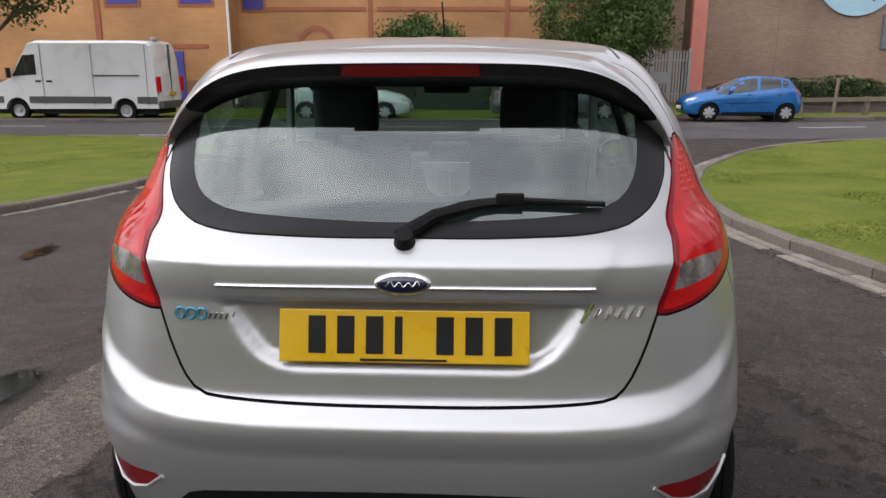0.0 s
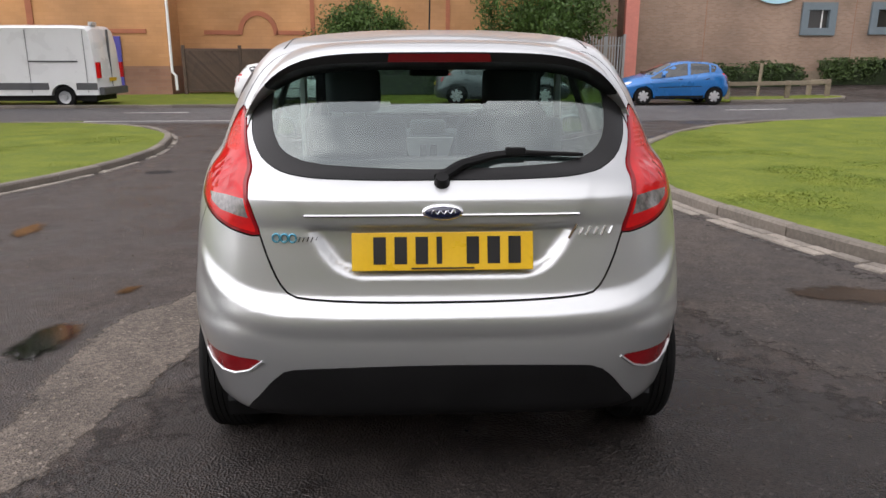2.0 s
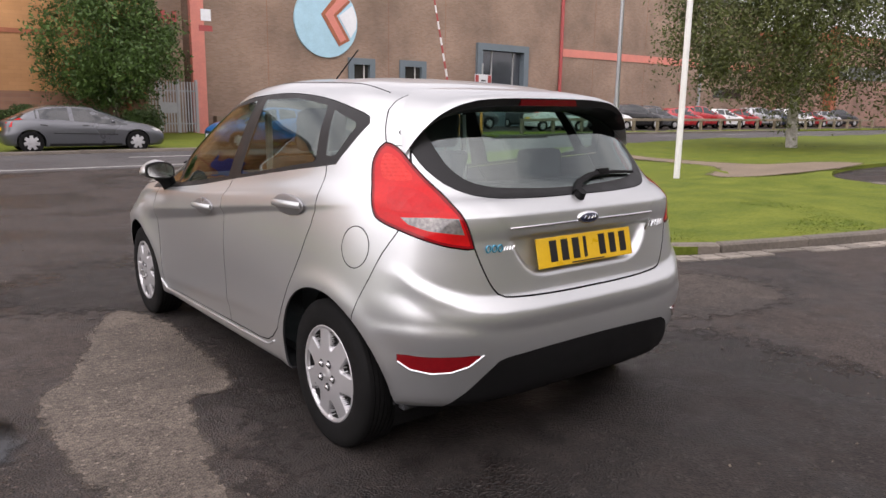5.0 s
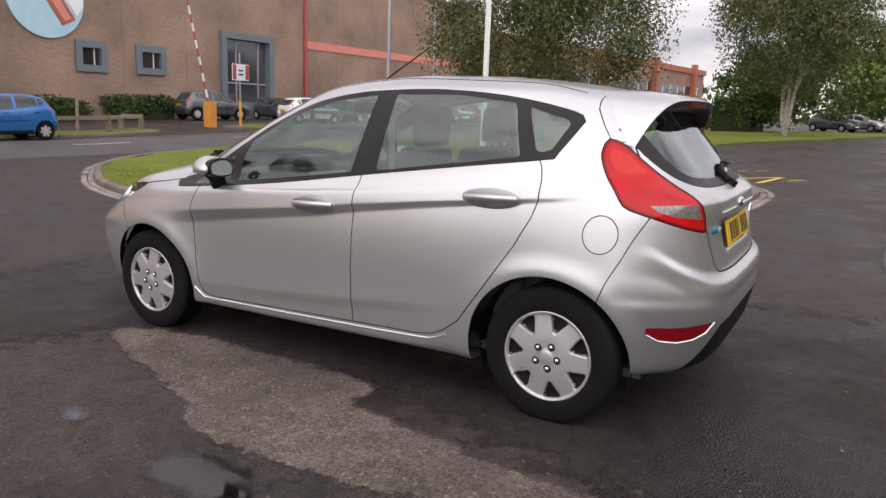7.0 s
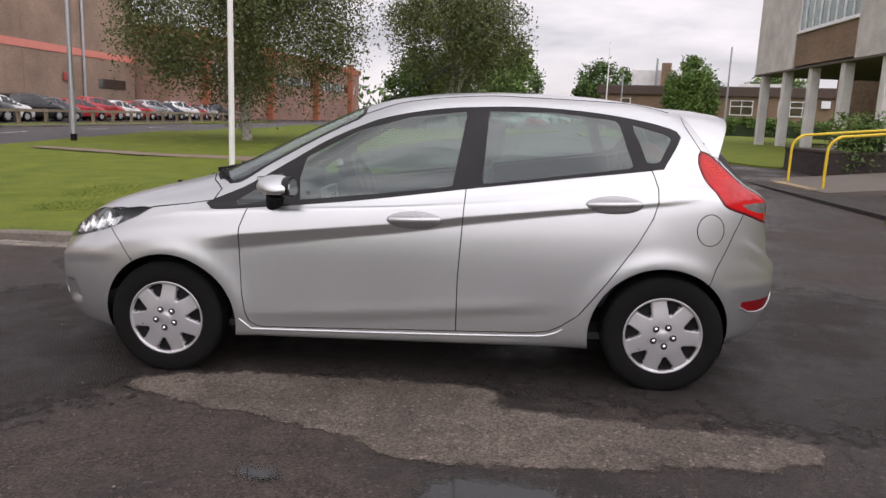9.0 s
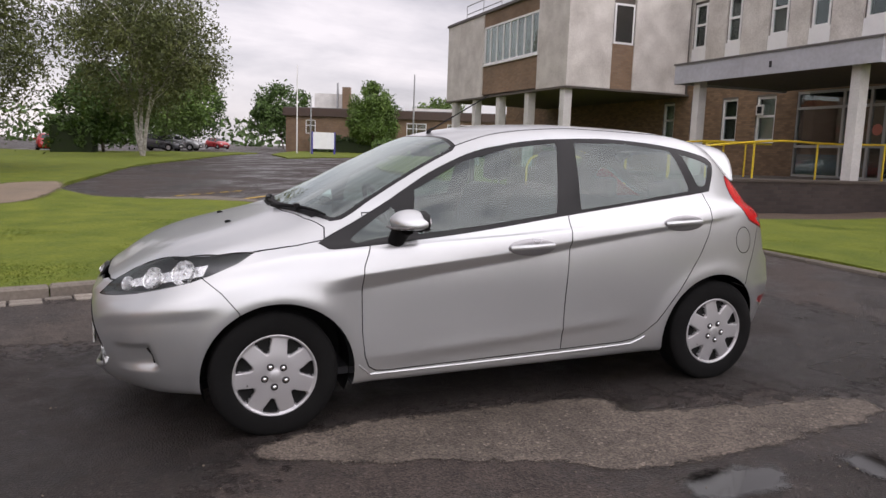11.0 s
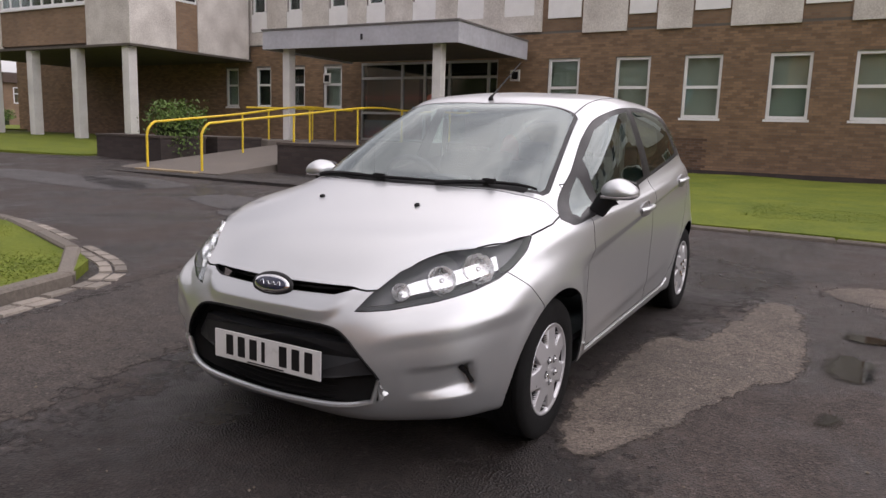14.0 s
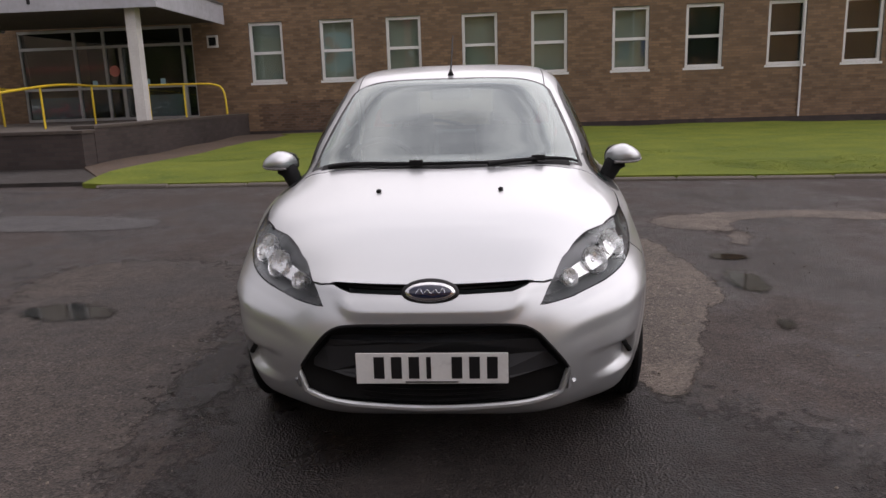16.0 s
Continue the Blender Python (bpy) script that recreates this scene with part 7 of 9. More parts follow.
def ramp():
    g = ground_z(10.5, -7)
    # ramp, landing and steps as one paved structure
    root = tagged(empty("entrance_ramp"), "paved wheelchair ramp rising to the entrance landing", "ramp", kind="structure")
    bm = bmesh.new()
    prism(bm, [(-6.4, g - 0.2), (-6.4, g + 0.02), (-12.6, 0.84), (-17.5, 0.85), (-17.5, g - 0.2)], 9.3, 12.5, "x")
    part("ramp_bed", bm, M_SLAB, root)
    part("landing", boxed(7.1, 9.3, -17.5, -12.4, 0.1, 0.845), M_SLAB, root)
    part("landing", boxed(12.5, 14.6, -17.5, -11.2, 0.1, 0.845), M_SLAB, root)
    for k in range(4):
        z = g + 0.035
        part("tactile_slab", boxed(9.9 + 0.46 * k, 10.34 + 0.46 * k, -7.0, -6.3, g - 0.05, z), M_BUFF, root, "buff tactile slab")
    part("apron", boxed(5.6, 13.2, -7.9, -5.75, g - 0.12, g + 0.006), M_APRON, root, "dark tarmac apron before the ramp")
    brick_block("ramp_wall", 6.9, 9.2, -8.4, -8.0, 0.0, 0.83, "dark damp brick wall beside the ramp")
    brick_block("ramp_wall", 6.9, 7.3, -17.0, -8.42, 0.0, 0.90, "dark damp brick retaining wall beside the lawn")
    brick_block("planter", 12.85, 15.3, -9.3, -7.9, 0.0, 0.86, "dark brick planter with shrubs")
    brick_block("planter", 12.75, 15.3, -11.2, -9.6, 0.0, 0.86, "dark brick planter beside the ramp")


def handrail(pts, posts, label):
    root = tagged(empty("handrail"), label, "handrail", group="yellow ramp handrails")
    bm = bmesh.new()
    tube(bm, smooth_line(pts, 0.10), 0.028, 10)
    part("rail", bm, M_RAIL, root, "", True)
    for x, y, zt in posts:
        bm = bmesh.new()
        tube(bm, [(x, y, ramp_z(x, y) - 0.02), (x, y, zt)], 0.026, 10)
        part("post", bm, M_RAIL, root, "", True)


def ramp_z(x, y):
    g = ground_z(10.5, -7)
    return float(np.interp(y, [-17, -12.6, -6.4], [0.85, 0.84, g]))


def rails():
    for xs, far in ((10.05, (10.1, -16.4)), (11.75, (12.6, -16.4))):
        zt = lambda y: ramp_z(0, y) + 0.98
        line = [(xs, -6.66, ramp_z(0, -6.7)), (xs, -6.66, 0.75), (xs, -6.68, 1.05), (xs, -6.85, zt(-6.9) - 0.02), (xs + 0.02, -7.2, zt(-7.2)), (xs + 0.1, -9.5, zt(-9.5)), (far[0], -12.6, zt(-12.6)), (far[0], -14.5, zt(-14.5))]
        if xs < 11:
            line += [(9.9, -15.2, 1.83), (9.2, -15.6, 1.83), (8.2, -15.9, 1.83), (7.5, -16.05, 1.80), (7.25, -16.1, 1.6), (7.2, -16.1, 0.9)]
        posts = [(xs + 0.1 * (abs(y) - 6.7) / 3, y, zt(y)) for y in (-9.6, -12.3)]
        posts += [(far[0], -14.3, 1.83)]
        if xs < 11:
            posts += [(9.2, -15.6, 1.83), (8.3, -15.87, 1.83)]
        handrail(line, posts, "yellow tubular handrail along the ramp")
    handrail([(13.6, -11.5, 1.75), (13.6, -14.5, 1.83), (12.9, -15.6, 1.83)], [(13.6, -12.4, 1.8), (13.6, -14.4, 1.83)], "yellow tubular handrail beside the landing")


def brick_hall():
    root = tagged(empty("brick_hall"), "tall windowless buff brick hall with grey-blue framed openings", "building")
    Y, x0, x1, h = 33.4, 10.95, 62.0, 10.5
    wins = [(19.23, 21.0, 2.5, 4.08), (22.76, 24.7, 2.55, 4.12)]
    door = (28.7, 33.2, 0.5, 5.5)
    bm = wall_open(bmesh.new(), x0, x1, -0.4, h, [(w[0] + .05, w[1] - .05, w[2] + .05, w[3] - .05) for w in wins] + [(door[0] + .1, door[1] - .1, -0.4, door[3] - .1)], Y, Y + 0.5)
    part("wall", bm, M_PALEBRICK, root)
    part("link_wall", boxed(7.1, x0 - 0.97, Y + 0.1, Y + 0.5, -0.4, 6.4), M_PALEBRICK, root)
    for r, (za, zb) in enumerate(((5.15, 5.75), (4.7, 4.95))):      # red lettering as plain bars
        for k in range(7 if r == 0 else 5):
            part("sign_bar", boxed(7.9 + 0.27 * k, 8.08 + 0.27 * k, Y - 0.02, Y + 0.1, za, zb - 0.18 * (k % 2)), M_REDPAINT, root, "red wall sign as plain bars")
    part("side_wall", boxed(x0 - 0.4, x0, Y + 0.2, Y + 30, -0.4, h), M_PALEBRICK, root)
    for w in wins:
        bm = bmesh.new()
        t = 0.36
        for a in ((w[0], w[0] + t, w[2], w[3]), (w[1] - t, w[1], w[2], w[3]), (w[0] + t, w[1] - t, w[2], w[2] + t), (w[0] + t, w[1] - t, w[3] - t, w[3])):
            box(bm, a[0], a[1], Y - 0.12, Y + 0.3, a[2], a[3])
        f = part("window", bm, M_BLUEFRAME, root, "deep grey-blue framed window")
        part("pane", boxed(w[0] + t, w[1] - t, Y + 0.1, Y + 0.12, w[2] + t, w[3] - t), M_GLASSDARK, f)
        part("inner_mullion", boxed((w[0] + w[1]) / 2 + 0.2, (w[0] + w[1]) / 2 + 0.26, Y + 0.06, Y + 0.1, w[2] + t, w[3] - t), M_CONC, f)
    bm = bmesh.new()
    t = 0.42
    for a in ((door[0], door[0] + t, door[2] - .9, door[3]), (door[1] - t, door[1], door[2] - .9, door[3]), (door[0] + t, door[1] - t, door[3] - t, door[3])):
        box(bm, a[0], a[1], Y - 0.25, Y + 0.4, a[2], a[3])
    f = part("door_frame", bm, M_BLUEFRAME, root, "tall grey-blue portal")
    part("pane", boxed(door[0] + t, door[1] - t, Y + 0.2, Y + 0.22, 1.2, door[3] - t), M_SKYPANE, f, "tall glazing reflecting the sky")
    for x in (door[0] + 1.5, door[1] - 1.1):
        part("mullion", boxed(x - 0.04, x + 0.04, Y + 0.14, Y + 0.2, 0.6, door[3] - t), M_ALU, f)
    part("transom", boxed(door[0] + t, door[1] - t, Y + 0.14, Y + 0.2, 2.35, 2.43), M_ALU, f)
    part("dado", boxed(door[0] + t, door[1] - t, Y + 0.12, Y + 0.24, 0.2, 1.2), M_BLUEFRAME, f)
    for x in (10.65,):
        part("salmon_column", boxed(x - 0.34, x + 0.32, Y - 0.22, Y + 0.1, -0.3, h), M_SALMON, root, "salmon-painted steel column")
    for x in (14.4, 22.0, 26.2, 40.0, 46.0):
        part("joint", boxed(x - 0.02, x + 0.02, Y - 0.006, Y, 0.0, h), M_PLINTH, root)
    bm = bmesh.new()
    tube(bm, [(36.45, Y - 0.12, 0.4), (36.45, Y - 0.12, h)], 0.13, 10)
    part("red_pipe", bm, M_REDPAINT, root, "red steel downpipe")
    part("salmon_band", boxed(36.6, x1, Y - 0.06, Y - 0.002, 5.06, 5.6), M_SALMON, root, "salmon-painted band")
    bm = bmesh.new()
    tube(bm, [(53.5, Y - 0.12, 0.4), (53.5, Y - 0.12, h)], 0.12, 10)
    part("grey_pipe", bm, M_STEEL, root)
    for x in (58.0,):
        part("low_window", boxed(x - 2.2, x + 2.2, Y - 0.05, Y, 2.6, 3.4), M_GLASSDARK, root, "strip of dim windows")
    part("roof", boxed(x0 - 0.5, x1, Y - 0.1, Y + 30, h, h + 0.3), M_ROOF, root)
    part("ground_band", boxed(11.3, 28.6, Y - 0.5, Y - 0.01, -0.3, 0.75), M_DIRT, root)
    # round emblem, as plain shapes
    em = empty("emblem_disc")
    em.parent = root
    def disc(nm, outline, d0, d1, m):
        bm = bmesh.new()
        prism(bm, outline, Y - d1, Y - d0, "y")
        return part(nm, bm, m, root)
    cx, cz, r = 17.85, 5.95, 1.95
    circ = [(cx + r * math.cos(t), cz + r * math.sin(t)) for t in (2 * math.pi * k / 48 for k in range(48))]
    bpy.data.objects.remove(em)
    disc("emblem", circ, 0.0, 0.12, M_PALEBLUE)["label"] = "round pale blue wall emblem"
    disc("emblem_chevron", [(cx + 1.5, cz + 1.15), (cx + 0.75, cz + 1.6), (cx - 0.35, cz + 0.35), (cx + 0.75, cz - 1.3), (cx + 1.45, cz - 0.95), (cx + 0.62, cz + 0.32)], 0.12, 0.15, M_REDBAND)
    disc("emblem_chevron", [(cx + 1.35, cz + 1.2), (cx + 0.9, cz + 1.45), (cx - 0.1, cz + 0.35), (cx + 0.85, cz - 1.1), (cx + 1.2, cz - 0.9), (cx + 0.4, cz + 0.34)], 0.15, 0.17, M_SALMON)
    disc("emblem_field", [(cx + 1.62, cz + 0.95), (cx + 0.75, cz + 0.32), (cx + 1.5, cz - 0.8), (cx + 1.85, cz - 0.3), (cx + 1.9, cz + 0.3)], 0.12, 0.16, M_SIGNWHITE)
    return root


M_SKYPANE = mat("reflecting_pane", (0.05, 0.055, 0.065), 0.04, 0.0, vary=0.2, scale=1, coat=1.0, spec=1.0)


def orange_hall():
    root = tagged(empty("orange_hall"), "orange blockwork building with red bands and dark plinth", "building")
    h = 10.0
    YA, YB = 28.0, 29.6
    part("wall", boxed(-40, -10.45, YA, YA + 0.4, 1.0, h), M_ORANGE, root)
    part("plinth", boxed(-40, -10.43, YA - 0.02, YA + 0.42, -0.4, 1.0), M_PLINTH, root)
    part("return_wall", boxed(-10.85, -10.45, YA + 0.4, YB + 0.4, 1.0, h), M_ORANGE, root)
    part("return_plinth", boxed(-10.85, -10.43, YA + 0.42, YB + 0.4, -0.4, 1.0), M_PLINTH, root)
    part("wall", boxed(-10.45, 7.05, YB, YB + 0.4, 1.75, h), M_ORANGE, root)
    part("end_wall", boxed(6.65, 7.05, YB + 0.4, YB + 25, -0.4, h), M_ORANGE, root)
    part("plinth", boxed(-10.45, 7.07, YB - 0.02, YB + 0.398, -0.4, 1.75), M_PLINTH, root)
    bm = bmesh.new()
    tube(bm, [(-10.35, YA - 0.08, h), (-10.35, YA - 0.08, 0.75), (-10.2, YA - 0.1, 0.6), (-10.2, YA - 0.1, 0.0)], 0.06, 8)
    part("downpipe", bm, M_UPVC, root, "pale downpipe at the corner")
    for x in (-4.6, 1.35, 6.3):
        part("pilaster_joint", boxed(x - 0.09, x + 0.09, YB - 0.05, YB, 0, h), M_REDBAND, root)
    part("pilaster_joint", boxed(-16.1, -15.85, YA - 0.05, YA, 0, h), M_REDBAND, root)
    # red string courses and the blind arch
    for a, b, z, y in ((-9.35, -7.85, 2.33, YB), (-6.2, -4.9, 2.33, YB), (-15.6, -11.3, 2.32, YA), (-4.3, 1.2, 3.95, YB), (1.5, 6.2, 3.95, YB), (-9.6, -4.8, 3.95, YB), (-15.6, -10.9, 4.9, YA)):
        part("string_course", boxed(a, b, y - 0.045, y, z, z + 0.17), M_REDBAND, root)
    bm = bmesh.new()
    n = 24
    vo = [(-7.0 + 0.88 * math.cos(math.pi * k / n), 2.33 + 1.0 * math.sin(math.pi * k / n)) for k in range(n + 1)]
    vi = [(-7.0 + 0.68 * math.cos(math.pi * k / n), 2.33 + 0.8 * math.sin(math.pi * k / n)) for k in range(n + 1)]
    prism(bm, vo + vi[::-1], YB - 0.045, YB, "y")
    part("blind_arch", bm, M_REDBAND, root, "red brick blind arch")
    for x in (-14.85, -11.7):
        w = part("window", boxed(x - 0.78, x + 0.78, YA - 0.04, YA, 4.0, 5.6), M_REDBAND, root, "blue window with red surround")
        part("pane", boxed(x - 0.66, x + 0.66, YA - 0.06, YA - 0.04, 4.12, 5.5), M_BLUEDOOR, w)
    w = part("window", boxed(-10.3, -9.2, YB - 0.04, YB, 3.9, 5.6), M_REDBAND, root, "blue window with red surround")
    part("pane", boxed(-10.2, -9.3, YB - 0.06, YB - 0.04, 4.0, 5.5), M_BLUEDOOR, w)
    part("door", boxed(-13.3, -12.4, YA - 0.06, YA, 0.0, 2.2), M_BLUEDOOR, root, "deep blue door")
    part("door", boxed(-1.0, 0.0, YB - 0.06, YB, 0.0, 1.9), M_BLUEDOOR, root, "deep blue door")
    part("roof", boxed(-40, 7.2, YA - 0.1, YB + 25, h, h + 0.3), M_ROOF, root)
    # lettered side sign as plain bars, on the brick hall's return
    part("sign_bars", boxed(9.55, 10.0, YB - 0.07, YB - 0.03, 5.0, 5.5), M_SIGNWHITE, root)
    part("sign_bars", boxed(9.45, 10.05, YB - 0.07, YB - 0.03, 4.55, 4.8), M_REDPAINT, root)
    return root


office(), wing(), canopy(), ramp(), rails(), brick_hall(), orange_hall()

# ---------------------------------------------------------------- parked vehicles
def paint(name, c, metal=0.3, rough=0.3):
    return mat(name, c, rough, metal, vary=0.04, scale=1, grain=300, coat=0.8)


M_PBLUE, M_PWHITE, M_PGREY, M_PBLACK, M_PRED, M_PSILVER, M_PNAVY = (
    paint("blue_paint", (0.010, 0.135, 0.40)), paint("white_paint", (0.72, 0.73, 0.73), 0.0), paint("grey_paint", (0.10, 0.105, 0.115), 0.5), paint("black_paint", (0.012, 0.012, 0.014), 0.2),
    paint("red_car_paint", (0.42, 0.02, 0.025), 0.1), paint("silver_car_paint", (0.45, 0.46, 0.47), 0.6), paint("navy_paint", (0.02, 0.03, 0.07), 0.3))
M_CARGLASS = mat("dim_car_glass", (0.02, 0.024, 0.025), 0.05, vary=0.2, scale=3, coat=0.6)
M_LAMPGREY = mat("pale_lamp", (0.55, 0.56, 0.57), 0.15, 0.3, vary=0.2, scale=12, coat=0.5)


def skin_patch(tree, outline, axis, side, lift, cell=0.14):
    """A thin panel with a given outline, lying on a skin."""
    bm = bmesh.new()
    f = bm.faces.new([bm.verts.new((p[0], p[1], 0)) for p in outline])
    for ax in (0, 1):
        lo, hi = min(p[ax] for p in outline), max(p[ax] for p in outline)
        k = lo + cell
        while k < hi - 0.02:
            co, no = [0, 0, 0], [0, 0, 0]
            co[ax], no[ax] = k, 1
            bmesh.ops.bisect_plane(bm, geom=bm.verts[:] + bm.edges[:] + bm.faces[:], plane_co=co, plane_no=no)
            k += cell
    for v in bm.verts:
        a, b = v.co.x, v.co.y
        o, w = {"x": ((side * 4, a, b), (-side, 0, 0)), "y": ((a, side * 5, b), (0, -side, 0)), "z": ((a, b, 4), (0, 0, -1))}[axis]
        loc, n, i, d = tree.ray_cast(Vector(o), Vector(w))
        v.co = loc + n * lift if loc else Vector((a if axis != "x" else side * 0.7, b if axis == "z" else (side * 1.6 if axis == "y" else a), b if axis != "z" else 0.9))
    bmesh.ops.triangulate(bm, faces=bm.faces)
    bmesh.ops.recalc_face_normals(bm, faces=bm.faces)
    return bm


def far_car(name, L, W, H, label, paint_m, tall=0.0, wheel_r=0.30, boot=0.0):
    """A parked car seen from afar: skin, dark glass, lamps, plates, bumpers, mirrors, wheels."""
    from mathutils.bvhtree import BVHTree
    sl, sw, sh = L / 3.95, W / 1.722, (H - 0.2) / (1.455 - 0.2)
    P = shell_points(HATCH, 3, 90)
    x, y, z = P[..., 0], P[..., 1], P[..., 2]
    if boot:      # a stepped tail
        k = ease(-0.75, -1.6, y) * ease(0.95, 1.1, z)
        P[..., 2] -= boot * k * ease(0.9, 1.3, z)
    P[..., 0], P[..., 1], P[..., 2] = x * sw, (y - 0.085) * sl, 0.2 + tall + (P[..., 2] - 0.2) * (H - 0.2 - tall) / 1.255
    T = lambda p: ((p[0] - 0.085) * sl, 0.2 + tall + (p[1] - 0.2) * (H - 0.2 - tall) / 1.255)
    X = lambda p: (p[0] * sw, 0.2 + tall + (p[1] - 0.2) * (H - 0.2 - tall) / 1.255)
    D = lambda p: (p[0] * sw, (p[1] - 0.085) * sl)
    me = shell_mesh(P, "car_skin")
    bm = bmesh.new()
    bm.from_mesh(me)
    tree = BVHTree.FromBMesh(bm)
    bm.free()
    wy = HALF_BASE * sl
    for sgn in (-1, 1):
        for yc in (wy - 0.085 * sl, -wy - 0.085 * sl):
            c = bmesh.new()
            bmesh.ops.create_cone(c, cap_ends=True, segments=36, radius1=wheel_r * 1.17, radius2=wheel_r * 1.17, depth=0.6, matrix=pose(sgn * 0.80 * sw, yc, wheel_r, 0, 90, 0))
            me = boolean(me, c, "DIFFERENCE")
    me.polygons.foreach_set("use_smooth", [True] * len(me.polygons))
    me.set_sharp_from_angle(angle=radians(40))
    me.materials.clear()
    me.materials.append(paint_m)
    root = empty(name)
    tagged(root, label, "car")
    body = part("body", me, None, root)
    part("underside", boxed(-0.6 * sw, 0.6 * sw, -1.5 * sl, 1.5 * sl, wheel_r * 0.62, wheel_r * 1.9), M_PLASTIC, root)
    dlo = [T(p) for p in SIDE[::2]] if not boot else [T((max(p[0], -1.12), p[1] - 0.03 * (p[0] < -0.7))) for p in SIDE[::2]]
    for sd in (-1, 1):
        part("side_glass", skin_patch(tree, dlo, "x", sd, 0.006), M_CARGLASS, root, "dim side windows")
        for yb, wd in ((-0.31, 0.05), (-1.05, 0.03)):
            q = [T((yb - wd, 0.97)), T((yb + wd, 0.97)), T((yb + wd * 0.6, 1.37 if yb > -1 else 1.32)), T((yb - wd * 1.4, 1.37 if yb > -1 else 1.32))]
            part("pillar", skin_patch(tree, q, "x", sd, 0.010), paint_m, root)
        part("door_strip", skin_patch(tree, [T((0.75, 0.55)), T((-0.75, 0.60)), T((-0.75, 0.62)), T((0.75, 0.575))], "x", sd, 0.006), M_TRIM, root)
        part("sill", skin_patch(tree, [T((0.85, 0.22)), T((-0.85, 0.22)), T((-0.85, 0.30)), T((0.85, 0.28))], "x", sd, 0.006), M_TRIM, root)
        for yh in (0.0, -0.95):
            part("door_handle", skin_patch(tree, [T((yh - 0.08, 0.82 + 0.03 * (yh < -0.5))), T((yh + 0.08, 0.82)), T((yh + 0.08, 0.85)), T((yh - 0.08, 0.85 + 0.03 * (yh < -0.5)))], "x", sd, 0.012), M_TRIM, root)
        part("head_lamp", skin_patch(tree, [X((sd * a, b)) for a, b in ((0.42, 0.60), (0.50, 0.68), (0.60, 0.74), (0.70, 0.74), (0.70, 0.66), (0.58, 0.60))], "y", 1, 0.008), M_LAMPGREY, root)
        part("tail_lamp", skin_patch(tree, [X((sd * a, b)) for a, b in ((0.56, 0.78), (0.72, 0.80), (0.68, 1.02), (0.57, 1.05))], "y", -1, 0.008), M_RED, root)
        bm = bmesh.new()
        c = Vector((sd * 0.90 * sw, 0.62 * sl - 0.085, T((0, 0.97))[1]))
        bmesh.ops.create_uvsphere(bm, u_segments=12, v_segments=8, radius=1, matrix=Matrix.Translation(c) @ Matrix.Diagonal((0.10, 0.07, 0.065, 1)))
        part("door_mirror", bm, paint_m, root, "", True)
    part("windscreen", skin_patch(tree, [D((a, b)) for a, b in SCREEN], "z", 1, 0.006), M_CARGLASS, root)
    part("rear_window", skin_patch(tree, [X((a * 0.97, b)) for a, b in REARGLASS[::2]] if not boot else [X((a * 0.9, 0.98 + (b - 0.96) * 0.6)) for a, b in REARGLASS[::2]], "y", -1, 0.006), M_CARGLASS, root)
    part("front_grille", skin_patch(tree, [X(p) for p in GRILLE[::2]], "y", 1, 0.006), M_TRIM, root)
    part("rear_skirt", skin_patch(tree, [X((-0.6, 0.24)), X((0.6, 0.24)), X((0.5, 0.40)), X((-0.5, 0.40))], "y", -1, 0.006), M_TRIM, root)
    q = T((0, 0.42))[1]
    part("number_plate", boxed(-0.26, 0.26, L / 2 - 0.035, L / 2 - 0.012, q - 0.055, q + 0.055), M_WPLATE, root)
    q = T((0, 0.72))[1]
    part("number_plate", boxed(-0.26, 0.26, -L / 2 + 0.05, -L / 2 + 0.09, q - 0.055, q + 0.055), M_YPLATE, root)
    k = wheel_r / 0.29
    for sd in (-1, 1):
        for yc in (wy - 0.085 * sl, -wy - 0.085 * sl):
            w = part("wheel", DRUM, None, root)
            w.matrix_local = Matrix.Translation((sd * (0.738 * sw), yc, wheel_r)) @ (Matrix.Identity(4) if sd < 0 else pose(0, 0, 0, 0, 0, 180)) @ Matrix.Diagonal((1, k, k, 1))
            part("tyre", TYRE, None, w)
            o = part("wheel_trim", TRIM, None, w)
            o.matrix_local = Matrix.Translation((-0.074, 0, 0)) @ Matrix.Diagonal((1, 1.1, 1.1, 1))
    return root


def stand(ob, x, y, yaw):
    """Sets a vehicle on the land; yaw 0 looks along +y."""
    ob.matrix_world = Matrix.Translation((x, y, ground_z(x, y) + 0.004)) @ pose(0, 0, 0, 0, 0, yaw)
    return ob


def repaint(ob, m):
    for o in ob.children_recursive:
        for s in o.material_slots:
            if s.material and s.material.name in PAINTS:
                s.link = "OBJECT"
                s.material = m
    return ob


PAINTS = {m.name for m in (M_PBLUE, M_PWHITE, M_PGREY, M_PBLACK, M_PRED, M_PSILVER, M_PNAVY)}
blue_car = stand(far_car("blue_hatchback", 3.82, 1.646, 1.44, "blue five-door hatchback parked at the far kerb", M_PBLUE, 0.02, 0.285), 8.65, 21.35, 90)
white_car = stand(far_car("white_hatchback", 4.12, 1.69, 1.44, "white hatchback parked by the verge", M_PWHITE, 0.02, 0.30), -4.1, 21.4, -90)
saloon = stand(far_car("grey_saloon", 4.70, 1.826, 1.43, "dark grey saloon parked by the verge", M_PGREY, 0.0, 0.33, 0.20), 2.85, 21.5, -90)
suv = far_car("grey_suv", 4.30, 1.79, 1.62, "dark grey compact off-roader in the car park", M_PGREY, 0.07, 0.34)
stand(suv, 25.6, 30.6, -100)
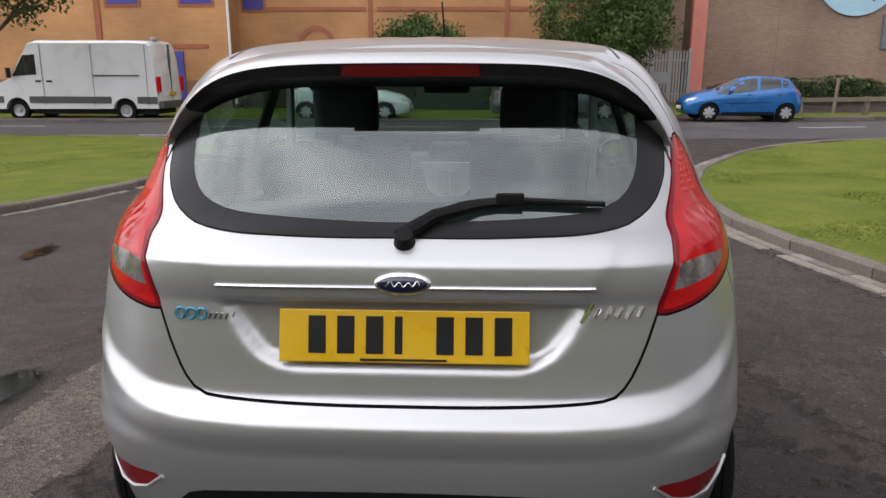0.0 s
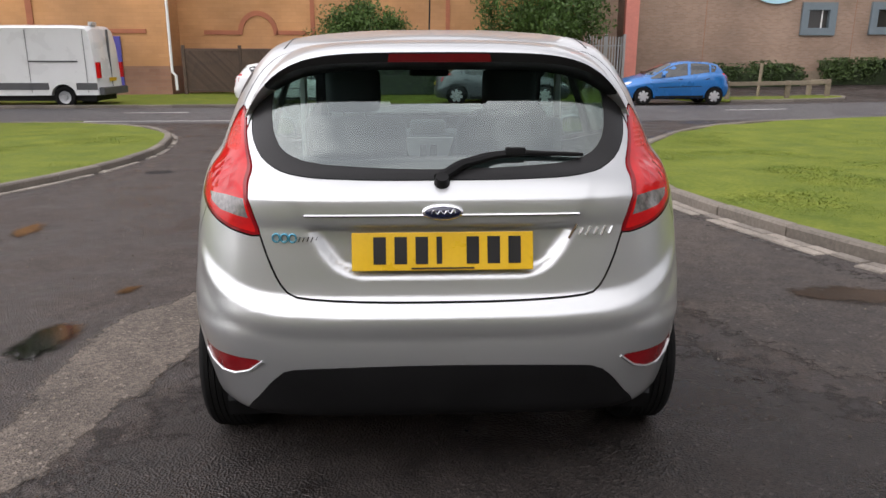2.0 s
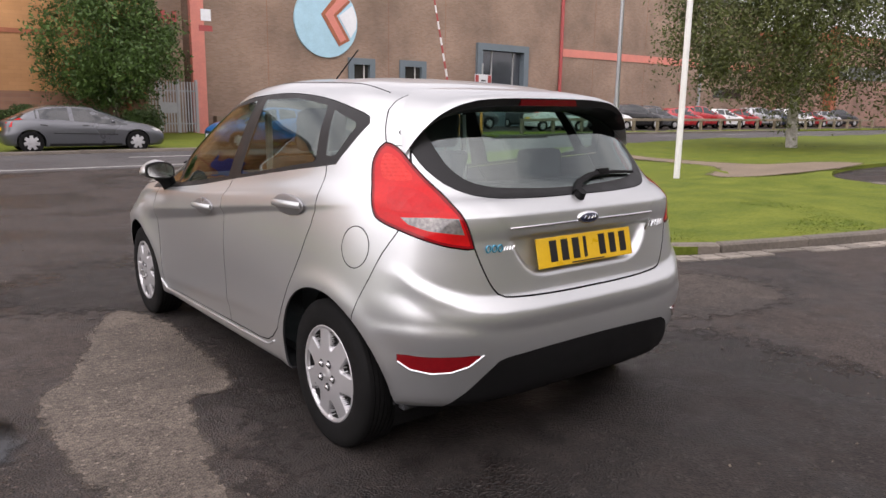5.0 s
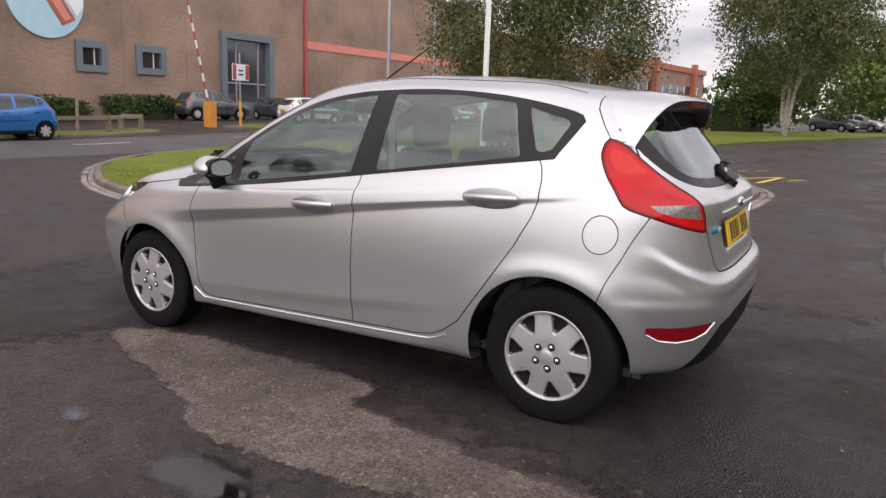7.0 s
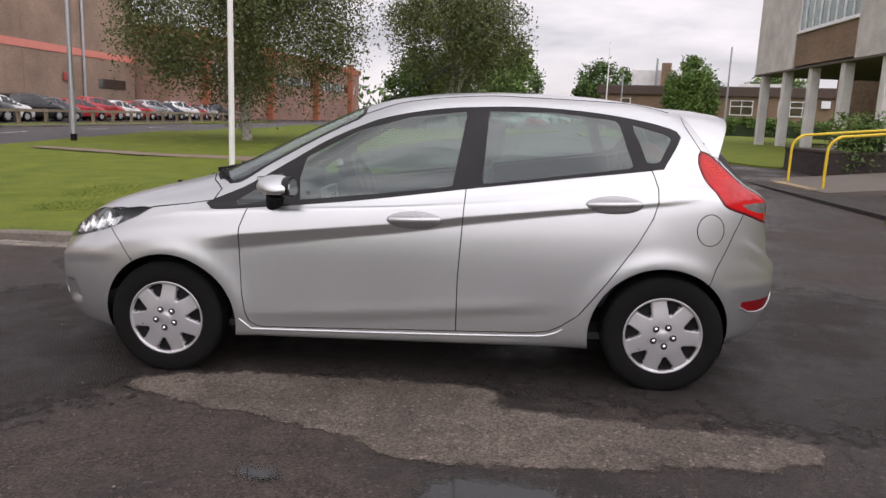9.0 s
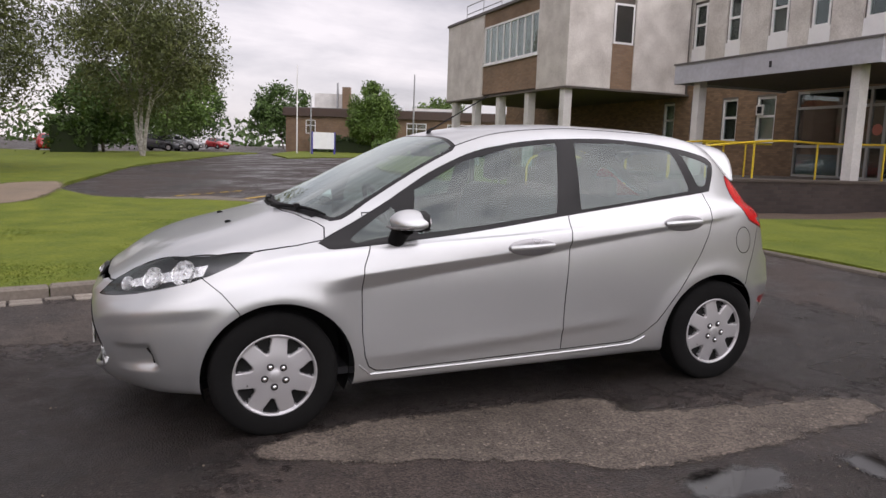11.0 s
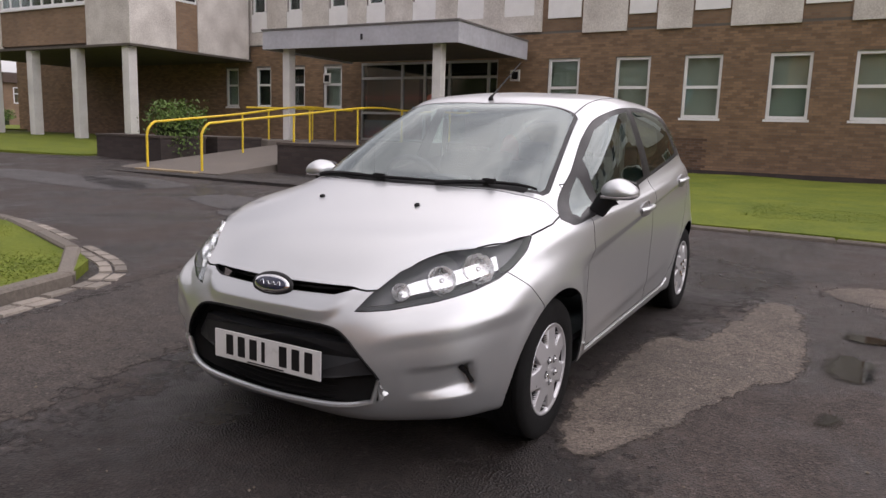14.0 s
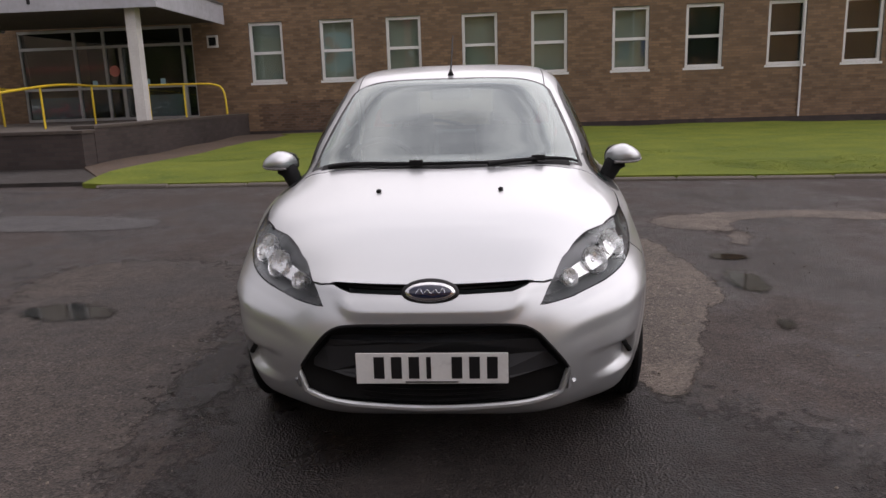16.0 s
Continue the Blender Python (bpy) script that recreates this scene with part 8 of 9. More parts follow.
lot = [(28.1, 25.5, M_PWHITE, 0), (31.4, 26.4, M_PGREY, 1), (34.0, 26.9, M_PWHITE, 0), (36.9, 27.0, M_PBLACK, 1), (39.7, 27.4, M_PGREY, 0), (42.6, 27.4, M_PRED, 0), (45.4, 27.7, M_PRED, 1), (48.3, 27.7, M_PWHITE, 0),
       (51.2, 28.0, M_PRED, 0), (54.0, 28.0, M_PSILVER, 1), (57.0, 28.2, M_PNAVY, 0), (60.0, 28.3, M_PWHITE, 1), (63.0, 28.4, M_PRED, 0), (66.0, 28.5, M_PSILVER, 0), (69.5, 28.8, M_PBLACK, 1)]
WORDS = {M_PWHITE.name: "white", M_PGREY.name: "dark grey", M_PBLACK.name: "black", M_PRED.name: "red", M_PSILVER.name: "silver", M_PNAVY.name: "dark blue"}
for k, (x, y, m, big) in enumerate(lot):
    c = stand(copy_thing(suv if big else blue_car, Matrix.Identity(4)), x, y, -103 - (k % 3))
    c.name = "parked_car"
    repaint(c, m)
    tagged(c, f"{WORDS[m.name]} {'tall estate' if big else 'hatchback'} parked in the car park row", "car", "cars in the car park")
for x, y, m, yaw, big in ((38.5, 30.8, M_PBLACK, 80, 1), (31.3, 31.0, M_PGREY, 172, 0), (36.0, 31.4, M_PRED, 80, 0), (43.5, 31.6, M_PGREY, 80, 1), (47.0, 31.8, M_PWHITE, 80, 0), (62.0, 10.0, M_PRED, -80, 0),
                          (70.0, 1.5, M_PGREY, 150, 1), (76.0, -0.5, M_PSILVER, 155, 1), (95.0, -5.5, M_PRED, 120, 0)):
    c = stand(copy_thing(suv if big else blue_car, Matrix.Identity(4)), x, y, yaw)
    c.name = "parked_car"
    repaint(c, m)
    tagged(c, f"{WORDS[m.name]} car standing at the back of the car park", "car", "cars in the car park")


def van():
    root = tagged(empty("white_panel_van"), "white high-roof panel van parked by the verge", "van")
    L, W, H = 5.9, 1.98, 2.62
    # side outline, nose towards +y
    side = [(-2.95, 0.42), (-2.93, 1.2), (-2.86, 2.1), (-2.78, 2.5), (-2.68, 2.6), (-2.2, 2.62), (1.2, 2.62), (1.42, 2.55), (1.55, 2.35), (2.12, 1.45), (2.55, 1.25), (2.82, 1.08), (2.92, 0.8), (2.95, 0.45), (2.9, 0.38)]
    n = 14
    bm = bmesh.new()
    rows = []
    for i in range(n + 1):
        x = -W / 2 + W * i / n
        k = abs(x) / (W / 2)
        rows.append([bm.verts.new((x, y * (1 - 0.03 * k ** 4), 0.38 + (z - 0.38) * (1 - 0.05 * k ** 6))) for y, z in side])
    for r0, r1 in zip(rows, rows[1:]):
        for j in range(len(side)):
            bm.faces.new((r0[j], r1[j], r1[(j + 1) % len(side)], r0[(j + 1) % len(side)]))
    bm.faces.new(rows[0])
    bm.faces.new(rows[-1][::-1])
    bmesh.ops.recalc_face_normals(bm, faces=bm.faces)
    me = mesh_of(bm, "van")
    for s in (-1, 1):
        for yc in (1.92, -1.74):
            c = bmesh.new()
            bmesh.ops.create_cone(c, cap_ends=True, segments=32, radius1=0.40, radius2=0.40, depth=0.7, matrix=pose(s * 0.98, yc, 0.36, 0, 90, 0))
            me = boolean(me, c, "DIFFERENCE")
    me.materials.clear()
    me.materials.append(M_PWHITE)
    part("body", me, None, root)
    part("underside", boxed(-0.8, 0.8, -2.7, 2.7, 0.22, 0.9), M_PLASTIC, root)
    for s in (-1, 1):
        x = s * W / 2
        a, b = sorted((x + s * 0.004, x + s * 0.02))
        for y0, y1 in ((-2.85, -2.18), (-1.3, 1.48), (2.36, 2.85)):
            part("side_strip", boxed(a, b, y0, y1, 0.58, 0.80), M_GREYPLASTIC, root, "dark grey side rub strip")
        part("door_rail", boxed(a, b, -2.3, -0.75, 1.45, 1.50), M_GREYPLASTIC, root)
        for y in (0.95, -0.75, -2.55):
            part("door_gap", boxed(a, a + (b - a) * 0.3, y - 0.008, y + 0.008, 0.5, 2.45), M_GREYPLASTIC, root)
        for y in (0.75, 1.12):
            part("door_handle", boxed(a, b + 0.01, y - 0.09, y + 0.09, 1.26, 1.32), M_TRIM, root)
        bm = bmesh.new()
        prism(bm, [(1.15, 1.5), (1.98, 1.45), (1.55, 2.12), (1.15, 2.15)], min(x, x + s * 0.01), max(x, x + s * 0.01), "x")
        part("cab_window", bm, M_CARGLASS, root)
        part("mirror", boxed(*sorted((x + s * 0.04, x + s * 0.22)), 1.98, 2.06, 1.4, 1.72, 0.02), M_TRIM, root)
        part("tail_lamp", boxed(*sorted((x - s * 0.14, x + s * 0.006)), -2.96, -2.86, 0.95, 1.45), M_RED, root)
        for yc in (1.92, -1.74):
            w = part("wheel", DRUM, None, root)
            w.matrix_local = Matrix.Translation((s * 0.86, yc, 0.34)) @ (Matrix.Identity(4) if s < 0 else pose(0, 0, 0, 0, 0, 180)) @ Matrix.Diagonal((1, 1.17, 1.17, 1))
            part("tyre", TYRE, None, w)
            bm = bmesh.new()
            lathe(bm, [(-0.075, 0.17), (-0.06, 0.13), (-0.05, 0.08), (-0.085, 0.07), (-0.09, 0.0)], 24)
            part("steel_rim", bm, M_STEEL, w, "", True)
    bm = bmesh.new()
    prism(bm, [(-0.82, 1.5), (0.82, 1.5), (0.72, 2.32), (-0.72, 2.32)], 0, 0.012, "y")
    for v in bm.verts:
        v.co.y = 2.10 - (v.co.z - 1.48) * 0.63 + 0.03 + (0.01 if v.co.y > 0.005 else 0)
    part("windscreen", bm, M_CARGLASS, root)
    part("rear_bumper", boxed(-0.98, 0.98, -3.06, -2.88, 0.42, 0.66, 0.03), M_GREYPLASTIC, root)
    part("front_bumper", boxed(-0.96, 0.96, 2.82, 3.0, 0.36, 0.75, 0.05), M_GREYPLASTIC, root)
    part("number_plate", boxed(-0.26, 0.26, -2.985, -2.965, 0.85, 0.96), M_YPLATE, root)
    part("door_gap", boxed(-0.01, 0.01, -2.955, -2.88, 0.68, 2.5), M_GREYPLASTIC, root)
    part("roof_lamp", boxed(-0.62, -0.3, -2.75, -2.6, 2.6, 2.72, 0.02), M_LAMPGREY, root, "small work lamp on the roof")
    return root


M_GREYPLASTIC = mat("grey_plastic", (0.07, 0.072, 0.075), 0.6, vary=0.1, scale=3, grain=50)
stand(van(), -13.25, 21.55, 90)


# ---------------------------------------------------------------- street furniture
def column(name, x, y, r0, r1, h, m, label, category, base=None, lean=0.0):
    root = tagged(empty(name, Matrix.Translation((x, y, ground_z(x, y)))), label, category)
    bm = bmesh.new()
    tube(bm, [(0, 0, -0.1), (lean * 0.5, 0, h * 0.5), (lean, 0, h)], r0, 14, r1)
    part("shaft", bm, m, root, "", True)
    if base:
        bm = bmesh.new()
        tube(bm, [(0, 0, -0.05), (0, 0, base[1])], base[0], 14)
        part("base", bm, base[2], root, base[3], True)
    return root


flag = column("flagpole", 10.5, 5.1, 0.062, 0.05, 11.0, M_UPVC, "plain white flagpole standing in the grass", "flagpole")
lampc = column("street_lamp", 18.6, 13.4, 0.085, 0.055, 8.2, M_STEEL, "galvanised street lamp column with dark foot", "street lamp", (0.10, 0.32, M_PLASTIC, "dark painted foot"))
part("lower_shaft", tube(bmesh.new(), [(0, 0, 0.3), (0, 0, 1.7)], 0.105, 14), M_STEEL, lampc, "", True)
part("lantern", boxed(-0.12, 0.12, 0.0, 0.7, 8.15, 8.3, 0.04), M_STEEL, lampc)


def barrier():
    x, y = 19.6, 24.0
    root = tagged(empty("car_park_barrier", Matrix.Translation((x, y, ground_z(x, y)))), "orange car park barrier with its striped arm raised", "barrier")
    part("cabinet", boxed(-0.22, 0.22, -0.2, 0.2, 0, 1.15, 0.03), M_BOLLARD, root, "orange barrier cabinet")
    a, b = Vector((-0.05, 0, 1.0)), Vector((-1.35, 0.0, 6.6))
    n = 16
    for k in range(n):
        bm = bmesh.new()
        tube(bm, [a.lerp(b, k / n), a.lerp(b, (k + 1) / n)], 0.055 - 0.02 * k / n, 8)
        part("arm_section", bm, M_UPVC if k % 2 else M_REDPAINT, root)
    return root


M_BOLLARD = mat("orange_paint", (0.62, 0.27, 0.05), 0.5, scale=3, grain=20, vary=0.15)
barrier()


def sign_post(x, y, h, w, hh, panels, label, post_m):
    root = tagged(empty("road_sign", Matrix.Translation((x, y, ground_z(x, y)))), label, "sign")
    bm = bmesh.new()
    tube(bm, [(0, 0, -0.05), (0, 0, h)], 0.04, 10)
    part("post", bm, post_m, root, "", True)
    part("plate", boxed(-w / 2, w / 2, -0.07, -0.045, h - 0.5 - hh, h - 0.5), M_SIGNWHITE, root)
    for x0, x1, z0, z1, m in panels:
        part("plate_field", boxed(x0, x1, -0.08, -0.07, h - 0.5 - hh + z0, h - 0.5 - hh + z1), m, root)
    return root


s = sign_post(20.4, 22.9, 3.35, 1.0, 0.72, [(-0.48, -0.28, 0.03, 0.69, M_REDPAINT), (0.28, 0.48, 0.03, 0.69, M_REDPAINT), (-0.14, 0.14, 0.40, 0.47, M_INK), (-0.14, 0.14, 0.22, 0.29, M_INK)], "red and white car park sign on a steel post", M_STEEL)
part("lower_sleeve", tube(bmesh.new(), [(0, 0, 0), (0, 0, 1.25)], 0.07, 10), M_BOLLARD, s, "orange sleeve")
tagged(part("small_wall_sign", boxed(50.6, 51.5, 33.24, 33.30, 3.0, 3.6), M_REDPAINT), "small red sign on the brick hall", "sign")


def post_rail(name, pts, h, label, m):
    root = tagged(empty(name), label, "fence")
    for (x0, y0), (x1, y1) in zip(pts, pts[1:]):
        z0, z1 = ground_z(x0, y0) + 0.08, ground_z(x1, y1) + 0.08
        part("post", boxed(x0 - 0.07, x0 + 0.07, y0 - 0.07, y0 + 0.07, z0 - 0.1, z0 + h), m, root)
        d = Vector((x1 - x0, y1 - y0, z1 - z0))
        bm = boxed(0, d.length, -0.035, 0.035, h - 0.16, h - 0.02, 0.008)
        o = part("rail", bm, m, root)
        o.matrix_local = Matrix.Translation((x0, y0 - 0.1, z0)) @ pose(0, 0, 0, 0, -math.degrees(math.asin(d.z / d.length)), math.degrees(math.atan2(d.y, d.x)))
    x0, y0 = pts[-1]
    part("post", boxed(x0 - 0.07, x0 + 0.07, y0 - 0.07, y0 + 0.07, ground_z(x0, y0), ground_z(x0, y0) + h), m, root)


post_rail("low_rail_fence", [(11.1, 22.3), (13.2, 22.1), (15.0, 22.7), (14.9, 23.8)], 0.62, "low weathered timber rail round the grass corner", M_TIMBER)
post_rail("car_park_rail_fence", [(22.5 + 2.1 * k, 22.3 - 0.02 * k) for k in range(19)], 0.72, "low weathered timber rail along the car park", M_TIMBER)
bm = bmesh.new()
tube(bm, [(12.6, 23.1, 0.0), (12.65, 23.1, 1.2)], 0.06, 8)
tagged(part("leaning_post", bm, M_TIMBER), "short pale timber marker post in the grass", "post")


def slat_fence():
    root = tagged(empty("timber_fence"), "dark stained fence of slanting slats between posts", "fence")
    y, x0, n, w = 28.0, -9.85, 4, 2.35
    for k in range(n + 1):
        x = x0 + w * k
        part("post", boxed(x - 0.06, x + 0.06, y - 0.06, y + 0.06, -0.2, 1.85), M_FENCE, root)
    me = mesh_of(boxed(-0.055, 0.055, -0.012, 0.012, -1.28, 1.28), "slat")
    me.materials.append(M_FENCE)
    for k in range(n):
        a, b = x0 + w * k + 0.06, x0 + w * (k + 1) - 0.06
        part("panel_rail", boxed(a, b, y - 0.03, y + 0.03, 1.62, 1.70), M_FENCE, root)
        part("panel_rail", boxed(a, b, y - 0.03, y + 0.03, -0.05, 0.03), M_FENCE, root)
        part("panel_back", boxed(a, b, y + 0.03, y + 0.04, -0.05, 1.66), M_FENCE, root)
        for j in range(17):
            c = a + (b - a) * (j + 0.5) / 17
            half = 0.80
            lo, hi = max(a, c - half), min(b, c + half)
            L = (hi - lo) * math.sqrt(2) / 2
            o = new("slat", me)
            o.parent = root
            zc = 0.80 - ((lo + hi) / 2 - c)
            o.matrix_local = Matrix.Translation(((lo + hi) / 2, y - 0.02, zc)) @ pose(0, 0, 0, 0, -45, 0) @ Matrix.Diagonal((1, 1, L / 1.28, 1))


slat_fence()


def palisade():
    root = tagged(empty("palisade_gate"), "galvanised steel palisade gate beside the brick hall", "gate")
    y, x0, x1 = 31.2, 7.35, 9.75
    me = mesh_of(boxed(-0.03, 0.03, -0.01, 0.01, 0.0, 2.3), "pale")
    me.materials.append(M_STEEL)
    for k in range(19):
        o = new("pale", me)
        o.parent = root
        o.location = (x0 + (x1 - x0) * k / 18, y, 0.05)
    for z in (0.4, 1.9):
        part("rail", boxed(x0, x1, y + 0.012, y + 0.05, z, z + 0.06), M_STEEL, root)
    for x in (x0 + 0.7, x0 + 1.55, x1):
        part("gate_post", boxed(x - 0.06, x + 0.06, y - 0.05, y + 0.07, 0, 2.45), M_STEEL, root)
    part("lock_plate", boxed(x0 + 0.75, x0 + 1.5, y - 0.03, y - 0.012, 0.9, 1.4), M_STEEL, root)


palisade()


# ---------------------------------------------------------------- road markings, worn tarmac
def marking(name, outline, m, label, dz=0.009):
    return tagged(sheet(name, outline, dz, m, 3.0), label, "road marking", kind="structure")


for k in range(-6, 10):
    x = -8.7 + 6.0 * k
    marking("centre_dash", [(x, 18.05), (x + 1.9, 18.05), (x + 1.9, 18.17), (x, 18.17)], M_WHITE, "worn white centre dash")
marking("edge_line", [(-8.6, 15.05), (4.4, 15.05), (4.4, 15.15), (-8.6, 15.15)], M_WHITE, "thin worn white line across the junction")


def stroke(a, b, half, m, label):
    """A straight painted line between two points."""
    d = (Vector(b) - Vector(a)).normalized() * half
    marking("yellow_line", [(a[0] + d.y, a[1] - d.x), (b[0] + d.y, b[1] - d.x), (b[0] - d.y, b[1] + d.x), (a[0] - d.y, a[1] + d.x)], m, label)


for k in range(5):
    u = k / 5
    stroke((13.1 + 1.3 * u, 1.4 - 1.7 * u), (13.1 + 1.3 * (u + 0.13), 1.4 - 1.7 * (u + 0.13)), 0.05, M_YELLOWLINE, "worn yellow dash on the drive")
stroke((12.1, 0.1), (12.85, -0.62), 0.06, M_YELLOWLINE, "worn yellow line on the drive")
stroke((12.85, -0.66), (11.4, -0.38), 0.06, M_YELLOWLINE, "worn yellow line on the drive")
stroke((12.2, -0.85), (12.5, -1.1), 0.06, M_YELLOWLINE, "worn yellow dash on the drive")
tagged(sheet("tip_paving", [(10.9, -0.3), (11.7, -0.1), (12.6, 0.7), (12.45, 1.6), (12.1, 1.9), (11.6, 0.8)], 0.05, M_TIP, 3.0, skirt=0.08), "worn concrete paving at the tip of the grass island", "paving", kind="structure")

faded(M_PATCH)
faded(M_DARKTAR, 0.8, 0.4, 0.62)
faded(M_TAN, 0.8, 0.42, 0.6)
faded(M_SLICK, 0.3)
dry = [(-0.90, 1.30), (-0.80, 0.85), (-0.82, 0.3), (-0.84, -0.2), (-0.93, -0.48), (-1.08, -0.44), (-1.15, -0.6), (-1.2, -0.95), (-1.27, -1.27), (-1.30, -1.6), (-1.38, -1.78), (-1.54, -1.72), (-1.60, -1.45), (-1.62, -1.25), (-1.67, -0.9),
       (-1.68, -0.5), (-1.66, -0.08), (-1.5, 0.16), (-1.34, 0.55), (-1.17, 1.1), (-1.0, 1.38)]
tagged(stain("dry_tarmac", dry, 0.004, M_PATCH, 0.10), "dry pale brown streak of worn tarmac", "tarmac", kind="structure")
for k, pts in enumerate((
        [(5.2, -2.55), (5.25, -3.35), (3.4, -3.05), (3.4, -2.5)], [(8.4, -3.5), (9.6, -4.6), (12.9, -4.5), (12.2, -3.5)], [(6.8, -3.5), (6.7, -4.2), (5.6, -3.85), (5.4, -2.95)], [(10.9, -4.75), (9.9, -5.2), (8.2, -4.75), (8.7, -3.75)],
        [(17, -3.5), (20, -4.6), (19.6, -5.4), (16.7, -4.3)])):
    tagged(stain("tarmac_repair", pts, 0.005, M_SLICK, 0.12, 0.08), "squared pale tarmac repair", "tarmac", kind="structure")
for pts in ([(-1.77, -2.61), (-2.34, -2.85), (-3.19, -2.93), (-3.97, -2.75), (-3.81, -2.4), (-3.05, -2.58), (-2.45, -2.42), (-2.31, -1.99), (-1.8, -2.2)], [(-2.27, -1.95), (-2.44, -1.87), (-2.29, -1.51), (-2.17, -1.56)]):
    tagged(stain("worn_tarmac", pts, 0.004, M_PATCH, 0.12), "dry brown patch of worn tarmac", "tarmac", kind="structure")
drying = [(2.9, 0.18), (3.2, -0.75), (2.73, -1.21), (1.69, -0.93), (1.3, 0.61), (1.3, 1.34), (1.25, 1.76), (1.15, 2.5), (1.7, 3.4), (2.4, 3.2), (2.5, 2.0)]
tagged(stain("drying_tarmac", drying, 0.003, M_TAN, 0.22, 0.06), "brown tarmac beginning to dry", "tarmac", kind="structure")
# outline of a darker film under and round the car, thinning at its rim
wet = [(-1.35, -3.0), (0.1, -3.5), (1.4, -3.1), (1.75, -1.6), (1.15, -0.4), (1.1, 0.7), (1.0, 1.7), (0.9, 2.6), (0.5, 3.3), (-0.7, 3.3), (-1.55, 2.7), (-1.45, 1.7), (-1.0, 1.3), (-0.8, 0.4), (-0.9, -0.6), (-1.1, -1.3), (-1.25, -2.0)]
tagged(stain("wet_tarmac", [(1.12, 0.66), (1.27, 0.86), (1.26, 1.43), (1.11, 1.55), (1.02, 1.2)], 0.0045, M_DARKTAR, 0.1, 0.04), "dark wet streak on the tarmac", "tarmac", kind="structure")
tagged(stain("wet_tarmac", wet, 0.002, M_DARKTAR, 0.4, 0.06), "darker tarmac under and round the parked car", "tarmac", kind="structure")
M_WATER = faded(mat("shallow_puddle", (0.008, 0.0072, 0.0066), 0.06, vary=0.1, scale=3, rough_vary=0.03, spec=0.5), 0.6, 0.4, 0.8)
for pts, fd in (([(-1.87, -0.16), (-1.77, -0.3), (-1.84, -0.68), (-2.02, -0.57), (-2.0, -0.22)], 0.08), ([(-1.90, -1.20), (-2.14, -1.15), (-2.08, -0.98), (-1.87, -1.02)], 0.06), ([(-3.47, 2.2), (-3.42, 2.55), (-3.24, 2.25), (-3.3, 1.95)], 0.12),
                ([(-1.77, 0.52), (-1.88, 0.5), (-1.87, 0.36), (-1.78, 0.38)], 0.06), ([(2.80, 0.12), (2.6, -0.06), (2.15, 0.06), (2.15, 0.26), (2.5, 0.31)], 0.1)):
    tagged(stain("puddle", pts, 0.0065, M_WATER, fd, 0.03), "shallow dark puddle on the tarmac", "puddle", kind="structure")
path = [(15.2, 12.5), (14.5, 10.0), (14.0, 8.13), (13.23, 5.95), (11.27, 4.82), (11.6, 4.06), (14.5, 3.83), (16.5, 4.15), (16.2, 5.10), (14.6, 5.84), (14.9, 8.4), (15.3, 10.0), (15.7, 12.4)]


def loose_grit():
    """Pale grit and bits of leaf lying about on the tarmac."""
    rng = random.Random(77)
    verts, faces = [], []
    while len(verts) < 6 * 1300:
        x, y = rng.uniform(-4.2, 2.4), rng.uniform(-4.6, 4.9)
        if abs(x) < 0.95 and abs(y) < 2.1:
            continue
        r, a = 0.0035 + 0.007 * rng.random() ** 3, rng.uniform(0, 6.28)
        u, v = Vector((math.cos(a), math.sin(a), 0)) * r, Vector((-math.sin(a), math.cos(a), 0)) * r * rng.uniform(0.4, 0.9)
        c = Vector((x, y, ground_z(x, y) + 0.006))
        n = len(verts)
        verts += [tuple(c + u), tuple(c + v), tuple(c - u), tuple(c - v), tuple(c + Vector((0, 0, r * 0.7))), tuple(c - Vector((0, 0, 0.006)))]
        faces += [(n, n + 1, n + 4), (n + 1, n + 2, n + 4), (n + 2, n + 3, n + 4), (n + 3, n, n + 4), (n + 1, n, n + 5), (n + 2, n + 1, n + 5), (n + 3, n + 2, n + 5), (n, n + 3, n + 5)]
    m = mat("pale_grit", (0.16, 0.135, 0.105), 0.9, vary=0.3, per_island=0.6)
    tagged(soup("loose_grit", verts, faces, m), "pale loose grit and leaf bits on the tarmac", "grit", kind="stuff")


loose_grit()
M_PATH = faded(mat("trodden_earth", (0.2, 0.155, 0.11), 0.95, scale=1.2, grain=25, vary=0.25, bump=0.5, bump_scale=50))
tagged(stain("worn_footpath", path, 0.099, M_PATH, 0.4, 0.12), "bare trodden path across the grass", "path", kind="structure")
bm = bmesh.new()
bmesh.ops.create_circle(bm, cap_ends=True, segments=20, radius=0.17, matrix=Matrix.Translation((-3.55, 6.0, ground_z(-3.55, 6.0) + 0.006)))
tagged(part("drain_cover", bm, M_PLASTIC), "small round iron drain cover in the tarmac", "drain cover", kind="structure")

# ---------------------------------------------------------------- greenery
def leaf_mat(name, a, b, rough=0.55):
    return mat(name, a, rough, scale=0.7, grain=6, color2=b, spec=0.35, per_island=0.35)


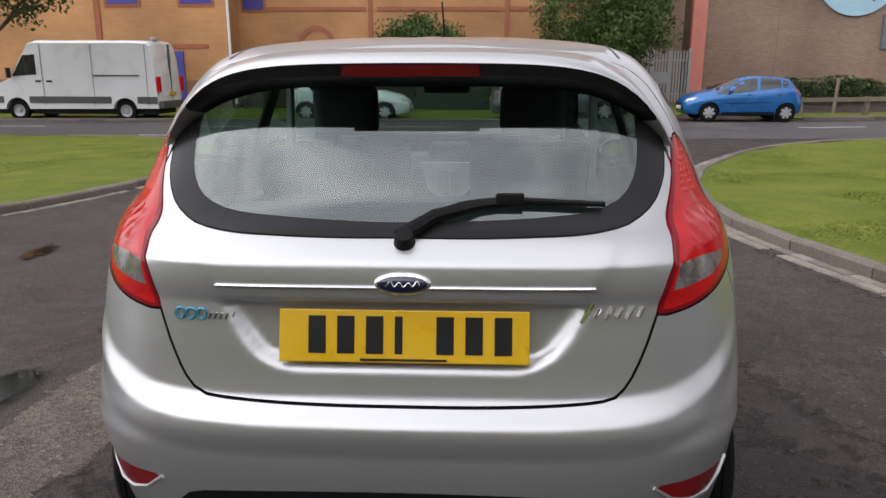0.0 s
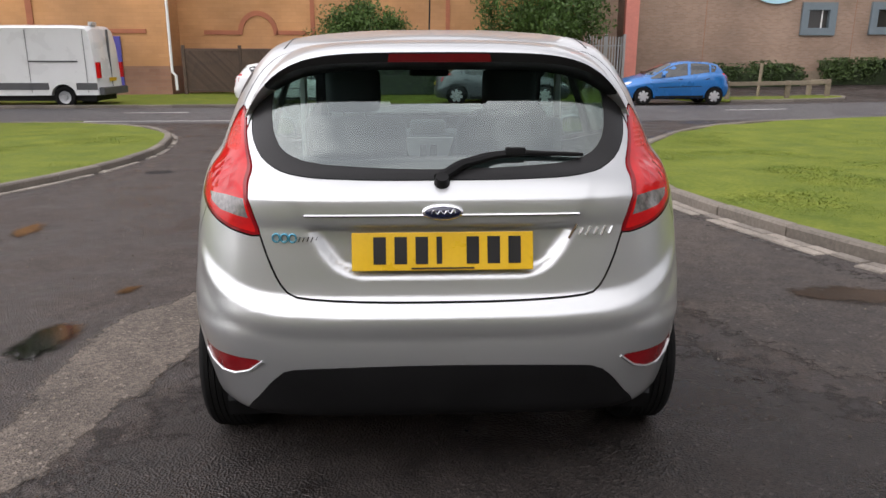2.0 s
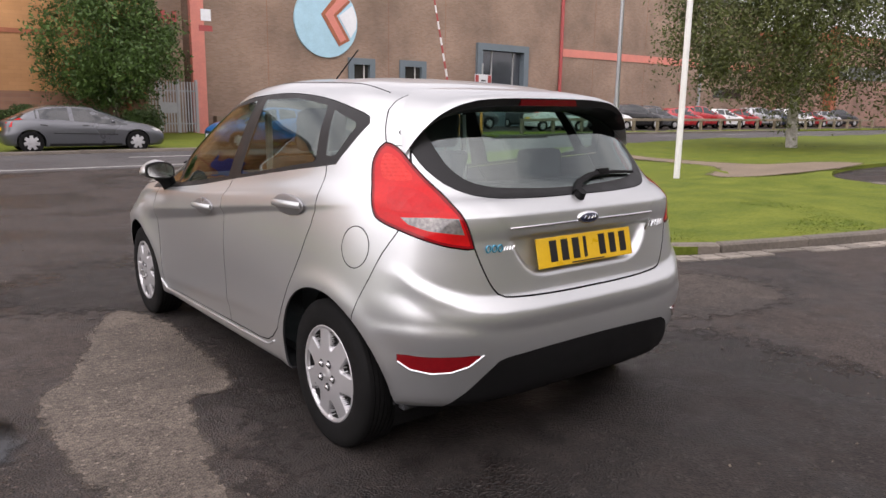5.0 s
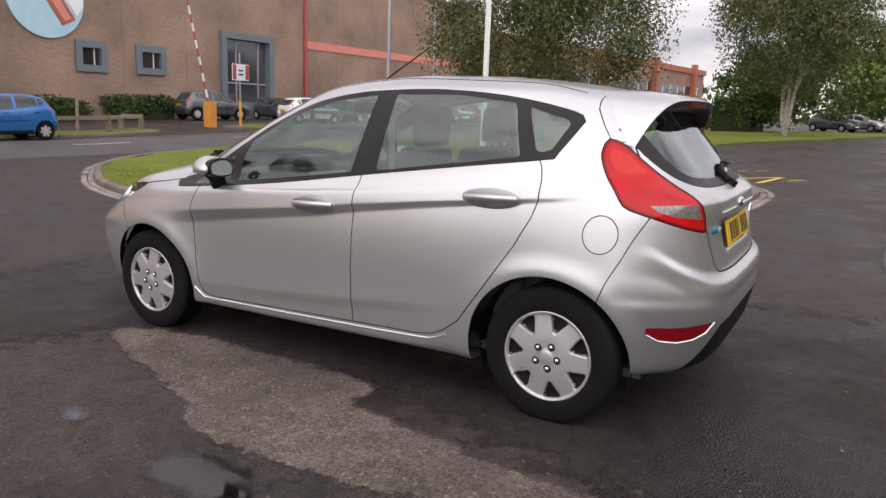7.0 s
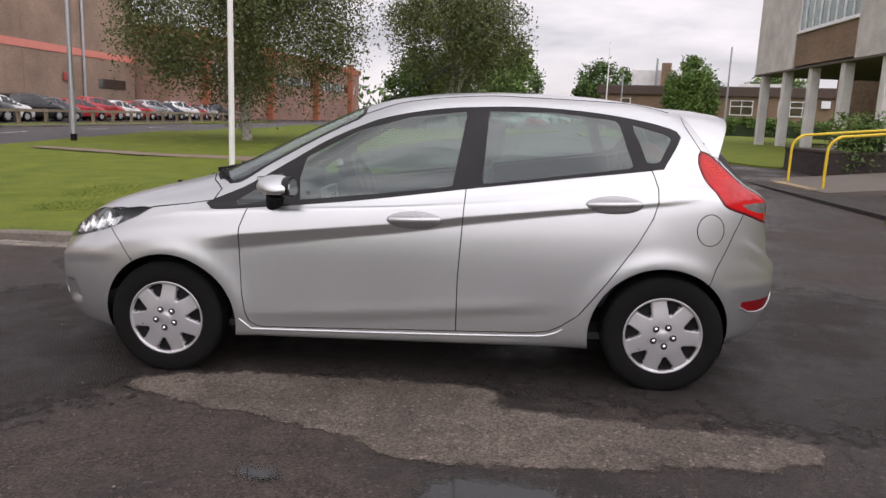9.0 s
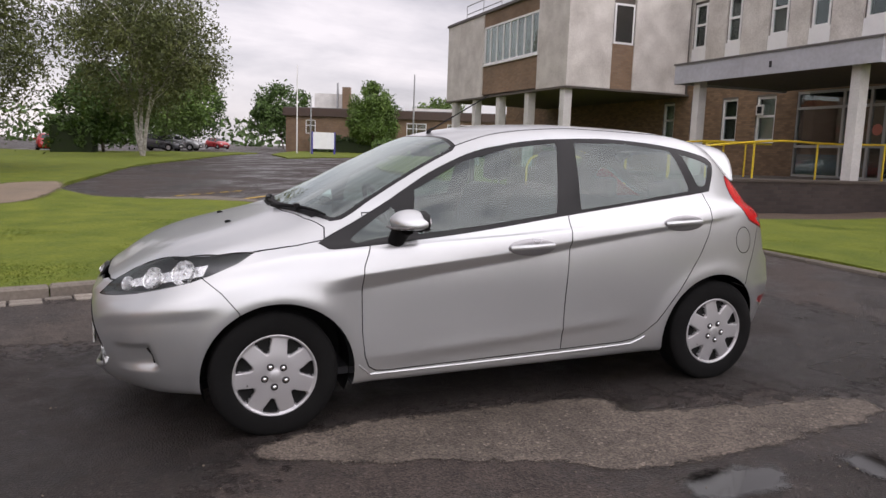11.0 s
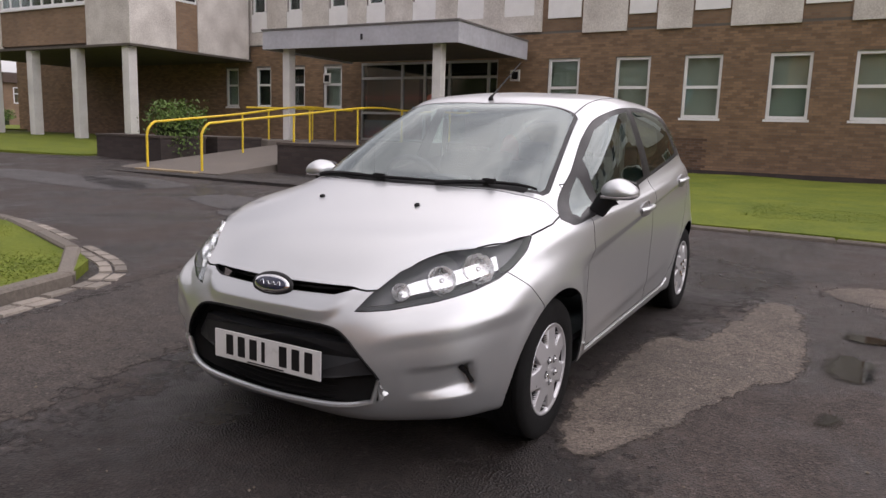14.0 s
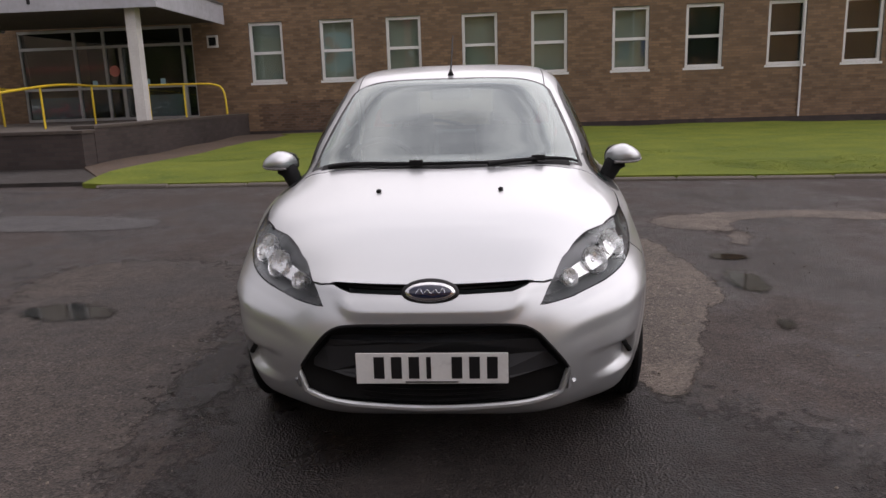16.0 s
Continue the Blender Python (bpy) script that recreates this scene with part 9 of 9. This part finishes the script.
M_LEAF1 = leaf_mat("birch_leaf", (0.048, 0.066, 0.017), (0.125, 0.140, 0.044))
M_LEAF2 = leaf_mat("shrub_leaf", (0.03, 0.065, 0.012), (0.08, 0.14, 0.03))
M_LEAF3 = leaf_mat("bright_leaf", (0.06, 0.12, 0.02), (0.13, 0.2, 0.045))
M_HEDGE = leaf_mat("hedge_leaf", (0.025, 0.05, 0.012), (0.06, 0.095, 0.025))
# darker than the leaves: the shade inside a hedge, as colour
M_HEART = mat("hedge_inner_shade", (0.018, 0.030, 0.008), 0.95, scale=3, grain=30, vary=0.4, bump=0.7)
M_BARK = mat("birch_bark", (0.56, 0.54, 0.50), 0.9, scale=6, grain=30, vary=0.5, bump=0.5, color2=(0.16, 0.14, 0.12))
M_BARK2 = mat("dark_bark", (0.09, 0.07, 0.05), 0.95, scale=5, grain=30, vary=0.4, bump=0.6)


def leaves_mesh(name, centres, spread, count, size, seed, droop=0.0):
    """Many small leaf blades scattered in clumps."""
    rng = np.random.default_rng(seed)
    c = np.asarray(centres)
    pick = rng.integers(0, len(c), count)
    p = c[pick, :3] + np.clip(rng.normal(0, 1, (count, 3)), -1.6, 1.6) * (c[pick, 3:4] * spread)
    p[:, 2] -= droop * np.minimum(np.abs(rng.normal(0, 1, count)), 1.8) * c[pick, 3]
    a = rng.normal(0, 1, (count, 3))
    a /= np.linalg.norm(a, axis=1)[:, None]
    b = np.cross(a, rng.normal(0, 1, (count, 3)))
    b /= np.linalg.norm(b, axis=1)[:, None] + 1e-9
    s = size * rng.uniform(0.6, 1.3, (count, 1))
    v = np.stack([p - a * s, p + b * s * 0.45, p + a * s, p - b * s * 0.45], 1).reshape(-1, 3)
    me = bpy.data.meshes.new(name)
    me.vertices.add(len(v))
    me.vertices.foreach_set("co", v.ravel())
    me.loops.add(count * 4)
    me.loops.foreach_set("vertex_index", np.arange(count * 4))
    me.polygons.add(count)
    me.polygons.foreach_set("loop_start", np.arange(0, count * 4, 4))
    me.polygons.foreach_set("loop_total", np.full(count, 4))
    me.update()
    return me


def tree(x, y, h, crown_r, crown_z, n_leaf, leaf, label, seed, bark=None, trunks=1, size=0.09, droop=0.5, flat=1.0, name="tree", trunk_r=0.13, clumps=70):
    """A tree: tapered trunk, forking limbs, and a crown of leaf clumps round the limb ends."""
    rnd = random.Random(seed)
    z0 = ground_z(x, y) + 0.05
    root = tagged(empty(name, Matrix.Translation((x, y, z0))), label, "tree")
    bm = bmesh.new()
    ends = []
    cz = crown_z

    def limb(p, d, length, r, depth):
        pts = [p]
        q = p.copy()
        for k in range(4):
            d = (d + Vector((rnd.uniform(-1, 1), rnd.uniform(-1, 1), rnd.uniform(-0.3, 0.6))) * 0.16).normalized()
            q = q + d * length / 4
            pts.append(q.copy())
        tube(bm, pts, r, 7 if depth < 2 else 4, r * 0.55, False)
        if depth >= 3 or length < 0.35:
            ends.append(q)
            return
        for k in range(3 if depth else 4):
            ang = rnd.uniform(0, 2 * math.pi)
            spread_d = Vector((math.cos(ang), math.sin(ang), rnd.uniform(0.1, 0.9)))
            limb(pts[rnd.choice((2, 3, 4))], (d * 0.55 + spread_d * 0.75).normalized(), length * rnd.uniform(0.55, 0.78), r * 0.5, depth + 1)
        ends.append(q)

    for k in range(trunks):
        d = Vector((rnd.uniform(-0.25, 0.25), rnd.uniform(-0.25, 0.25), 1)).normalized() if trunks > 1 else Vector((rnd.uniform(-0.06, 0.06), rnd.uniform(-0.06, 0.06), 1))
        limb(Vector((0, 0, -0.1)), d, h * 0.42, trunk_r, 0)
    part("trunk", bm, bark or M_BARK, root, "", True)
    cs = []
    for e in ends:
        v = e - Vector((0, 0, cz))
        k = math.sqrt((v.x ** 2 + v.y ** 2) / crown_r ** 2 + (v.z / (h - cz)) ** 2 if v.z > 0 else (v.x ** 2 + v.y ** 2) / crown_r ** 2 + (v.z / (cz * 0.8)) ** 2)
        if k > 1:
            e = Vector((0, 0, cz)) + v / k
        cs.append((e.x, e.y, e.z, crown_r * rnd.uniform(0.10, 0.2)))
    for k in range(clumps):
        u, t = rnd.uniform(-1, 1), rnd.uniform(0, 2 * math.pi)
        rr = math.sqrt(1 - u * u) * rnd.uniform(0.55, 1.02) ** 0.6
        zz = cz + u * ((h - cz) if u > 0 else (cz - h * 0.22) * flat)
        cs.append((crown_r * rr * math.cos(t), crown_r * rr * math.sin(t), zz, crown_r * rnd.uniform(0.09, 0.2)))
    me = leaves_mesh("crown", cs, 0.75, n_leaf, size, seed, droop)
    part("crown", me, leaf, root, "")
    return root


tree(22.6, 9.0, 10.0, 4.5, 5.2, 72000, M_LEAF1, "mature birch with white trunk and drooping twigs", 3, size=0.066, droop=0.9, flat=1.0, name="birch_tree", trunk_r=0.2, clumps=170)
tree(43.0, 2.55, 11.2, 4.7, 6.4, 42000, M_LEAF1, "birch with forked white trunk on the lawn", 5, trunks=3, size=0.10, droop=0.7, flat=0.75, name="birch_tree", trunk_r=0.13, clumps=150)
tree(56.0, 5.5, 6.2, 3.6, 3.4, 14000, M_LEAF2, "broad green tree behind the birch", 9, M_BARK2, size=0.17, clumps=80)
tree(70.0, 1.0, 9.5, 4.5, 5.0, 12000, M_LEAF3, "rounded bright green tree by the far car park", 11, M_BARK2, size=0.2, clumps=80)
tree(84.0, -1.5, 8.0, 4.2, 4.2, 10000, M_LEAF2, "dark green tree by the far car park", 12, M_BARK2, size=0.2, clumps=70)
tree(120.0, -18.0, 10.0, 6.0, 5.0, 8000, M_LEAF2, "distant tree on the skyline", 14, M_BARK2, size=0.32, clumps=60)
tree(5.3, 28.0, 5.9, 2.7, 3.8, 26000, M_LEAF2, "leafy tree before the orange building", 6, M_BARK2, size=0.085, droop=0.4, flat=0.8, clumps=110)
tree(-2.3, 28.0, 3.6, 2.15, 1.9, 26000, M_LEAF2, "dense broad shrub against the orange building", 7, M_BARK2, trunks=3, size=0.075, droop=0.2, name="shrub", trunk_r=0.06, clumps=120)
tree(-13.6, 15.9, 8.2, 2.9, 5.9, 22000, M_LEAF2, "dark leafy tree at the street corner", 8, M_BARK2, size=0.085, droop=0.25, flat=0.5, name="tree", clumps=110)
tree(68.6, -18.9, 7.0, 2.5, 3.0, 24000, M_LEAF3, "bushy bright green tree before the low building", 15, M_BARK2, trunks=3, size=0.15, droop=0.2, name="tree", clumps=110)
tree(100.0, -38.0, 8.0, 5.0, 4.0, 6000, M_LEAF3, "distant tree behind the low building", 16, M_BARK2, size=0.3, clumps=50)


def hedge(name, x0, x1, y0, y1, h, n, leaf, label, seed, size=0.06):
    rng = np.random.default_rng(seed)
    k = max(60, int((x1 - x0) * (y1 - y0) * 6))
    cs = []
    for _ in range(k):
        x, y = rng.uniform(x0, x1), rng.uniform(y0, y1)
        cs.append((x, y, ground_z(x, y) + 0.1 + h * rng.uniform(0.15, 0.95) ** 0.7, 0.22 + 0.1 * rng.random()))
    root = tagged(empty(name), label, "hedge")
    # added filler box; its dark green paints the shade between the leaves
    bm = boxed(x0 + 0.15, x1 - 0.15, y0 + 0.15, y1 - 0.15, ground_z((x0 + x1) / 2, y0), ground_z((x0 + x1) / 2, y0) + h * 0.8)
    part("shade_core", bm, M_HEART, root)
    part("foliage", leaves_mesh("foliage", cs, 0.7, n, size, seed), leaf, root)


hedge("clipped_hedge", -2.5, 6.8, 26.6, 27.8, 1.05, 26000, M_HEDGE, "clipped dark green hedge along the verge", 31)
hedge("wall_shrubs", 12.2, 19.2, 32.2, 33.2, 0.85, 9000, M_HEDGE, "low straggling shrubs at the foot of the brick hall", 32, 0.09)
hedge("wall_shrubs", 20.5, 24.5, 32.2, 33.2, 1.0, 6000, M_HEDGE, "low straggling shrubs at the foot of the brick hall", 33, 0.09)
hedge("planter_shrub", 12.8, 13.8, -9.3, -8.3, 1.15, 3500, M_LEAF3, "pale green shrub growing in the planter", 34, 0.05)
hedge("far_hedge", 58.0, 61.0, -30.0, -16.5, 1.3, 34000, M_LEAF3, "bright green hedge before the low building", 35, 0.12)
hedge("far_hedge", 54.0, 60.0, 6.0, 9.0, 2.4, 9000, M_LEAF2, "dark hedge behind the lawn", 36, 0.15)
hedge("far_hedge", 74.0, 76.0, -26.0, -14.0, 1.6, 16000, M_HEDGE, "dark hedge before the low building", 37, 0.15)


# grass blades where the camera comes near
def blades(name, poly, x0, x1, y0, y1, count, seed, parent_label, h=0.05, fade=""):
    rng = np.random.default_rng(seed)
    x, y = rng.uniform(x0, x1, count), rng.uniform(y0, y1, count)
    keep = inside(x, y, [tuple(p) for p in poly])
    for side, far in (("e", x1 - x), ("w", x - x0), ("n", y1 - y), ("s", y - y0)):      # thins out towards the far sides
        if side in fade:
            keep &= rng.random(count) < np.clip(far / 4.0, 0, 1) ** 1.3
    x, y = x[keep], y[keep]
    n = len(x)
    z = np.array([ground_z(a, b) + 0.07 + 0.05 * noise.noise((a * 0.6, b * 0.6, 3.1)) for a, b in zip(x, y)])
    t = rng.uniform(0, 2 * np.pi, n)
    hh = h * rng.uniform(0.5, 1.5, n)
    w = 0.005 + 0.005 * rng.random(n)
    lean = rng.normal(0, 0.02, (n, 2))
    v = np.stack([np.stack([x - w * np.cos(t), y - w * np.sin(t), z], -1), np.stack([x + w * np.cos(t), y + w * np.sin(t), z], -1), np.stack([x + lean[:, 0], y + lean[:, 1], z + hh], -1)], 1).reshape(-1, 3)
    me = bpy.data.meshes.new(name)
    me.vertices.add(len(v))
    me.vertices.foreach_set("co", v.ravel())
    me.loops.add(n * 3)
    me.loops.foreach_set("vertex_index", np.arange(n * 3))
    me.polygons.add(n)
    me.polygons.foreach_set("loop_start", np.arange(0, n * 3, 3))
    me.polygons.foreach_set("loop_total", np.full(n, 3))
    me.update()
    return tagged(part(name, me, M_BLADE), parent_label, "grass", kind="stuff")


blades("grass", ISLAND_E, 2.6, 9.0, -1.0, 12.0, 240000, 41, "short mown grass blades", 0.009, "en")
blades("grass", ISLAND_W, -11, -4.3, 2.0, 13.5, 110000, 42, "short mown grass blades", 0.009, "wn")
blades("grass", LAWN, -8, 6.5, -10, -5.1, 130000, 43, "short mown grass blades", 0.006, "ws")


# ---------------------------------------------------------------- far things
def low_building():
    root = tagged(empty("low_brick_building"), "long single-storey brown brick building with white windows and flat roof", "building")
    M = Matrix.Translation((72.0, -26.0, 0.0)) @ pose(0, 0, 0, 0, 0, 68)
    root.matrix_world = M
    # local x along the front, local y towards the forecourt
    part("wall", boxed(-26, 15.6, -14, 0, 0.0, 4.6), M_BRICKWALL, root)
    part("fascia", boxed(-26.3, 15.9, -14.3, 0.35, 4.6, 5.45), M_BROWNFASCIA, root, "dark brown fascia")
    part("roof", boxed(-26.1, 15.7, -14.1, 0.15, 5.45, 5.55), M_ROOF, root)
    for x0, n in ((12.3, 1), (0.0, 2), (-5.6, 3), (-8.4, 1), (-14.0, 3)):
        window(root, x0, x0 + 1.1 * n, 2.7, 4.2, 0.06, lights=(3.6,), uprights=[x0 + k * 1.1 for k in range(1, n)], sill=False)
    part("air_unit", boxed(-6.9, -6.1, 0, 0.4, 3.6, 4.3, 0.03), M_SIGNWHITE, root)
    part("plant_room", boxed(8.6, 13.2, -9, -4, 5.55, 7.4), M_CONC, root, "pale rooftop plant room")
    part("plant_room", boxed(3.0, 8.4, -9, -4.5, 5.55, 6.3), M_SIGNWHITE, root)
    part("plant_room", boxed(-3, 2, -10, -6, 5.55, 6.2), M_CONC, root)
    part("chimney", boxed(8.9, 9.8, -3.6, -2.7, 5.55, 8.1), M_BRICKWALL, root, "brown brick chimney")
    bm = bmesh.new()
    tube(bm, [(10.4, -3.2, 5.55), (10.4, -3.2, 8.6)], 0.12, 8)
    part("flue", bm, M_STEEL, root)


M_BROWNFASCIA = mat("dark_brown_fascia", (0.075, 0.05, 0.04), 0.8, scale=1, grain=8, vary=0.2)
low_building()
column("lamp_post", 62.0, -11.2, 0.07, 0.05, 5.2, M_STEEL, "slender lamp post before the low building", "street lamp")
column("flagpole", 60.0, -9.6, 0.06, 0.04, 7.6, M_UPVC, "distant white flagpole on the lawn", "flagpole")
column("lamp_post", 46.0, -15.5, 0.07, 0.05, 6.0, M_STEEL, "slender lamp post on the far lawn", "street lamp")
ob = tagged(empty("notice_board", Matrix.Translation((57.0, -11.3, ground_z(57, -11.3))) @ pose(0, 0, 0, 0, 0, -75)), "white notice board on blue posts on the lawn", "notice board")
part("board", boxed(-1.0, 1.0, -0.04, 0.04, 0.5, 1.9), M_SIGNWHITE, ob)
for x in (-1.05, 1.05):
    part("post", boxed(x - 0.06, x + 0.06, -0.06, 0.06, 0, 1.95), M_BLUEDOOR, ob)


def red_hall():
    root = tagged(empty("far_red_brick_hall"), "far red brick hall with red steel columns", "building")
    root.matrix_world = Matrix.Translation((92.0, 27.0, 0.2)) @ pose(0, 0, 0, 0, 0, -6)
    part("wall", boxed(-30, 30, 0, 20, 0, 7.6), M_REDWALL, root)
    part("parapet", boxed(-30.2, 30.2, -0.3, 20, 7.6, 8.4), M_REDBAND, root, "red parapet")
    for x in (-24, -8, 8, 24):
        part("red_column", boxed(x - 0.4, x + 0.4, -0.8, 0, 0, 9.0), M_REDBAND, root)
    part("window_strip", boxed(-28, 28, -0.06, 0, 4.4, 5.6), M_GLASSDARK, root)
    for x in range(-27, 28, 3):
        part("mullion", boxed(x - 0.1, x + 0.1, -0.1, -0.06, 4.4, 5.6), M_UPVC, root)


M_REDWALL = brick_mat("red_brown_brickwork", (0.25, 0.145, 0.11), (0.29, 0.17, 0.13), (0.25, 0.18, 0.14))
red_hall()
# distant line of trees that closes the horizon
rng = np.random.default_rng(77)
cs = []
for k in range(260):
    a = rng.uniform(0, 2 * np.pi)
    r = rng.uniform(190, 240)
    cs.append((r * np.cos(a), r * np.sin(a), rng.uniform(0.5, 6.5) * (0.6 + 0.4 * np.sin(a * 7)), 5.0))
tagged(part("distant_woods", leaves_mesh("distant_woods", cs, 0.8, 26000, 1.1, 78), M_LEAF2), "distant line of woods", "trees", kind="stuff")
